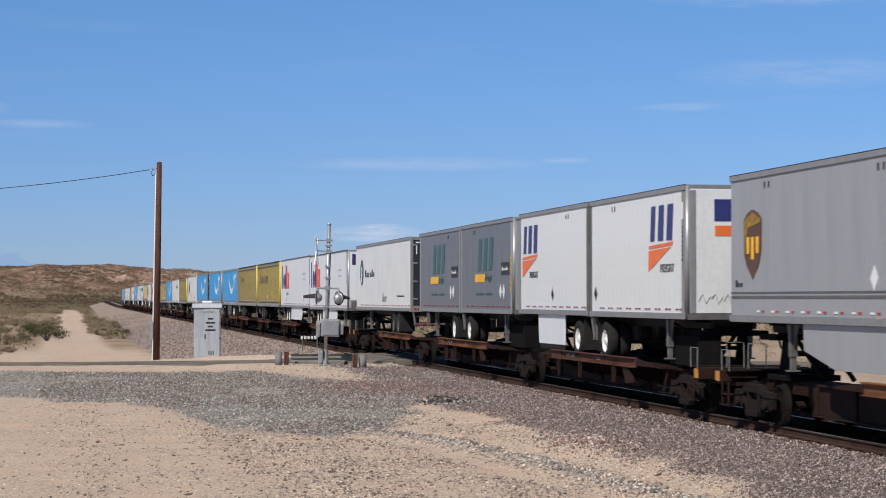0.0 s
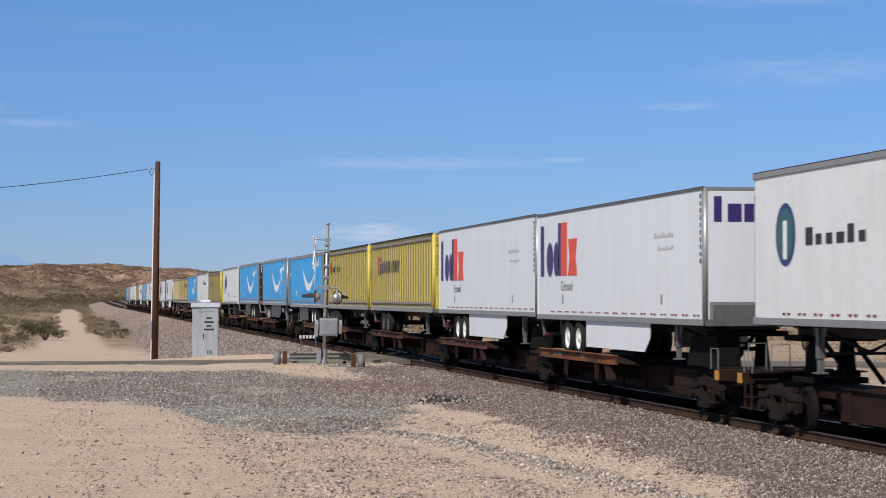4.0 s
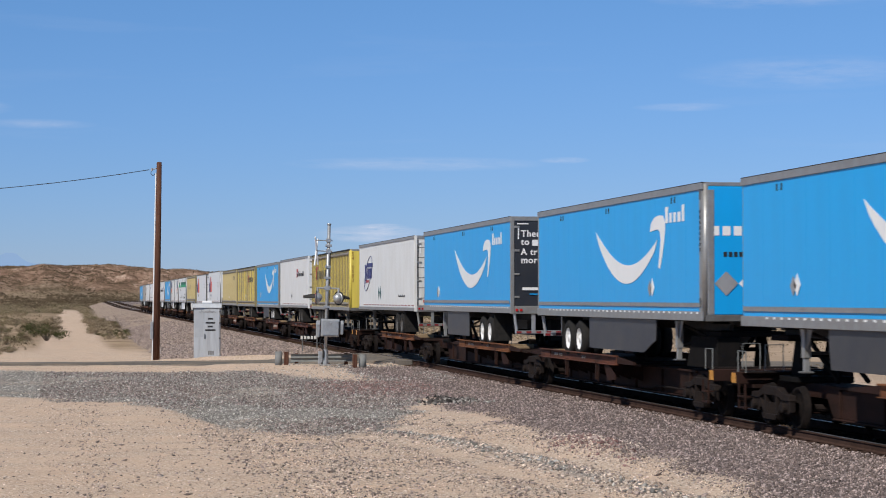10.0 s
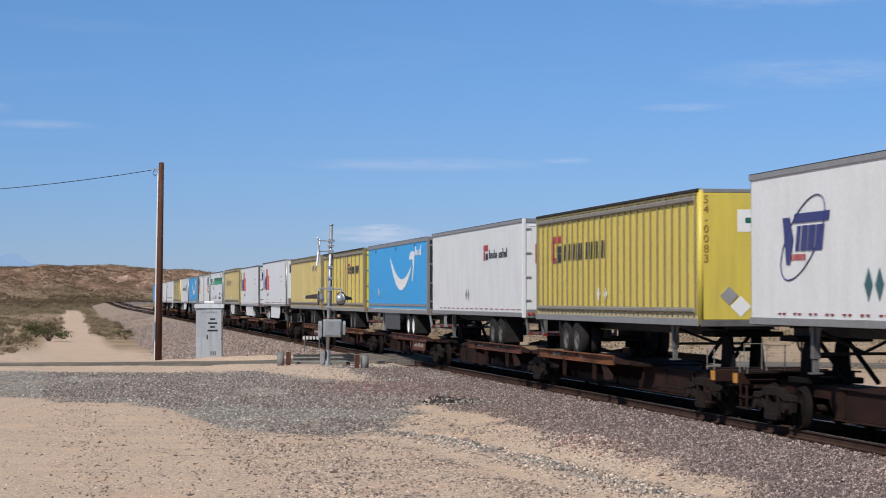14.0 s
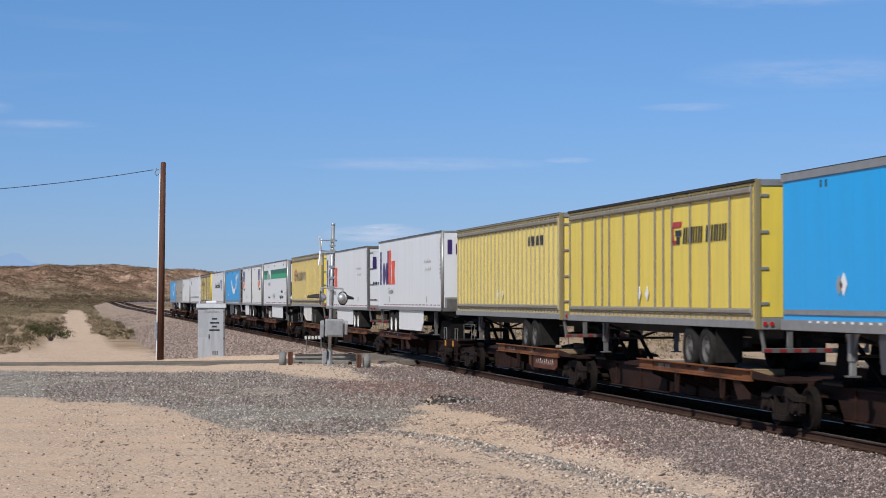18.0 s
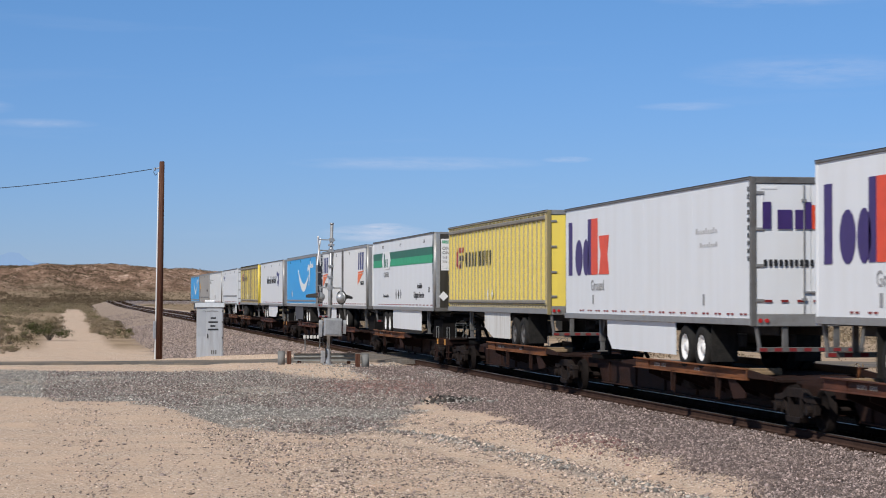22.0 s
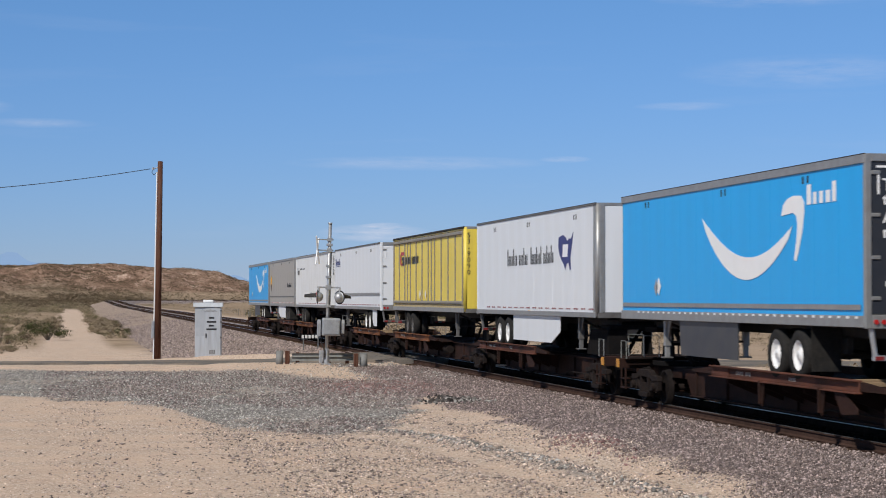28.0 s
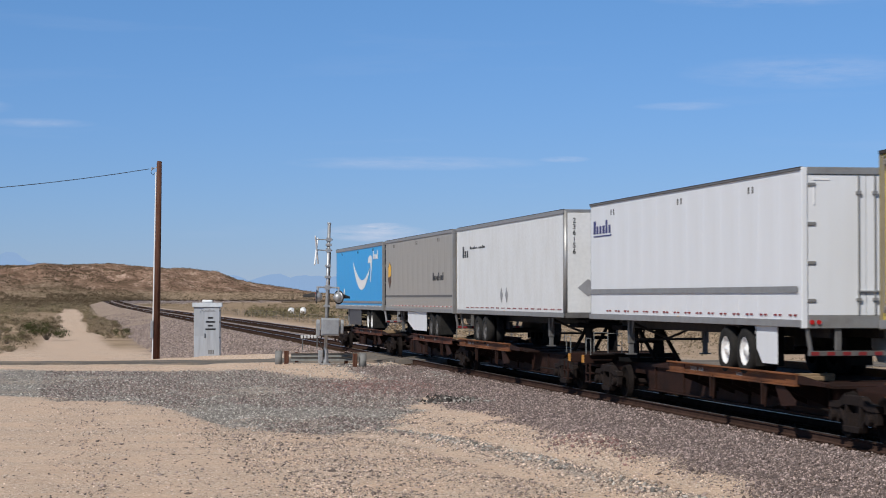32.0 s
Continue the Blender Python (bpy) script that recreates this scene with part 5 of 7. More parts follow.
def purple_trailer(near, far, doors_near, lift=0.0):
    tr = trailer("white box trailer with tall purple and red blocks on its side", near, far, white_paint, doors_near, skirt=white_paint, skirt_at=(5.6, 11.8), group="white trailers with purple blocks", lift=lift, smooth_side=True, frame_paint=dull_metal if doors_near else None)
    bar(tr, "tall_block", 0.45, 0.86, 3.22, 4.70, purple_ink)
    for u0, u1 in ((1.22, 2.02), (2.08, 2.74)):
        decal(tr, "round_block", ring_points((u0 + u1) / 2, 3.70, (u1 - u0) / 2, 0.5, 14), purple_ink)
    bar(tr, "tall_block", 2.62, 2.96, 3.22, 4.72, purple_ink)
    bar(tr, "tall_block", 2.98, 3.66, 3.22, 4.72, orange_ink)
    decal(tr, "low_block", [(3.80, 3.22), (4.84, 3.22), (4.66, 3.73), (4.84, 4.24), (3.80, 4.24), (3.98, 3.73)], orange_ink)
    side_words(tr, "Ground", 2.95, 2.80, 0.40, grey_ink)
    strokes(tr, "lettering", 12.4, 14.0, 4.02, 4.14, pale_ink, 9)
    strokes(tr, "lettering", 12.7, 14.0, 3.72, 3.82, pale_ink, 8)
    for u in (3.1, 12.9):
        bar(tr, "hatch_mark", u, u + 0.14, 2.44, 2.68, grey_ink)
    if not doors_near:
        end_bar(tr, "nose_panel", -1.16, 1.16, 2.04 + lift, 2.56 + lift, aluminium)
        for a in (-1.08, 0.04):
            part("nose_recess", shape(("nose_recess", a, lift), dull_metal, lambda s: s.box(a, a + 1.04, -0.013, -0.008, 2.12 + lift - DECK, 2.49 + lift - DECK)), tr)
    z = 4.02 if doors_near else 4.28
    for a, b, h, ink in ((-1.06, -0.88, 0.56, purple_ink), (-0.74, -0.42, 0.40, purple_ink), (-0.36, -0.14, 0.40, purple_ink), (-0.13, 0.0, 0.56, purple_ink), (0.01, 0.75, 0.50, orange_ink)):
        end_bar(tr, "word_block", a, b, z, z + h, ink)
    if doors_near:
        for k in range(10):
            end_bar(tr, "number_bar", -1.04 + 0.112 * k, -0.97 + 0.112 * k, 3.25, 3.39, black_ink)
        for k in range(6):
            end_bar(tr, "red_tape", -1.02 + 0.35 * k, -0.86 + 0.35 * k, 2.51, 2.56, maroon_tape)
    figure_bars(tr, 16.03, 4.85, 10, black_ink, 0.16)
    return tr


def orange_flag_pup(near, far, doors_near, logo_u, skirt=None, lift=0.0):
    tr = trailer("short white box trailer with navy blocks over an orange flag", near, far, worn_white, doors_near, skirt=skirt, skirt_at=(2.9, 6.24), group="short white trailers with orange flags", lift=lift, frame_paint=dull_metal, bent_nose=rail_grey)
    u = logo_u
    decal(tr, "flag", [(u, 3.24), (u + 0.95, 3.52), (u + 1.9, 3.80), (u + 0.02, 3.74)], orange_flag)
    decal(tr, "flag_stripe", [(u + 0.03, 3.78), (u + 2.0, 3.84), (u + 2.08, 3.92), (u + 0.05, 3.86)], orange_flag)
    for k, (a, w) in enumerate(((0.16, 0.36), (0.80, 0.44), (1.52, 0.46))):
        bar(tr, "letter_block", u + a, u + a + w, 3.96, 4.80, blue_ink, slant=0.10)
    side_words(tr, "FREIGHT", u + 1.0, 3.22, 0.27, black_ink)
    placard(tr, 0.62 if not doors_near else 4.5, 2.72, 0.20, grey_ink)
    placard(tr, 0.62 if not doors_near else 4.5, 2.72, 0.14, white_ink)
    if not doors_near:
        figure_bars(tr, 8.45, 4.22, 8, black_ink, 0.105)
        bar(tr, "white_patch", 8.385, 8.515, 4.42, 4.80, white_ink, proud=0.02)
    if not doors_near:
        end_bar(tr, "word_block", -0.62, 0.35, 4.36, 4.86, blue_ink)
        end_bar(tr, "flag", -0.6, 0.3, 4.02, 4.26, orange_flag)
        scrawl = shape("nose_scrawl", grey_ink, lambda s: [s.pipe([(-1.0 + 0.3 * k, -0.004, 1.55 + 0.06 * (k % 2)), (-0.9 + 0.3 * k, -0.004, 1.72), (-0.82 + 0.3 * k, -0.004, 1.5), (-0.72 + 0.3 * k, -0.004, 1.66)], 0.012, 4) for k in range(4)])
        tagged(part("scrawl", scrawl, tr), kind="stuff")
    return tr


def silver_pup(near, far, doors_near, lift=0.0):
    tr = trailer("short silver-grey box trailer with teal blocks and an amber bar", near, far, grey_silver, doors_near, group="short silver trailers", nose=grey_silver, rail=aluminium, lift=lift, frame_paint=aluminium, bent_nose=bright_metal)
    for k in range(3):
        u = 3.05 + 0.92 * k
        bar(tr, "letter_block", u, u + 0.58, 3.52, 4.62, teal_ink, slant=0.22)
    bar(tr, "amber_bar", 2.55, 4.25, 3.15, 3.42, amber_ink, slant=0.12)
    side_words(tr, "Freight", 4.42, 3.19, 0.34, teal_ink)
    bar(tr, "black_plate", 6.95, 8.2, 3.36, 3.76, black_ink)
    strokes(tr, "lettering", 7.1, 8.05, 3.5, 3.62, white_ink, 6, proud=0.023)
    strokes(tr, "lettering", 2.85, 5.6, 2.70, 2.82, teal_ink, 14)
    for u in (6.85, 7.35):
        placard(tr, u, 2.82, 0.24)
    if not doors_near:
        for k in range(6):
            bar(tr, "figure_bar", 8.39, 8.51, 3.85 - 0.2 * k, 3.98 - 0.2 * k, amber_ink, proud=0.03)
    return tr


def yellow_trailer(near, far, doors_near, kind, emblem, text, paint=None, figures="", skirt=None, tags=(7.4, 8.1), lift=0.0, rail=None):
    tr = trailer("yellow ribbed box trailer with grey rails" + (" and shut rear doors" if doors_near else " and flat yellow nose"),
                 near, far, paint or (yellow_paint if kind == "wide" else dull_yellow), doors_near, kind=kind, rim=rim_grey, skirt=skirt, group="yellow ribbed trailers", skirt_at=(5.6, 9.7), rail=rail or under_black, lift=lift)
    if emblem:
        u0, u1, z0, z1 = emblem
        h = (z1 - z0)
        bar(tr, "emblem", u0 + 0.12 * (u1 - u0), u1, z1 - 0.24 * h, z1, red_ink, 0.05, 0.003)
        bar(tr, "emblem", u0, u0 + 0.24 * (u1 - u0), z0 + 0.1 * h, z1 - 0.2 * h, red_ink, 0, 0.003)
        bar(tr, "emblem", u0 + 0.12 * (u1 - u0), u0 + 0.5 * (u1 - u0), z0, z0 + 0.18 * h, red_ink, 0, 0.003)
        bar(tr, "emblem", u0 + 0.45 * (u1 - u0), u1, z0 + 0.36 * h, z1 - 0.38 * h, black_ink, 0, 0.003)
        bar(tr, "emblem", u0 + 0.55 * (u1 - u0), u0 + 0.85 * (u1 - u0), z0, z0 + 0.33 * h, black_ink, 0, 0.003)
    if text:
        u0, u1, z0, z1 = text
        strokes(tr, "lettering", u0, u1, z0, z1, black_ink, 17, 0.003, 0.06, True, 0.8)
    for u in tags:
        placard(tr, u, 2.72, 0.19)
    if figures:
        column(tr, figures, -1.13, 4.74, dull_amber if figures.startswith("54") else black_ink, 0.25)
    if not doors_near:
        part("placard", shape("nose_placard", white_ink, lambda s: (s.add([(x, y, z) for y in (-0.008, -0.002) for x, z in ((-0.57, 1.45), (-0.33, 1.21), (-0.09, 1.45), (-0.33, 1.69))], [(0, 1, 2, 3), (7, 6, 5, 4), (0, 4, 5, 1), (1, 5, 6, 2), (2, 6, 7, 3), (3, 7, 4, 0)]))), tr)
        end_diamond(tr, -0.60, 2.67, 0.21, grey_ink)
    return tr


# the train, from the trailer that leads to the last one
t = trailer("grey box trailer with a brown and gold shield on its side", -208.0, -191.57, cool_grey, True, skirt=cool_grey, skirt_at=(7.0, 12.0), lift=0.08)
decal(t, "shield", [(0.9, 4.22), (1.12, 4.35), (1.45, 4.42), (1.78, 4.35), (2.0, 4.22), (2.0, 3.62), (1.86, 3.30), (1.45, 2.98), (1.04, 3.30), (0.9, 3.62)], brown_ink)
decal(t, "shield_band", [(0.93, 4.20), (1.45, 4.37), (1.97, 4.20), (1.9, 4.14), (1.2, 4.05), (1.0, 3.8), (0.98, 3.4), (0.93, 3.5)], dull_amber, 0.022)
for k in range(3):
    bar(t, "shield_block", 1.08 + 0.29 * k, 1.25 + 0.29 * k, 3.40 + (0.12 if k != 1 else 0), 3.86, amber_ink, proud=0.022)
bar(t, "dark_band", 0.05, 16.1, 2.60, 2.655, dull_metal)
bar(t, "dark_band", 0.05, 16.1, 2.70, 2.735, dull_metal)
strokes(t, "figure_bar", 0.35, 0.85, 2.84, 2.98, black_ink, 3)
placard(t, 7.9, 2.95, 0.22)
orange_flag_pup(-188.44, -179.81, False, 5.65, lift=0.09)
orange_flag_pup(-179.50, -171.05, True, 0.50, white_paint, lift=0.10)
silver_pup(-170.05, -161.22, False, lift=0.07)
silver_pup(-161.07, -152.51, True, lift=0.06)
t = trailer("white box trailer with a dark oval emblem and dark rear doors", -150.34, -134.07, worn_white, True, door=door_black, rim=rim_grey, lift=0.03)
decal(t, "oval_emblem", ring_points(1.9, 3.83, 0.55, 0.62), blue_ink)
decal(t, "oval_light", ring_points(1.9, 3.83, 0.44, 0.52), teal_ink, 0.022)
bar(t, "emblem_bar", 1.80, 2.0, 3.35, 4.1, white_ink, proud=0.028)
strokes(t, "lettering", 3.0, 6.2, 3.60, 3.93, black_ink, 6)
strokes(t, "lettering", 12.6, 14.6, 2.66, 2.76, black_ink, 12)
strokes(t, "scrawl", 8.4, 9.6, 2.45, 2.85, grey_ink, 4, slant=0.2)
part("placard", shape("end_placard", white_ink, lambda s: s.add([(x, y, z) for y in (-0.012, -0.004) for x, z in ((-0.6, 1.75), (-0.25, 1.4), (0.1, 1.75), (-0.25, 2.1))], [(0, 1, 2, 3), (7, 6, 5, 4), (0, 4, 5, 1), (1, 5, 6, 2), (2, 6, 7, 3), (3, 7, 4, 0)])), t)
badge = Solid()
badge.pipe([(-0.32 + 0.24 * math.cos(q), 0.006, 4.28 - DECK + 0.24 * math.sin(q)) for q in [math.tau * k / 24 for k in range(25)]], 0.02, 5)
badge.prism(((0.0, 4.24 - DECK), (0.012, 4.24 - DECK), (0.012, 4.32 - DECK), (0.0, 4.32 - DECK)), -0.58, -0.06)
part("round_badge", badge.mesh("round_badge", white_ink), t, label="white ring badge")
purple_trailer(-130.78, -114.46, False, lift=-0.05)
purple_trailer(-114.15, -98.15, False)
yellow_trailer(-96.71, -80.28, False, "posts", (1.94, 3.2, 3.64, 4.42), (3.35, 8.25, 3.68, 4.2), figures="54-0259")
yellow_trailer(-79.20, -63.10, False, "posts", (1.91, 2.9, 3.91, 4.45), (3.1, 6.3, 3.94, 4.22), figures="53-9460")
blue_trailer(-61.69, -45.57, shift=0.18)
blue_trailer(-42.85, -26.75, False, lift=0.07)
blue_trailer(-22.80, -6.70, lift=0.10, shift=0.1)
t = trailer("white box trailer with navy letters in a thin ring, doors marked", -4.35, 11.75, worn_white, True, door=dirty_white, rim=rim_grey, lift=0.05)
hoop = Solid()
hoop.pipe([(-W - 0.018, t["span"] - 3.1 - 1.2 * math.cos(q - 0.7), 3.76 - DECK + 0.8 * math.sin(q)) for q in [math.tau * k / 36 for k in range(37)]], 0.013, 5)
part("ring", hoop.mesh("ring", blue_ink), t, label="thin navy ring")
decal(t, "wedge_block", [(2.02, 4.18), (2.42, 4.18), (2.62, 3.75), (2.42, 3.26), (2.22, 3.26)], blue_ink, 0.024)
for a, b in ((2.72, 2.92), (3.0, 3.3), (3.36, 3.72), (3.78, 4.16)):
    bar(t, "letter_block", a, b, 3.52, 4.0, blue_ink, 0.12, 0.024)
bar(t, "letter_bar", 2.62, 4.5, 4.06, 4.24, blue_ink, 0.06, 0.024)
strokes(t, "lettering", 2.34, 3.3, 3.34, 3.46, red_ink, 7, 0.02, caps=True)
for u in (6.4, 6.9):
    decal(t, "placard", [(u - 0.2, 2.85), (u, 2.55), (u + 0.2, 2.85), (u, 3.15)], teal_ink)
strokes(t, "lettering", 12.0, 13.8, 2.66, 2.76, black_ink, 12)
end_bar(t, "emblem_bar", -0.55, 0.3, 3.75, 4.2, blue_ink)
end_bar(t, "red_plate", -0.95, -0.1, 2.42, 2.55, red_ink)
for z in (2.62, 3.03, 3.44, 3.85, 4.26, 4.67):
    part("door_seam", shape(("door_seam", z), dull_metal, lambda s: s.box(-1.17, 1.17, 0.008, 0.018, z - 0.012 - DECK, z + 0.012 - DECK)), t)
for x in (-1.19, 1.15):
    part("door_gap", shape(("door_gap", x), under_black, lambda s: s.box(x, x + 0.04, 0.006, 0.019, 2.30 - DECK, 4.98 - DECK)), t)
part("placard", shape("end_placard", grey_ink, lambda s: s.add([(x, y, z) for y in (-0.012, -0.004) for x, z in ((-0.9, 1.9), (-0.6, 1.65), (-0.3, 1.9), (-0.6, 2.15))], [(0, 1, 2, 3), (7, 6, 5, 4), (0, 4, 5, 1), (1, 5, 6, 2), (2, 6, 7, 3), (3, 7, 4, 0)])), t)
t = yellow_trailer(15.35, 31.50, False, "posts", (1.91, 3.26, 3.64, 4.39), (3.42, 8.17, 3.68, 4.14), figures="54-0083", lift=-0.04)
end_bar(t, "nose_patch", -0.40, 0.62, 4.10, 4.60, white_ink)
part("patch_bar", shape("patch_bar", deep_green, lambda s: (s.box(-0.22, 0.4, -0.014, -0.009, 4.30 - DECK, 4.42 - DECK), s.box(0.08, 0.3, -0.014, -0.009, 4.12 - DECK, 4.30 - DECK))), t)
t = trailer("white box trailer with small red and black emblem", 33.55, 49.62, worn_white, True, door=white_paint, rim=rim_grey)
bar(t, "emblem", 10.1, 10.85, 4.2, 4.4, red_ink)
bar(t, "emblem", 10.1, 10.35, 3.88, 4.18, red_ink)
bar(t, "emblem", 10.45, 10.85, 3.9, 4.12, black_ink)
strokes(t, "lettering", 11.05, 14.0, 3.94, 4.24, black_ink, 15)
for u in (7.0, 7.4):
    placard(t, u, 2.75, 0.2, grey_ink)
end_bar(t, "emblem", -0.9, -0.1, 3.7, 4.3, red_ink)
end_bar(t, "emblem", -0.6, -0.1, 3.9, 4.1, white_ink)
end_bar(t, "word_bar", -0.7, 0.2, 3.4, 3.6, black_ink)
blue_trailer(50.90, 66.99, lift=-0.05, shift=0.2)
yellow_trailer(68.70, 84.70, True, "wide", (10.1, 10.9, 3.85, 4.37), (11.05, 14.3, 3.85, 4.22), yellow_paint, lift=-0.05)
yellow_trailer(85.85, 101.90, True, "posts", None, (11.9, 14.0, 4.2, 4.5), pale_yellow, lift=-0.03, rail=dusty_rail)
purple_trailer(105.16, 121.48, False, lift=0.08)
purple_trailer(125.10, 141.40, True)
yellow_trailer(143.50, 159.74, True, "posts", (1.6, 2.9, 3.66, 4.4), (3.13, 7.9, 3.7, 4.2), clear_yellow, skirt=dirty_white, lift=0.09, rail=dusty_rail)
t = trailer("white box trailer with a two-tone green band and dark nose", 162.78, 179.19, white_paint, False, nose=nose_steel, skirt=white_paint, skirt_at=(5.6, 13.0), lift=0.05, bent_nose=galvanised)
bar(t, "upper_band", 0.08, 16.1, 4.29, 4.60, deep_green)
bar(t, "lower_band", 0.08, 16.1, 3.97, 4.29, green_ink)
decal(t, "emblem_plate", [(2.75, 4.24), (3.1, 4.64), (4.95, 4.64), (5.3, 4.24), (4.95, 3.86), (3.1, 3.86)], white_ink, 0.021)
strokes(t, "lettering", 3.4, 4.65, 3.95, 4.55, deep_green, 3, 0.026)
side_words(t, "CARRIERS", 3.30, 3.52, 0.31, grey_ink)
strokes(t, "lettering", 3.2, 4.75, 2.62, 2.76, black_ink, 9)
for u, m in ((6.85, grey_ink), (7.5, black_ink), (8.1, grey_ink)):
    placard(t, u, 2.75, 0.22, m)
part("lettering", words("Available", 0.30, black_ink), t, (-W - 0.014, t["span"] - 12.35, 2.98 - DECK), turn=-math.pi / 2)
part("lettering", words("Liftgate Service", 0.36, black_ink), t, (-W - 0.014, t["span"] - 11.5, 2.60 - DECK), turn=-math.pi / 2)
end_bar(t, "notice", -1.02, 0.60, 3.66, 4.88, white_ink)
end_bar(t, "notice_bar", -0.98, -0.45, 4.70, 4.82, green_ink)
for line, z, size, ink in (("ONE CALL -", 4.46, 0.17, black_ink), ("ONE CARRIER", 4.29, 0.17, black_ink), ("1-2 DAY SERVICE", 4.12, 0.135, black_ink), ("TO ALL POINTS DIRECT", 3.95, 0.125, black_ink)):
    part("lettering", words(line, size, ink), t, (-0.97, -0.010, z - DECK))
for k in range(10):
    end_bar(t, "number_bar", -0.96 + 0.115 * k, -0.88 + 0.115 * k, 3.71, 3.81, deep_green)
end_diamond(t, -0.92, 2.66, 0.19, white_ink)
end_diamond(t, -0.29, 2.66, 0.19, white_ink)
for k, ch in enumerate("SF1957"):
    part("figure", words(ch, 0.27, black_ink), t, (-W - 0.024, t["span"] - 15.98, 4.62 - 0.22 * k - DECK), turn=-math.pi / 2)
side_words(t, "53", 15.0, 2.82, 0.3, black_ink)
orange_flag_pup(181.20, 190.06, False, 5.55, lift=0.04)
orange_flag_pup(190.25, 199.06, True, 0.55, white_paint, lift=0.04)
blue_trailer(202.05, 218.05, lift=0.04, shift=0.22)
t = trailer("white box trailer with black serif bars and a map-like emblem", 220.66, 237.10, white_paint, False, skirt=white_paint, skirt_at=(5.6, 11.9), lift=0.03, bent_nose=aluminium)
strokes(t, "lettering", 5.0, 8.0, 3.60, 4.12, black_ink, 14, thick=0.75)
strokes(t, "lettering", 8.35, 11.4, 3.60, 4.12, black_ink, 16, thick=0.75)
decal(t, "emblem", [(12.0, 4.32), (12.5, 4.38), (12.85, 4.30), (13.0, 4.18), (13.2, 4.26), (13.45, 4.24), (13.72, 4.42), (13.62, 4.15), (13.5, 3.95), (13.38, 3.72), (13.42, 3.40), (13.32, 3.36), (13.2, 3.58), (12.95, 3.56), (12.78, 3.38), (12.6, 3.55), (12.35, 3.66), (12.1, 3.82), (11.95, 4.05)], blue_ink)
bar(t, "emblem_bar", 12.45, 13.05, 3.75, 4.1, white_ink, 0.1, 0.022)
yellow_trailer(239.34, 255.69, False, "wide", (1.8, 2.94, 3.94, 4.51), (3.15, 6.45, 3.98, 4.28), figures="53-9090", tags=(6.9, 8.2), lift=0.03)
t = trailer("clean white plate trailer with a grey rub rail and white doors", 259.34, 275.73, white_paint, True, skirt=white_paint, skirt_at=(1.6, 2.9))
strokes(t, "lettering", 0.4, 2.25, 4.28, 4.62, blue_ink, 6)
bar(t, "underline", 0.4, 2.2, 4.2, 4.23, blue_ink)
bar(t, "rub_rail", 0.1, 16.0, 2.70, 2.82, aluminium, proud=0.035)
t = trailer("dull white box trailer with small black lettering and grey diamonds", 278.71, 294.77, worn_white, False, rim=rim_grey)
strokes(t, "lettering", 1.05, 2.2, 4.0, 4.4, black_ink, 3)
strokes(t, "lettering", 2.4, 5.1, 4.28, 4.38, black_ink, 14)
for u in (7.7, 8.5):
    placard(t, u, 2.68, 0.24, grey_ink)
column(t, "236156", -1.0, 4.72, black_ink, 0.2)
part("placard", shape("end_placard", grey_ink, lambda s: s.add([(x, y, z) for y in (-0.012, -0.004) for x, z in ((-0.8, 1.75), (-0.4, 1.4), (0.0, 1.75), (-0.4, 2.1))], [(0, 1, 2, 3), (7, 6, 5, 4), (0, 4, 5, 1), (1, 5, 6, 2), (2, 6, 7, 3), (3, 7, 4, 0)])), t)
t = trailer("warm grey box trailer with a gold and brown shield", 295.64, 312.0, grey_box, True, skirt=white_paint, skirt_at=(6.0, 10.5), rim=rim_grey)
decal(t, "shield", [(0.8, 3.95), (1.2, 4.15), (1.6, 3.95), (1.6, 3.3), (1.2, 3.0), (0.8, 3.3)], brown_ink)
decal(t, "shield_band", [(0.85, 3.9), (1.2, 4.1), (1.55, 3.9), (1.55, 3.55), (0.85, 3.45)], amber_ink, 0.022)
strokes(t, "lettering", 12.0, 14.4, 3.25, 3.55, black_ink, 8)
bar(t, "dark_band", 0.05, 16.1, 2.62, 2.70, dull_metal)
blue_trailer(312.85, 329.05)


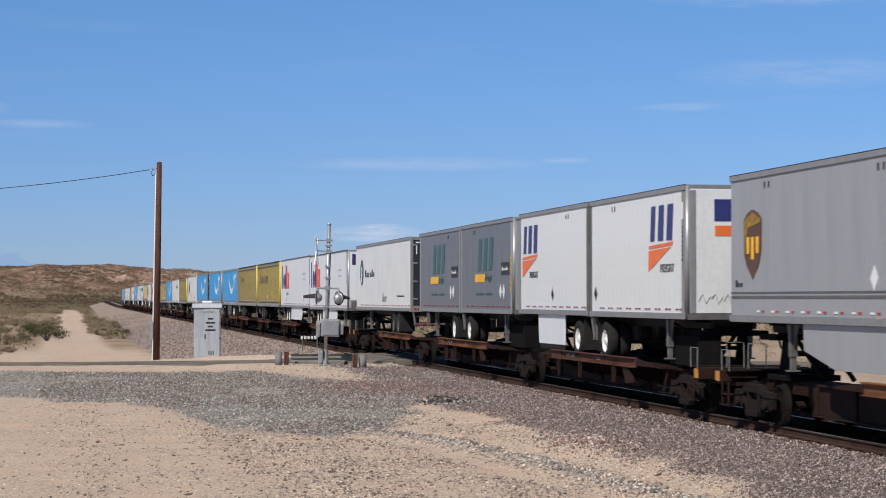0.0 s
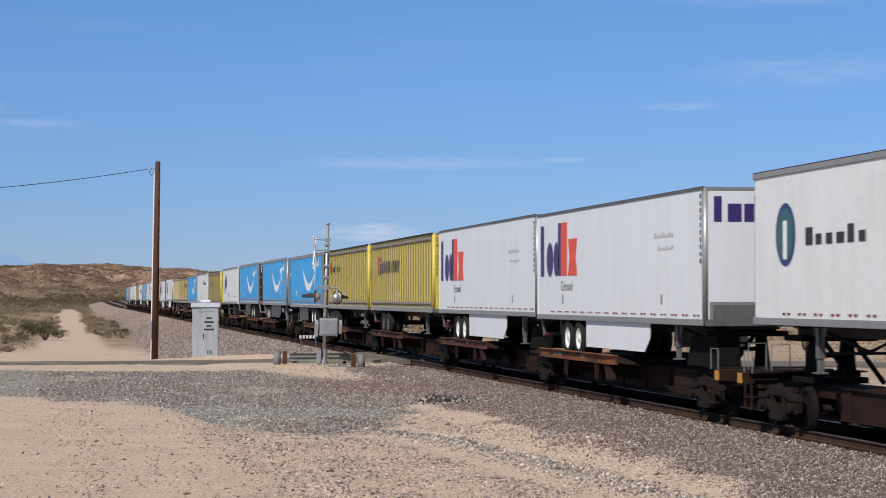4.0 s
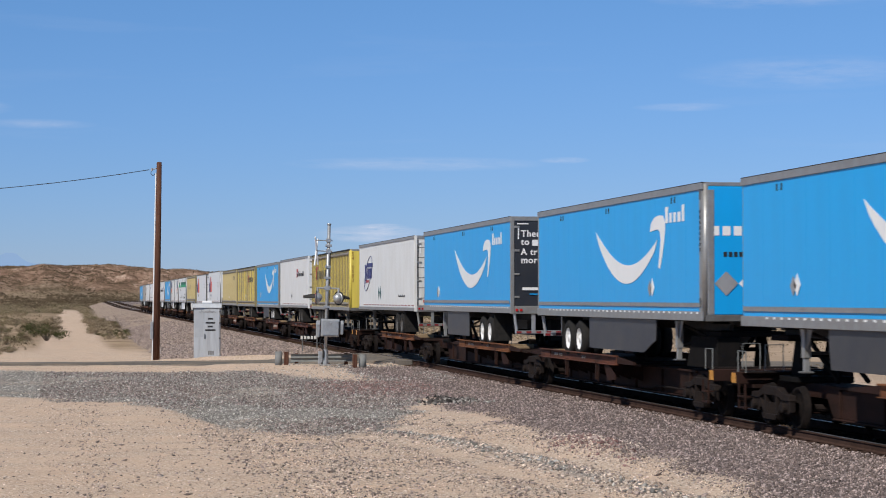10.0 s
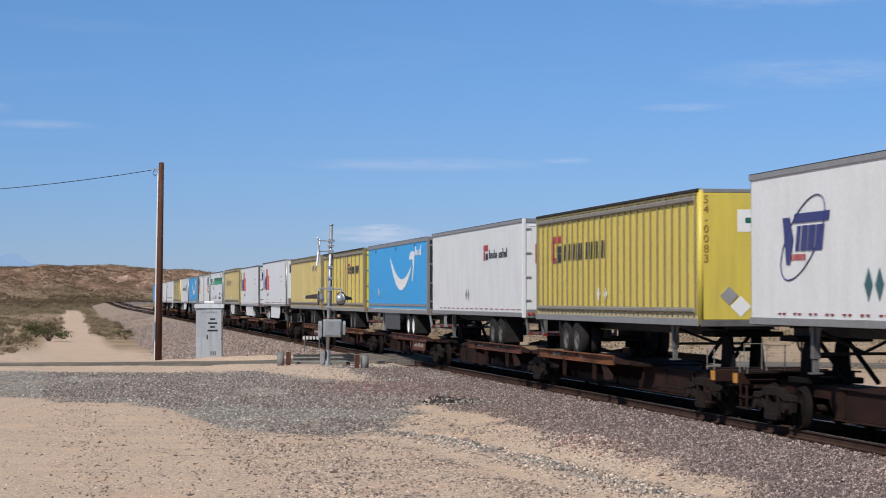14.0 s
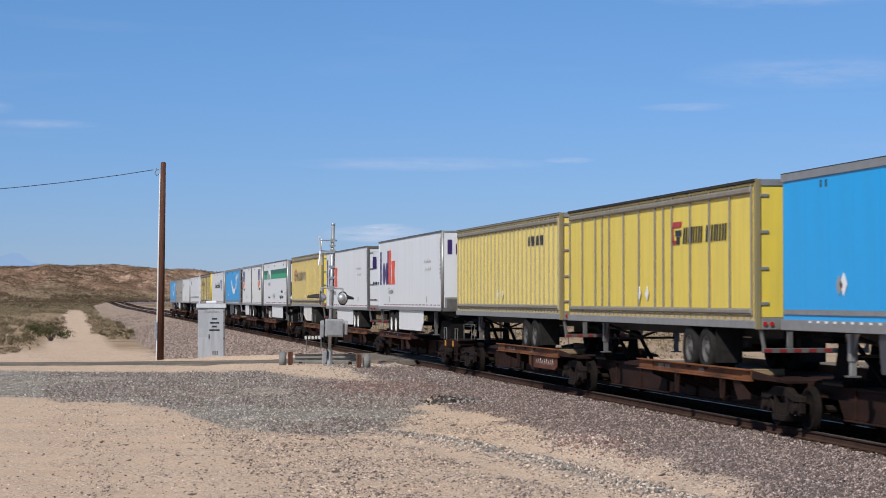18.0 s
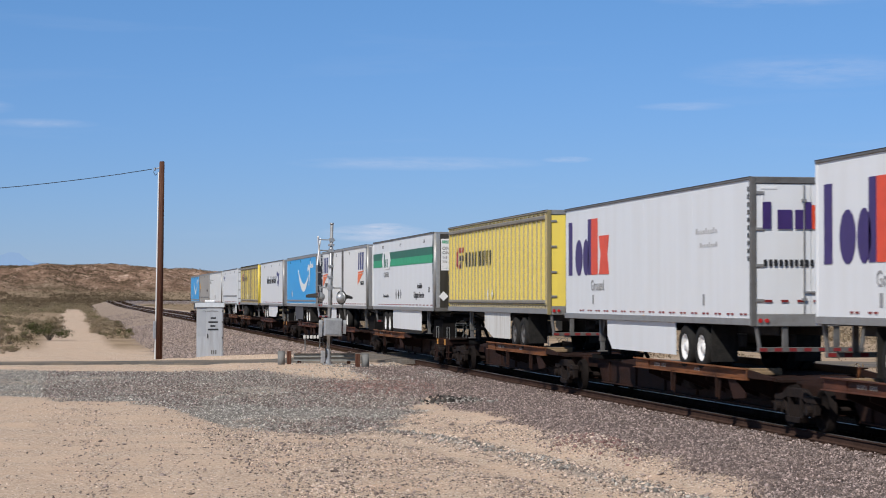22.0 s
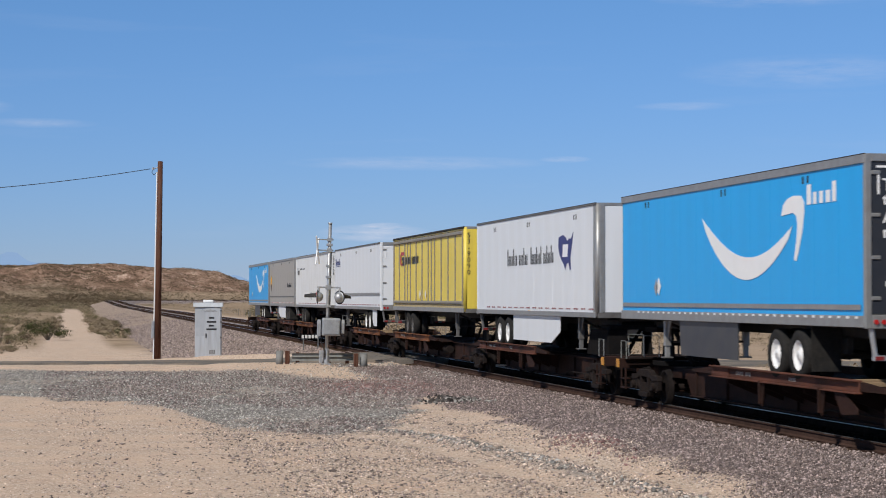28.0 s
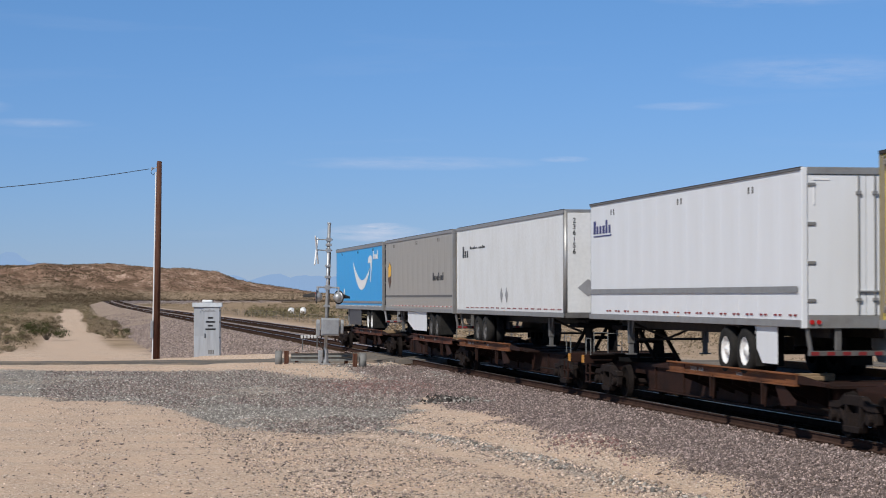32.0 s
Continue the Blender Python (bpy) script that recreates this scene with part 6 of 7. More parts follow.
# ---- spine cars ----
def truck(car, y, name="truck"):
    """A two-axle railway truck: bolster, cast side frames with springs, wheels on axles."""
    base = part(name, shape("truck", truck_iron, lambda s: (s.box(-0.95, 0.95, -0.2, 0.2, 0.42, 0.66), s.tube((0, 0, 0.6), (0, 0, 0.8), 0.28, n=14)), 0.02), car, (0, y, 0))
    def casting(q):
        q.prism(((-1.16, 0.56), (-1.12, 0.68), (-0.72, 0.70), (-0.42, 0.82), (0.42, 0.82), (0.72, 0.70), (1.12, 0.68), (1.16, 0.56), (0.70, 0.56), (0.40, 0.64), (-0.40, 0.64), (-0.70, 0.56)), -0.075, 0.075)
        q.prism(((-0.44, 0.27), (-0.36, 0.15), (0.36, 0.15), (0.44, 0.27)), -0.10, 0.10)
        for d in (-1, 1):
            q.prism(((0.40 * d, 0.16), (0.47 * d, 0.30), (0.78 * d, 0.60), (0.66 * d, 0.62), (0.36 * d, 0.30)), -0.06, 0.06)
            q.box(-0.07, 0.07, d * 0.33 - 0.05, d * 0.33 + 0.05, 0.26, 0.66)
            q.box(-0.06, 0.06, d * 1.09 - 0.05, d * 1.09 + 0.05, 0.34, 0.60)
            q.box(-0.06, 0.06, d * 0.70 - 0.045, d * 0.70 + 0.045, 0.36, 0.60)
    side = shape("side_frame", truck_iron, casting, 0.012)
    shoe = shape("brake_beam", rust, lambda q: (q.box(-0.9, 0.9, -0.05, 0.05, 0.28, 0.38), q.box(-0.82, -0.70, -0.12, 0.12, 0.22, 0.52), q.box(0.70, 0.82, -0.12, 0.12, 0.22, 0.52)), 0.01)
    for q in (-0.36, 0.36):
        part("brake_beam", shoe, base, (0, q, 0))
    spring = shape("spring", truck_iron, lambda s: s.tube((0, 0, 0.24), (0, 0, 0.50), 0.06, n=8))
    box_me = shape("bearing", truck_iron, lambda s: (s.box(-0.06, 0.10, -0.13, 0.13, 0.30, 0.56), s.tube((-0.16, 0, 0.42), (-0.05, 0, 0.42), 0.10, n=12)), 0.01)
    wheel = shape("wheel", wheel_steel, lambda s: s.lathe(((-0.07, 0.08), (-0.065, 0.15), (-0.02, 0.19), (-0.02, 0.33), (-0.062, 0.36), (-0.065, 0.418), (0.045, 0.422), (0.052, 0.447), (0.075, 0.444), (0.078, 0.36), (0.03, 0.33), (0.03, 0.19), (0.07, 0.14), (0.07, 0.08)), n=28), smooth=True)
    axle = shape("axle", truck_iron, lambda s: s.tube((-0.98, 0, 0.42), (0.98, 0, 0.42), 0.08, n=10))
    for sx in (-1, 1):
        sf = part("side_frame", side, base, (sx * 1.0, 0, 0))
        for q in (-0.19, 0.0, 0.19):
            part("spring", spring, base, (sx * 1.03, q, 0))
        for q in (-0.89, 0.89):
            b = part("bearing", box_me, base, (sx * 0.99, q, 0))
            w = part("wheel", wheel, base, (sx * 0.7525, q, 0.42))
            if sx > 0:
                b.rotation_euler = (0, 0, math.pi)
                w.rotation_euler = (0, 0, math.pi)
    for q in (-0.89, 0.89):
        part("axle", axle, base, (0, q, 0))
    return base


def hitch(car, y, lean, boxed):
    """The folding stand that holds a trailer's kingpin."""
    way = math.pi if lean < 0 else 0.0
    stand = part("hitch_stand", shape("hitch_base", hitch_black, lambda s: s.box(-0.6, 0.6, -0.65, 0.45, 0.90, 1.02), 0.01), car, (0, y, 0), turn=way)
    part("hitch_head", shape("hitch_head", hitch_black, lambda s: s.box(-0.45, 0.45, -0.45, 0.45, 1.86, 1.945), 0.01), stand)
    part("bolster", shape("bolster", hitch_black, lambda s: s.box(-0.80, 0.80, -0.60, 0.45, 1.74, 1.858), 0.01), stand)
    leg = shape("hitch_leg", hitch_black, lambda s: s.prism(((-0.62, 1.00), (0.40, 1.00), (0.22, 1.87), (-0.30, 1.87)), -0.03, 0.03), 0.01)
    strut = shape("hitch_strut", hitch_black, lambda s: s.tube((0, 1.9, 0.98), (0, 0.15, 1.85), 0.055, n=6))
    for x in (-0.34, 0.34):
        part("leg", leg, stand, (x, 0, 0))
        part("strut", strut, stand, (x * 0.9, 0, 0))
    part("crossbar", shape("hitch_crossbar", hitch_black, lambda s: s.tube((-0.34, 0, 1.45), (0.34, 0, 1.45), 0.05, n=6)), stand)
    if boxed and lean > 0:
        # filler plates added so the space under the nose stays dark
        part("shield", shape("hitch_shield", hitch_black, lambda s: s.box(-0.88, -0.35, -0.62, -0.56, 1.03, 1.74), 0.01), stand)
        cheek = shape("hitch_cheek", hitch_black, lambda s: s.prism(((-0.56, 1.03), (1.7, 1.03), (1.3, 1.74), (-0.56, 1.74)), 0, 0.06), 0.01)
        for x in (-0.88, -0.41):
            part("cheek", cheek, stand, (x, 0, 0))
    return stand


def platform(car, y0, y1, colour, plated=False):
    """Deck for the trailer's wheels, with raised side beams on gussets."""
    n = round(y1 - y0, 3)
    for y, s in ((y0 - 0.25, -1), (y1 + 0.25, 1)):
        part("deck_end", shape(("deck_end", s), rust, lambda q: (q.prism(((0, 0.94), (0, 1.10), (1.5 * s, 1.0), (1.5 * s, 0.94)), -1.28, -1.20), q.prism(((0, 0.94), (0, 1.10), (1.5 * s, 1.0), (1.5 * s, 0.94)), 1.20, 1.28), q.prism(((0, 0.90), (0, 0.97), (0.9 * s, 0.93), (0.9 * s, 0.88)), -0.9, 0.9))), car, (0, y, 0))
    block("wheel_deck", rust, car, -1.22, 1.22, y0, y1, 0.90, DECK)
    for sx in (-1, 1):
        a, b = sorted((sx * 1.25, sx * 1.275))
        c, d = sorted((sx * 1.24, sx * 1.37))
        channel = shape(("side_beam", sx, n), colour, lambda s: (s.box(a, b, -0.25, n + 0.25, 0.90, 1.12), s.box(c, d, -0.25, n + 0.25, 1.105, 1.135), s.box(c, d, -0.25, n + 0.25, 0.885, 0.91), s.prism(((-0.25, 0.90), (0.35, 0.90), (0.35, 1.12), (-0.25, 1.12)), sx * 1.277, sx * 1.30), s.prism(((n - 0.9, 0.90), (n + 0.25, 0.90), (n + 0.25, 1.12), (n - 0.9, 1.12)), sx * 1.277, sx * 1.30)), 0.006)
        part("side_beam", channel, car, (0, y0, 0), "rusty red-brown channel beam")
        gusset = shape(("gusset", sx), rust, lambda s: s.add([(0.42 * sx, -0.02, 0.45), (1.24 * sx, -0.02, 0.78), (1.24 * sx, -0.02, 0.895), (0.42 * sx, -0.02, 0.895), (0.42 * sx, 0.02, 0.45), (1.24 * sx, 0.02, 0.78), (1.24 * sx, 0.02, 0.895), (0.42 * sx, 0.02, 0.895)], [(0, 1, 2, 3), (7, 6, 5, 4), (0, 4, 5, 1), (1, 5, 6, 2), (2, 6, 7, 3), (3, 7, 4, 0)]))
        k = y0 + 0.4
        while k < y1:
            part("gusset", gusset, car, (0, k, 0))
            k += 1.15
        if sx < 0:
            bracket = shape("stiffener", rust, lambda s: (s.prism(((-0.20, 0.90), (0.20, 0.90), (0.07, 0.44), (-0.05, 0.40)), 0.06, 0.085), s.prism(((-0.03, 0.92), (0.03, 0.92), (0.03, 0.46), (-0.03, 0.46)), 0.0, 0.1)), 0.004)
            for q in (0.36, 0.62) if plated else (0.2, 0.62):
                part("stiffener", bracket, car, (-1.375, y0 + q * n, 0))
            if not plated:
                hanger = shape("sill_plate", rust, lambda s: s.prism(((1.0, 0.915), (0.55, 0.915), (-0.2, 0.62), (-0.2, 0.52), (0.6, 0.47)), -1.31, -1.285), 0.005)
                part("sill_plate", hanger, car, (0, y0, 0))
            mark = shape("marking_bar", faded_ink, lambda s: [s.box(-0.004, 0.0, -0.12 * k, -0.12 * k + 0.06, 0.01, 0.09) for k in range(8) if k != 4])
            tagged(part("marking_bar", mark, car, (-1.279, y0 + 0.82 * n, 0.965)), kind="stuff")
            mark2 = shape("small_marking_bar", faded_ink, lambda s: [s.box(-0.004, 0.0, -0.1 * k, -0.1 * k + 0.05, 0.01, 0.08) for k in range(4)])
            tagged(part("marking_bar", mark2, car, (-1.279, y0 + 0.42 * n, 0.965)), kind="stuff")
            if not plated:
                continue
            plate = part("side_plate", shape("side_plate", rust_red, lambda s: s.prism(((-0.2, 0.93), (3.5, 0.93), (3.5, 0.60), (3.1, 0.52), (0.1, 0.52), (-0.2, 0.62)), -1.318, -1.29), 0.006), car, (0, y0, 0), "rusty plate below the side beam with faded scrawl")
            scrawl = shape("scrawl", faded_ink, lambda s: [s.pipe([(-1.322, 0.25 + 0.26 * k, 0.66), (-1.322, 0.33 + 0.26 * k, 0.82 - 0.03 * (k % 3)), (-1.322, 0.40 + 0.26 * k, 0.64 + 0.05 * (k % 2))], 0.010, 4) for k in range(9)])
            tagged(part("scrawl", scrawl, plate), kind="stuff")


def spine_car(units, first_end, last_end, number):
    """An articulated car. units: (place of near end, of far end, wheel decks, hitches) along the train."""
    origin = first_end
    car = tagged(new("spine_car"), "rust-brown articulated spine car carrying box trailers", "railway car", "spine cars")
    TRAINSET.append((car, origin, 0.0))
    joints = [first_end + 1.75] + [(a[1] + b[0]) / 2 for a, b in zip(units, units[1:])] + [last_end - 1.75]
    for k, y in enumerate(joints):
        truck(car, y - origin)
    for k, (a, b, decks, hitches, boxed) in enumerate(units):
        y0, y1 = joints[k] - origin, joints[k + 1] - origin
        n = round(y1 - y0, 3)
        def build(s):
            s.prism(((0.15, 0.62), (1.45, 0.62), (1.75, 0.27), (n - 1.75, 0.27), (n - 1.45, 0.62), (n - 0.15, 0.62), (n - 0.15, 0.895), (0.15, 0.895)), -0.40, 0.40)
            s.box(-0.48, 0.48, 2.2, n - 2.2, 0.845, 0.90)
            s.box(-0.48, 0.48, 1.9, n - 1.9, 0.235, 0.275)
            for q in (0.16, 0.30, 0.44, 0.58, 0.72, 0.86):
                s.box(-0.455, 0.455, q * n - 0.02, q * n + 0.02, 0.28, 0.84)
        part("spine", shape(("spine", n), rust, build, 0.012), car, (0, y0, 0))
        for p0, p1 in decks:
            platform(car, p0 - origin, p1 - origin, (rust_orange, rust_red, rust_red, rust_orange)[(number * 2 + k) % 4], number == 4 and k in (2, 4))
        for y, lean in hitches:
            hitch(car, y - origin, lean, boxed)
        if len(hitches) == 1:
            y = (a if hitches[0][1] < 0 else b) - hitches[0][1] * 1.0 - origin
            part("timber_block", shape("timber_block", timber, lambda s: (s.box(-1.15, -0.35, -0.12, 0.12, DECK + 0.002, DECK + 0.14), s.box(-1.05, -0.5, -0.24, -0.13, DECK + 0.002, DECK + 0.09)), 0.012), car, (0, y, 0), "tan timber block lying on the deck")
        if k == 1:
            tank = shape("air_reservoir", truck_iron, lambda s: (s.tube((0, -0.45, 0), (0, 0.45, 0), 0.15, n=14), s.box(-0.03, 0.18, -0.03, 0.03, 0.05, 0.3)), smooth=True)
            part("air_reservoir", tank, car, (-0.60, y0 + n * 0.42, 0.60))
        pipe = shape("brake_pipe", truck_iron, lambda s: (s.tube((0, 2.0, 0), (0, 5.2, 0), 0.025, n=6), s.tube((0, 5.2, 0), (0.1, 6.2, -0.12), 0.02, n=6)))
        part("brake_pipe", pipe, car, (-0.55, y0, 0.42))
    for y, s in ((first_end - origin, 1), (last_end - origin, -1)):
        # end sill, coupler, grab irons, ladder step
        part("end_sill", shape(("end_sill", s), rust, lambda q: (q.box(-1.30, 1.30, 0.0 if s > 0 else -0.3, 0.3 if s > 0 else 0.0, 0.80, 1.06), q.box(-0.4, 0.4, 0 if s > 0 else -2.0, 2.0 if s > 0 else 0, 0.64, 0.90)), 0.015), car, (0, y, 0), "rusty end sill with worn yellow corner")
        part("corner_mark", shape(("corner_mark", s), sill_amber, lambda q: q.box(-0.004, 0.0, 0.0 if s > 0 else -0.29, 0.29 if s > 0 else 0.0, 0.83, 1.04)), car, (-1.303, y, 0))
        part("coupler", shape(("coupler", s), truck_iron, lambda q: (q.box(-0.12, 0.12, -0.62 if s > 0 else 0, 0.0 if s > 0 else 0.62, 0.66, 0.86), q.box(-0.2, 0.2, -0.68 if s > 0 else 0.42, -0.42 if s > 0 else 0.68, 0.62, 0.92)), 0.02), car, (0, y, 0))
        part("grab_iron", shape(("side_grab", s), dusty_steel, lambda q: q.pipe([(-1.24, 0.25 * s, 1.05), (-1.24, 0.25 * s, 1.50), (-1.24, 0.75 * s, 1.50), (-1.24, 0.75 * s, 1.05)], 0.013)), car, (0, y, 0))
        part("grab_iron", shape(("end_grab", s), dusty_steel, lambda q: q.pipe([(-0.6, 0.12 * s, 1.05), (-0.6, 0.12 * s, 1.62), (-0.2, 0.12 * s, 1.62), (-0.2, 0.12 * s, 1.05)], 0.013)), car, (0, y, 0))
        def steps(q):
            for a in (0.42, 0.82):
                q.box(-1.30, -1.26, a * s - 0.015, a * s + 0.015, 0.30, 0.82)
            for z in (0.32, 0.55):
                q.box(-1.32, -1.16, min(0.42 * s, 0.82 * s), max(0.42 * s, 0.82 * s), z, z + 0.03)
        part("step", shape(("step", s), rust, steps), car, (0, y, 0))
        tagged(part("walkway", shape(("walkway", s), truck_iron, lambda q: [q.box(-1.2, 1.2, min(0.32 * s, 0.9 * s) + 0.1 * k, min(0.32 * s, 0.9 * s) + 0.1 * k + 0.06, 1.06, 1.09) for k in range(6)]), car, (0, y, 0)), kind="stuff")
    wheel = shape("hand_brake", truck_iron, lambda q: (q.lathe(((-0.02, 0.25), (-0.02, 0.29), (0.02, 0.29), (0.02, 0.25), (-0.02, 0.25)), n=20, caps=False), q.box(-0.02, 0.02, -0.25, 0.25, -0.02, 0.02), q.box(-0.02, 0.02, -0.02, 0.02, -0.7, 0.25)))
    part("hand_brake", wheel, car, (0.95, 0.75, 1.72))
    return car


def load(near, far, doors_near, boxed=True):
    """Where a long trailer's wheel deck and hitch go."""
    mid = (near + far) / 2
    rear, nose = (mid - 8.1, mid + 8.1) if doors_near else (mid + 8.1, mid - 8.1)
    d = 1 if doors_near else -1
    a, b = rear + d * 0.6, rear + d * 8.6
    return (near, far, [(min(a, b), max(a, b))], [(nose - d * 0.95, -d)], boxed)


def pair(near, far):
    """Two short trailers, rear to rear, on one deck."""
    mid = (near + far) / 2
    return (near, far, [(mid - 4.2, mid + 4.2)], [(near + 0.95, 1), (far - 0.95, -1)], True)


CARS = [
    [load(-208.0, -191.57, True)],
    [pair(-188.44, -171.05), pair(-170.05, -152.51), load(-150.34, -134.07, True)],
    [load(-130.78, -114.46, False), load(-114.15, -98.15, False), load(-96.71, -80.28, False, False), load(-79.20, -63.10, False, False), load(-61.69, -45.57, True)],
    [load(-42.85, -26.75, False), load(-22.80, -6.70, True), load(-4.35, 11.75, True)],
    [load(15.35, 31.50, False, False), load(33.55, 49.62, True), load(50.90, 66.99, True), load(68.70, 84.70, True, False), load(85.85, 101.90, True, False)],
    [load(105.16, 121.48, False), load(125.10, 141.40, True), load(143.50, 159.74, True, False)],
    [load(162.78, 179.19, False), pair(181.20, 199.06), load(202.05, 218.05, True)],
    [load(220.66, 237.10, False), load(239.34, 255.69, False, False), load(259.34, 275.73, True, False)],
    [load(278.71, 294.77, False, False), load(295.64, 312.0, True), load(312.85, 329.05, True)],
]
gaps = [-209.6] + [(a[-1][1] + b[0][0]) / 2 for a, b in zip(CARS, CARS[1:])] + [330.9]
for k, units in enumerate(CARS):
    spine_car(units, gaps[k] + 0.62, gaps[k + 1] - 0.62, k)


# ---- beside the track: crossing signal, cabinet, pole ----
def crossing_signal(x, y):
    z = ground_z(x, y)
    sig = tagged(new("crossing_signal"), "galvanised crossing signal mast with two hooded lamps", "signal")
    sig.location = (x, y, z)
    sig.rotation_euler = (0, radians(1.67), 0)
    part("mast", shape("mast", galvanised, lambda s: (s.tube((0, 0, 0.3), (0, 0, 5.80), 0.068, n=14), s.tube((0, 0, 5.80), (0, 0, 5.87), 0.085, n=14)), smooth=True), sig)
    base = part("base", shape("base", galvanised, lambda s: (s.box(-0.2, 0.2, -0.2, 0.2, 0.0, 0.06), s.tube((0, 0, 0.06), (0, 0, 0.66), 0.15, 0.095, n=14)), 0.012), sig)
    part("junction_box", shape("base_box", galvanised, lambda s: s.box(-0.30, -0.12, -0.16, 0.04, 0.06, 0.58), 0.02), base)
    for bx, by in ((-0.15, -0.15), (0.15, -0.15), (-0.15, 0.15), (0.15, 0.15)):
        part("bolt", shape("bolt", rail_rust, lambda s: s.tube((0, 0, 0.06), (0, 0, 0.13), 0.025, n=6)), base, (bx, by, 0))
    jb = part("gate_box", shape("gate_box", galvanised, lambda s: s.prism(((-0.42, 1.20), (-0.08, 1.20), (-0.08, 1.93), (-0.38, 1.93), (-0.42, 1.88)), -0.24, 0.50), 0.03), sig, label="grey gate mechanism box")
    part("cover", shape("cover", galvanised, lambda s: (s.box(-0.20, 0.46, -0.445, -0.422, 1.26, 1.86), s.box(0.10, 0.17, -0.46, -0.445, 1.68, 1.80)), 0.01), jb)
    part("clamp_band", shape("clamp_band", galvanised, lambda s: (s.box(-0.13, 0.13, -0.09, 0.11, 1.30, 1.40), s.box(-0.13, 0.13, -0.09, 0.11, 1.72, 1.82)), 0.01), jb)
    for x0, x1, z0, z1 in ((-0.44, -0.30, 1.16, 1.80), (0.56, 0.68, 1.30, 1.82)):
        part("counterweight_arm", shape(("counterweight_arm", x0), galvanised, lambda s: (s.prism(((-0.34, z0), (-0.16, z0), (-0.14, z1), (-0.30, z1 + 0.06), (-0.36, z1 - 0.1)), x0, x1), s.tube((x0, -0.25, 1.55), (x1, -0.25, 1.55), 0.11, n=12)), 0.015), sig)
    part("crossarm", shape("crossarm", galvanised, lambda s: (s.tube((-0.45, 0, 3.19), (0.50, 0, 3.19), 0.034, n=8), s.box(-0.11, 0.11, -0.09, 0.09, 3.10, 3.28), s.tube((-0.40, 0, 3.19), (-0.40, 0, 2.98), 0.042, n=8), s.tube((0.47, 0, 3.19), (0.47, 0, 2.98), 0.042, n=8)), 0.0), sig)

    def bowl(s):
        # the rounded back of a lamp, its flat rim forward
        prof = [(-0.22 * math.cos(radians(9 * k)), 0.20 * math.sin(radians(9 * k)) + 0.004) for k in range(11)]
        s.lathe(prof + [(0.0, 0.235), (0.04, 0.235), (0.05, 0.20)], n=24)

    def hood(s):
        # a long half-round visor that droops a little
        n = 14
        rings = ((0.05, 0.21, 0.0), (0.30, 0.185, -0.01), (0.56, 0.13, -0.02))
        for x, r, drop in rings:
            for k in range(n + 1):
                q = math.pi * (1.12 * k / n - 0.06)
                s.v.append((x, -r * math.cos(q), r * math.sin(q) * 0.78 + drop))
            for k in range(n + 1):
                q = math.pi * (1.12 * k / n - 0.06)
                s.v.append((x, -(r - 0.014) * math.cos(q), (r - 0.014) * math.sin(q) * 0.78 + drop))
        m = 2 * (n + 1)
        for i in range(2):
            for k in range(n):
                a = i * m + k
                s.f += [(a, a + 1, a + m + 1, a + m), (a + n + 1, a + m + n + 1, a + m + n + 2, a + n + 2)]
    lamp_me = shape("lamp_housing", galvanised, bowl, smooth=True)
    hood_me = shape("hood", under_black, hood, smooth=True)
    for cx, turn in ((-0.42, radians(168)), (0.47, radians(38))):
        h = part("lamp_housing", lamp_me, sig, (cx, -0.02, 2.79), turn=turn)
        part("lens", shape("lens", red_lens, lambda s: s.tube((0.051, 0, 0), (0.06, 0, 0), 0.2, n=20)), h, label="dark red lens")
        part("background_disc", shape("background_disc", under_black, lambda s: s.lathe(((0.012, 0.215), (0.012, 0.29), (0.03, 0.29), (0.03, 0.215)), n=24, caps=False)), h)
        part("hood", hood_me, h, label="black lamp hood")
    strut = shape("bracket", galvanised, lambda s: (s.tube((-0.50, 0, 0), (0.16, 0, 0), 0.024, n=6), s.box(-0.10, 0.10, -0.09, 0.09, -0.07, 0.08)))
    band = shape("clamp", galvanised, lambda s: s.box(-0.12, 0.12, -0.10, 0.10, -0.05, 0.05), 0.01)
    for h in (4.72, 5.16):
        part("bracket", strut, sig, (0, 0, h))
    for h in (2.42, 3.62, 4.08, 4.95):
        part("clamp", band, sig, (0, 0, h))
    for k, (low, high) in enumerate((((-0.60, -0.34, 4.10), (-0.42, 0.34, 5.22)), ((-0.38, 0.34, 4.16), (-0.60, -0.34, 5.28)))):
        part("crossbuck_board", shape(("crossbuck_board", k), white_ink, lambda s: s.tube(low, high, 0.035, n=6)), sig, label="white crossbuck board seen edge on")
    cable = Solid()
    cable.pipe([(-0.16, -0.14, 1.22), (-0.27, -0.16, 1.0), (-0.20, -0.18, 0.78), (-0.11, -0.16, 0.62), (-0.10, -0.15, 0.3)], 0.026, 6)
    cable.pipe([(0.075, -0.03, 1.95), (0.085, -0.04, 2.6), (0.08, -0.03, 3.2), (0.085, -0.03, 4.7)], 0.018, 5)
    part("cable", cable.mesh("cable", under_black), sig, label="black cable run")
    return sig


def bollards(x, y):
    z = ground_z(x, y)
    b = tagged(new("guard_post"), "squat grey concrete-filled pipe post", "bollard", "crossing guard posts")
    b.location = (x, y, z)
    part("post", shape("guard_pipe", concrete, lambda s: (s.tube((0, 0, -0.1), (0, 0, 0.53), 0.15, n=18), s.tube((0, 0, 0.53), (0, 0, 0.56), 0.15, 0.12, n=18)), smooth=True), b)
    return b


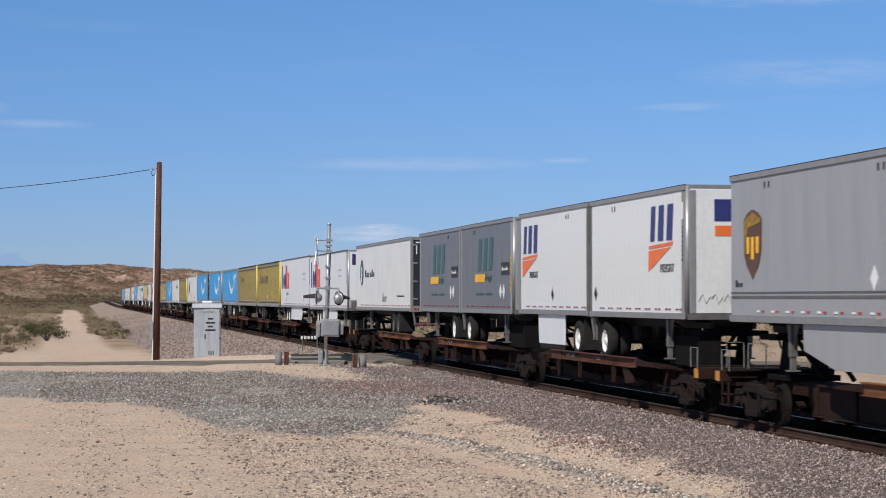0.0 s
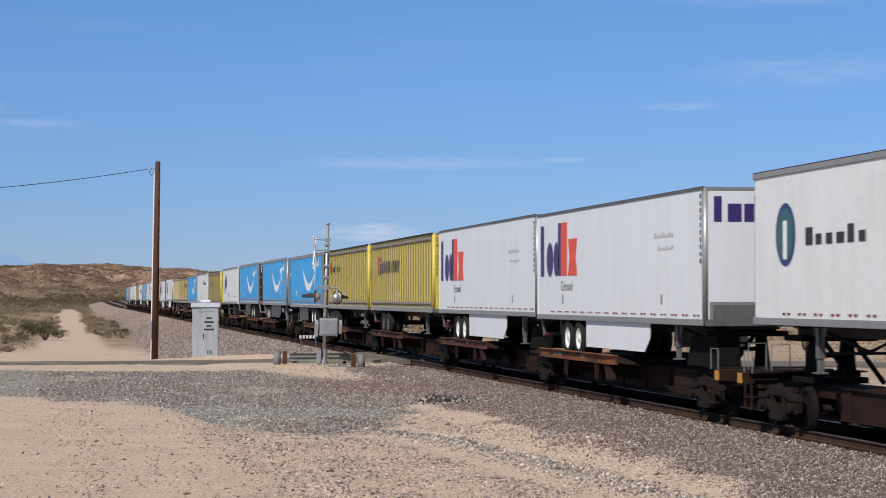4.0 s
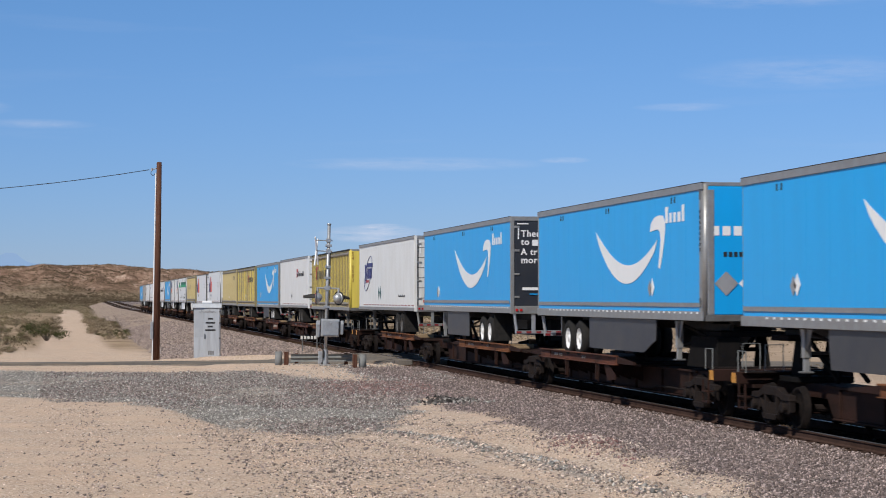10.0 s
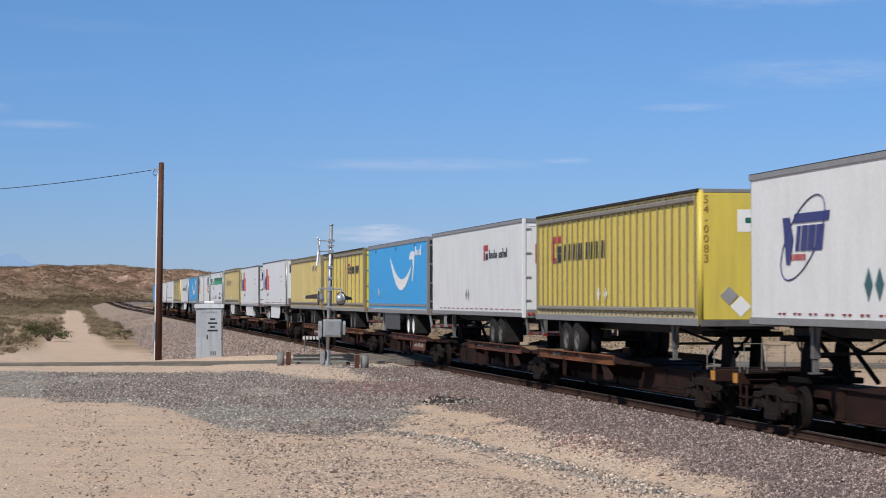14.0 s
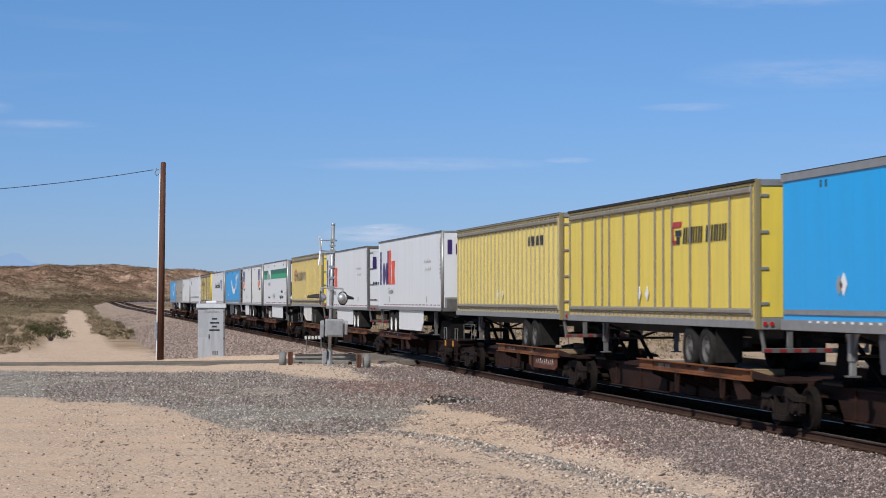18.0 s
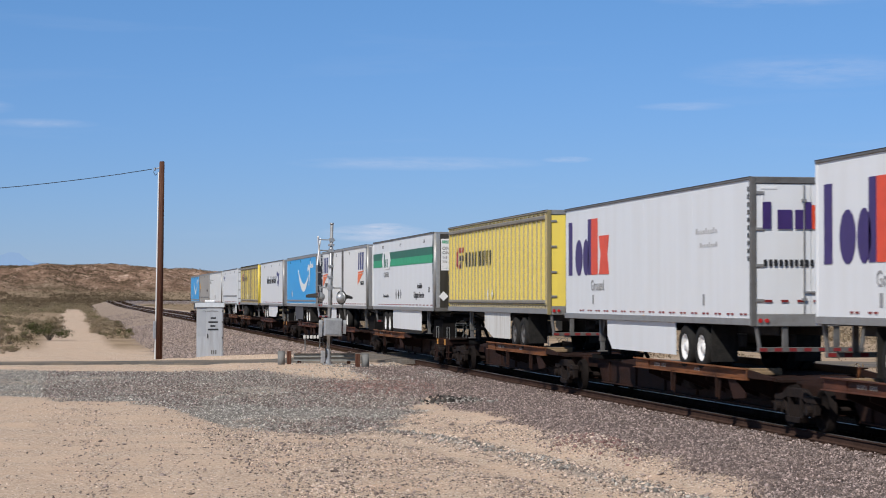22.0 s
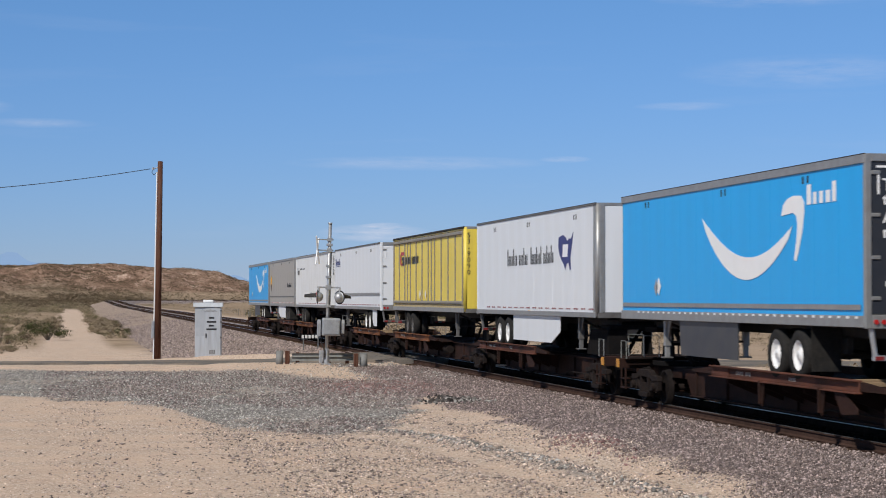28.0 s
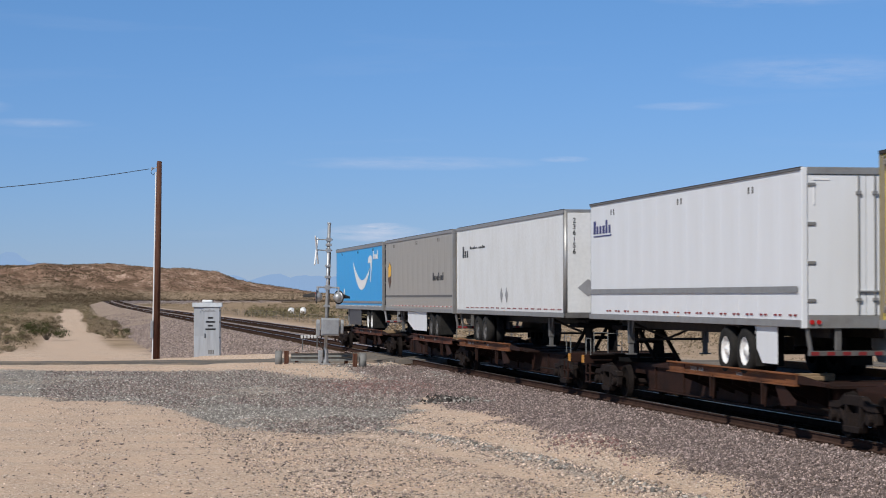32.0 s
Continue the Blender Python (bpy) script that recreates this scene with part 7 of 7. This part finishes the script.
def stub(x, y):
    b = tagged(new("wooden_stub"), "brown weathered square wooden stub post", "post", "crossing guard posts")
    b.location = (x, y, ground_z(x, y))
    part("post", shape("stub_timber", pole_wood, lambda s: s.box(-0.09, 0.09, -0.09, 0.09, -0.1, 0.55), 0.012), b)
    return b


crossing_signal(-4.68, 84.2)
bollards(-6.62, 84.0)
stub(-6.30, 84.0)
bollards(-3.42, 82.0)
stub(-3.75, 81.9)
guard_bar = tagged(new("guard_rail"), "low dusty grey guard rail behind the signal", "guard rail")
guard_bar.location = (-4.6, 86.0, ground_z(-4.6, 86.0))
part("beam", shape("beam", dusty_steel, lambda s: s.prism(((-0.02, 0.12), (0.05, 0.17), (0.05, 0.23), (-0.02, 0.28), (0.05, 0.33), (0.05, 0.39), (-0.02, 0.44), (-0.05, 0.44), (0.02, 0.385), (0.02, 0.335), (-0.05, 0.28), (0.02, 0.225), (0.02, 0.175), (-0.05, 0.12)), -1.3, 1.3)), guard_bar)
for x in (-1.05, 0.0, 1.05):
    part("post", shape("rail_post", pole_wood, lambda s: s.box(-0.07, 0.07, 0.06, 0.2, -0.2, 0.47), 0.01), guard_bar, (x, 0, 0))


def cabinet(x, y):
    c = tagged(new("signal_cabinet"), "pale grey steel relay cabinet with a darker grey patch", "cabinet")
    c.location = (x, y, ground_z(x, y) - 0.08)
    c.scale = (1.0, 1.0, 1.09)
    c.rotation_euler = (0, 0, radians(-6))
    part("plinth", shape("plinth", concrete, lambda s: s.box(-0.68, 0.68, -0.5, 0.5, -0.15, 0.06), 0.02), c)
    part("body", shape("cab_body", cabinet_paint, lambda s: s.box(-0.64, 0.64, -0.42, 0.42, 0.06, 2.32), 0.012), c)
    part("roof", shape("cab_roof", cabinet_paint, lambda s: s.prism(((-0.50, 2.30), (0.50, 2.30), (0.40, 2.50), (-0.40, 2.50)), -0.72, 0.72), 0.012), c)
    part("vent_cap", shape("vent_cap", white_ink, lambda s: s.box(-0.25, 0.25, -0.2, 0.2, 2.5, 2.62), 0.03), c)
    d = part("door", shape("cab_door", cabinet_paint, lambda s: s.box(-0.16, 0.60, -0.445, -0.422, 0.12, 2.26), 0.008), c)
    part("handle", shape("cab_handle", black_ink, lambda s: s.box(-0.12, -0.07, -0.48, -0.445, 0.92, 1.12), 0.01), d)
    hinge = shape("cab_hinge", dull_metal, lambda s: s.box(0.59, 0.66, -0.46, -0.42, 0, 0.08), 0.006)
    for z in (0.9, 1.6, 2.1):
        part("hinge", hinge, d, (0, 0, z))
    for z, a, b in ((1.78, 0.05, 0.30), (1.60, -0.06, 0.40), (1.43, 0.04, 0.28), (1.27, -0.08, 0.42)):
        part("notice_bar", shape(("notice_bar", a, b), black_ink, lambda s: s.box(a, b, -0.452, -0.446, 0, 0.075)), d, (0, 0, z))
    part("notice_bar", shape("arc_bar", grey_ink, lambda s: s.box(-0.1, 0.38, -0.452, -0.446, 2.1, 2.15)), d)
    part("paint_patch", shape("paint_patch", cabinet_patch, lambda s: s.box(-0.60, -0.19, -0.428, -0.42, 1.0, 2.12), 0.002), c, label="darker grey patch left of the door")
    scrawl = shape("cab_scrawl", dull_metal, lambda s: [s.pipe([(-0.35 + 0.2 * k, -0.446, 2.08), (-0.27 + 0.2 * k, -0.446, 2.19 - 0.04 * (k % 2)), (-0.18 + 0.2 * k, -0.446, 2.09)], 0.009, 4) for k in range(4)])
    tagged(part("scrawl", scrawl, c, label="dark scribbled tag"), kind="stuff")
    louvre = shape("louvre", dull_metal, lambda s: s.box(-0.03, 0.03, -0.452, -0.446, 0.2, 0.38))
    for x in (0.1, 0.2, 0.3):
        part("louvre", louvre, d, (x, 0, 0))
    return c


cabinet(-8.42, 101.0)


def utility_pole(x, y, tall):
    p = tagged(new("utility_pole"), "dark brown wooden utility pole with white conduit", "pole")
    p.location = (x, y, ground_z(x, y))
    p.rotation_euler = (0, radians(0.7), 0)
    part("pole", shape("pole_trunk", pole_wood, lambda s: (s.tube((0, 0, -0.3), (0, 0, tall), 0.17, 0.125, n=18), s.tube((0, 0, tall), (0, 0, tall + 0.03), 0.125, 0.08, n=18)), smooth=True), p)
    part("conduit", shape("conduit", white_ink, lambda s: s.tube((-0.19, -0.03, 0.0), (-0.15, -0.03, tall - 0.5), 0.032, n=8)), p, label="white plastic conduit pipe")
    part("meter_box", shape("meter_box", galvanised, lambda s: s.box(-0.30, -0.16, -0.12, 0.06, 1.0, 1.85), 0.015), p, label="small grey meter box")
    part("insulator", shape("insulator", galvanised, lambda s: (s.tube((-0.12, 0, tall - 0.28), (-0.34, 0, tall - 0.36), 0.025, n=6), s.tube((-0.34, 0, tall - 0.42), (-0.34, 0, tall - 0.28), 0.05, n=8))), p)
    drip = Solid()
    pts = [(-0.34, 0, tall - 0.36), (-0.40, 0, tall - 0.52), (-0.30, 0, tall - 0.66), (-0.17, -0.03, tall - 0.52)]
    for a, b in zip(pts, pts[1:]):
        drip.tube(a, b, 0.014, n=5)
    part("drip_loop", drip.mesh("drip_loop", under_black), p)
    return p


utility_pole(-10.94, 100.0, 9.55)
pole_top = ground_z(-11.0, 100.0) + 9.2
wire = Solid()
a, b = Vector((-11.30, 100.0, pole_top)), Vector((-48.0, 97.0, pole_top + 0.6))
pts = [a.lerp(b, k / 24) - Vector((0, 0, 7.2 * (k / 24) * (1 - k / 24))) for k in range(25)]
wire.pipe(pts, 0.017, 5)
tagged(new("overhead_wire", wire.mesh("overhead_wire", under_black)), "thin black wire strung from the pole", "wire")
second = utility_pole(-48.2, 97.0, 10.2)


# ---- desert scrub ----
def bush_mesh(name, seed, leaf, leaves, size, spread=1.0, leaf_size=0.06):
    """A low shrub: a fan of stems and a loose crown of small leaf clumps with gaps."""
    rng = np.random.default_rng(seed)
    lobes = rng.uniform(-1, 1, (7, 3)) * (0.62 * spread, 0.62 * spread, 0.3) + (0, 0, 0.55)
    pick = rng.integers(0, 7, leaves)
    d = rng.normal(0, 1, (leaves, 3))
    d /= np.linalg.norm(d, axis=1)[:, None]
    c = lobes[pick] + d * rng.uniform(0.12, 0.42, leaves)[:, None] * (1, 1, 0.8)
    c[:, 2] = np.abs(c[:, 2]) * 0.9 + 0.03
    a = rng.normal(0, 1, (leaves, 3)) * leaf_size
    b = rng.normal(0, 1, (leaves, 3)) * leaf_size
    a, b = (p - 0.8 * d * (p * d).sum(1)[:, None] for p in (a, b))
    v = np.stack([c - a, c + b, c + a + (0, 0, leaf_size * 0.5)], 1) * size
    me = bpy.data.meshes.new(name)
    me.from_pydata(v.reshape(-1, 3).tolist(), [], np.arange(3 * leaves).reshape(-1, 3).tolist())
    me.materials.append(leaf)
    return me


def stems_mesh(seed, size):
    rng = random.Random(seed)
    s = Solid()
    for k in range(11):
        q, r = rng.uniform(0, math.tau), rng.uniform(0.25, 0.7)
        mid = (0.5 * r * math.cos(q) * size, 0.5 * r * math.sin(q) * size, rng.uniform(0.3, 0.45) * size)
        s.tube((0, 0, -0.05), mid, 0.022 * size, 0.015 * size, 5)
        s.tube(mid, (r * math.cos(q + 0.3) * size, r * math.sin(q + 0.3) * size, rng.uniform(0.6, 0.85) * size), 0.014 * size, 0.005 * size, 4)
    return s.mesh("stem_clump", twig_bark)


KINDS = [("green", leaf_green, "dense green creosote bush in the sand"), ("dry", leaf_dry, "dry straw-coloured desert shrub"), ("olive", leaf_olive, "olive grey-green desert scrub bush"), ("dark", leaf_far, "dark brownish desert scrub bush")]
BUSH = {k: [(bush_mesh("crown", 10 + i, leaf, 2300, 1.0, leaf_size=0.030), stems_mesh(20 + i, 1.0)) for i in range(2)] for k, leaf, _ in KINDS}


def bush(kind, x, y, size, wide=1.0):
    label = next(t for k, _, t in KINDS if k == kind)
    crown, stems = BUSH[kind][int(x * 7 + y * 3) % 2]
    b = tagged(new("desert_bush"), label, "bush", "desert bushes")
    b.location = (x, y, ground_z(x, y) - 0.04)
    b.rotation_euler = (0, 0, (x * 3.7 + y) % 6.28)
    b.scale = (size * wide, size * wide, size)
    part("crown", crown, b)
    part("stem_clump", stems, b)
    return b


rb = random.Random(7)
bush("green", -17.1, 186, 1.8, 1.3)
bush("green", -10.1, 204, 0.9, 1.3)
for k in range(266):
    y = 150 + 200 * rb.random() ** 1.2
    if rb.random() < 0.72:
        x = -16.9 - rb.random() ** 1.1 * (5 + 0.14 * y)
        if y < 175 and x > -19.5:
            x -= 3.0
    else:
        x, y = rb.uniform(-12.3, -9.8), max(y, 186 + 90 * rb.random())
    bush(rb.choice(("dry", "dry", "dry", "dry", "olive", "olive", "olive", "dark")), x, y, rb.uniform(0.4, 0.9) * (1 + (y - 150) / 900), rb.uniform(1.2, 2.2))
for k in range(16):
    bush(rb.choice(("dry", "dry", "olive")), rb.uniform(-25, -18.6), rb.uniform(138, 152), rb.uniform(0.25, 0.42), rb.uniform(1.4, 2.2))


def far_scrub(name, label, n, field, size, mat, seed, per=26, leaf=0.11):
    """Shrubs too many to count, each a handful of ragged leaf clumps."""
    rng = np.random.default_rng(seed)
    xs, ys = field(rng, n)
    n = len(xs)
    zs = height(xs, ys)
    sc = size(rng, ys, n)
    c = rng.normal(0, 1, (n, per, 3)) * (0.42, 0.42, 0.2) + (0, 0, 0.42)
    c[..., 2] = np.abs(c[..., 2])
    out = (c - (0, 0, 0.15)) / np.linalg.norm(c - (0, 0, 0.15), axis=2)[..., None]
    a, b = (p - 0.8 * out * (p * out).sum(2)[..., None] for p in (rng.normal(0, leaf, (n, per, 3)), rng.normal(0, leaf, (n, per, 3))))
    v = np.stack([c - a - b * 0.5, c + b, c + a - b * 0.5], 2) * sc[:, None, None, None]
    v += np.stack([xs, ys, zs - 0.03], -1)[:, None, None, :]
    me = bpy.data.meshes.new(name)
    m = n * per
    me.vertices.add(3 * m)
    me.vertices.foreach_set("co", v.reshape(-1).astype(np.float32))
    me.loops.add(3 * m)
    me.loops.foreach_set("vertex_index", np.arange(3 * m, dtype=np.int32))
    me.polygons.add(m)
    me.polygons.foreach_set("loop_start", np.arange(0, 3 * m, 3, dtype=np.int32))
    me.update(calc_edges=True)
    me.materials.append(mat)
    return tagged(new(name, me), label, "scrub", kind="stuff")


def off_line(xs, ys, lo, hi):
    c = xs - bend(ys)
    road = np.interp(ys, (95, 140, 400, 700), (-14.0, -14.4, -14.5, -15.5))
    return ((c < lo) | (c > hi)) & ((np.abs(xs - road) > 2.4) | (ys > 660))


def mid_field(rng, n):
    ys = 150 * (1100 / 150) ** rng.uniform(0, 1, n)
    xs = EYE[0] + ys * rng.uniform(-0.075, 0.42, n)
    ok = off_line(xs, ys, -10.0, 11) & (fractal(xs / 9.0, ys / 30.0, 3, 92) > np.where(xs > 5, 0.53, 0.47))
    return xs[ok], ys[ok]


def west_field(rng, n):
    ys = 240 * (900 / 240) ** rng.uniform(0, 1, n)
    xs = EYE[0] + ys * rng.uniform(-0.06, 0.01, n)
    ok = off_line(xs, ys, -10.0, 11) & (fractal(xs / 9.0, ys / 30.0, 3, 91) > 0.5)
    return xs[ok], ys[ok]


def east_field(rng, n):
    ys = rng.uniform(45, 330, n)
    xs = rng.uniform(13, 95, n)
    ok = (np.abs(ys - 93) > 8) & (fractal(xs / 7.0, ys / 7.0, 3, 93) > 0.44)
    return xs[ok], ys[ok]


def foot_field(rng, n):
    ys = rng.uniform(700, 1230, n)
    xs = EYE[0] + ys * rng.uniform(-0.1, 0.2, n)
    east = smooth(0.03, 0.06, (xs - EYE[0]) / ys)
    ok = off_line(xs, ys, -9, 13) & (fractal(xs / 40.0, ys / 60.0, 3, 94) > 0.34 + 0.22 * east) & ((xs < bend(ys)) | (ys > 1000))
    return xs[ok], ys[ok]


def olive_field(rng, n):
    ys = 340 * (820 / 340) ** rng.uniform(0, 1, n)
    xs = EYE[0] + ys * rng.uniform(0.085, 0.26, n)
    ok = off_line(xs, ys, -10, 14) & (fractal(xs / 14.0, ys / 50.0, 3, 96) > 0.45)
    return xs[ok], ys[ok]


def shaded_field(rng, n):
    ys = rng.uniform(1120, 1500, n)
    xs = EYE[0] + ys * rng.uniform(-0.08, 0.035, n)
    ok = fractal(xs / 35.0, ys / 45.0, 3, 97) > 0.47
    return xs[ok], ys[ok]


def hill_field(rng, n):
    ys = rng.uniform(1180, 1560, n)
    xs = EYE[0] + ys * rng.uniform(-0.08, 0.16, n)
    return xs, ys


far_scrub("scrub", "low olive scrub dotted over the desert floor", 4600, mid_field, lambda r, y, n: r.uniform(0.5, 1.1, n) * (0.9 + y / 900), leaf_dry, 3, 40, 0.075)
far_scrub("scrub", "dry tan brush filling the sand", 2400, west_field, lambda r, y, n: r.uniform(0.7, 1.3, n) * (0.9 + y / 900), leaf_dry, 4, 70, 0.055)
far_scrub("scrub", "olive shrubs on the flat west of the track", 2000, west_field, lambda r, y, n: r.uniform(0.6, 1.2, n) * (0.9 + y / 900), leaf_olive, 14, 60, 0.06)
far_scrub("scrub", "low grey brush east of the tracks", 6500, east_field, lambda r, y, n: r.uniform(0.22, 0.6, n), leaf_dry, 8, 34, 0.09)
far_scrub("scrub", "dark scrub along the foot of the hill", 21000, foot_field, lambda r, y, n: r.uniform(0.7, 1.6, n), leaf_far, 5, 22, 0.16)
far_scrub("scrub", "olive brush on the flat beyond the tracks", 2600, olive_field, lambda r, y, n: r.uniform(0.7, 1.3, n), leaf_olive, 9, 30, 0.12)
far_scrub("scrub", "brush gathered in the gullies of the hill", 11000, shaded_field, lambda r, y, n: r.uniform(0.5, 1.2, n), leaf_far, 11, 10, 0.22)
far_scrub("scrub", "dark shrubs sprinkled over the stony hill", 15000, hill_field, lambda r, y, n: r.uniform(0.35, 0.95, n), leaf_far, 6, 10, 0.22)


# ---- small things beyond the crossing ----
marker = tagged(new("marker_board"), "low white painted marker board beside the ballast", "marker")
marker.location = (-2.72, 111.0, ground_z(-2.72, 111.0))
for k in range(2):
    part("leg", shape("marker_leg", dull_metal, lambda s: s.box(-0.03, 0.03, -0.03, 0.03, -0.1, 0.86)), marker, (0.1 + 0.8 * k, 0, 0))
plank = shape("marker_plank", dirty_white, lambda s: s.box(0, 0.13, -0.05, -0.031, 0.74, 0.92), 0.01)
for k in range(5):
    part("plank", plank, marker, (0.0 + 0.185 * k, 0, 0))
for x in (36.0, 38.8):
    tank = tagged(new("water_tank"), "white rounded water tank in the desert", "tank", "water tanks")
    tank.location = (x, 480.0, ground_z(x, 480.0))
    part("shell", shape("shell", white_ink, lambda s: (s.tube((0, 0, -0.2), (0, 0, 1.2), 0.7, n=20), s.tube((0, 0, 1.2), (0, 0, 1.5), 0.7, 0.3, n=20)), smooth=True), tank)
fence = tagged(new("wire_fence"), "wire fence on thin posts along the desert", "fence")
post_me = shape("fence_post", dull_metal, lambda s: s.box(-0.022, 0.022, -0.022, 0.022, -0.3, 1.25))
for k in range(60):
    y = 120 + 5.0 * k
    part("post", post_me, fence, (14.2, y, ground_z(14.2, y)))
lines = Solid()
for h in (0.4, 0.8, 1.15):
    for k in range(59):
        y = 120 + 5.0 * k
        lines.tube((14.2, y, ground_z(14.2, y) + h), (14.2, y + 5, ground_z(14.2, y + 5) + h), 0.012, n=4)
part("wire", lines.mesh("wire", dull_metal), fence)


# ---- what the train does ----
def motions():
    for thing, place, z in TRAINSET:
        walk(thing, [(t, pose(0, place - travel(t), z)) for t in range(0, 33, 2)])


motions()
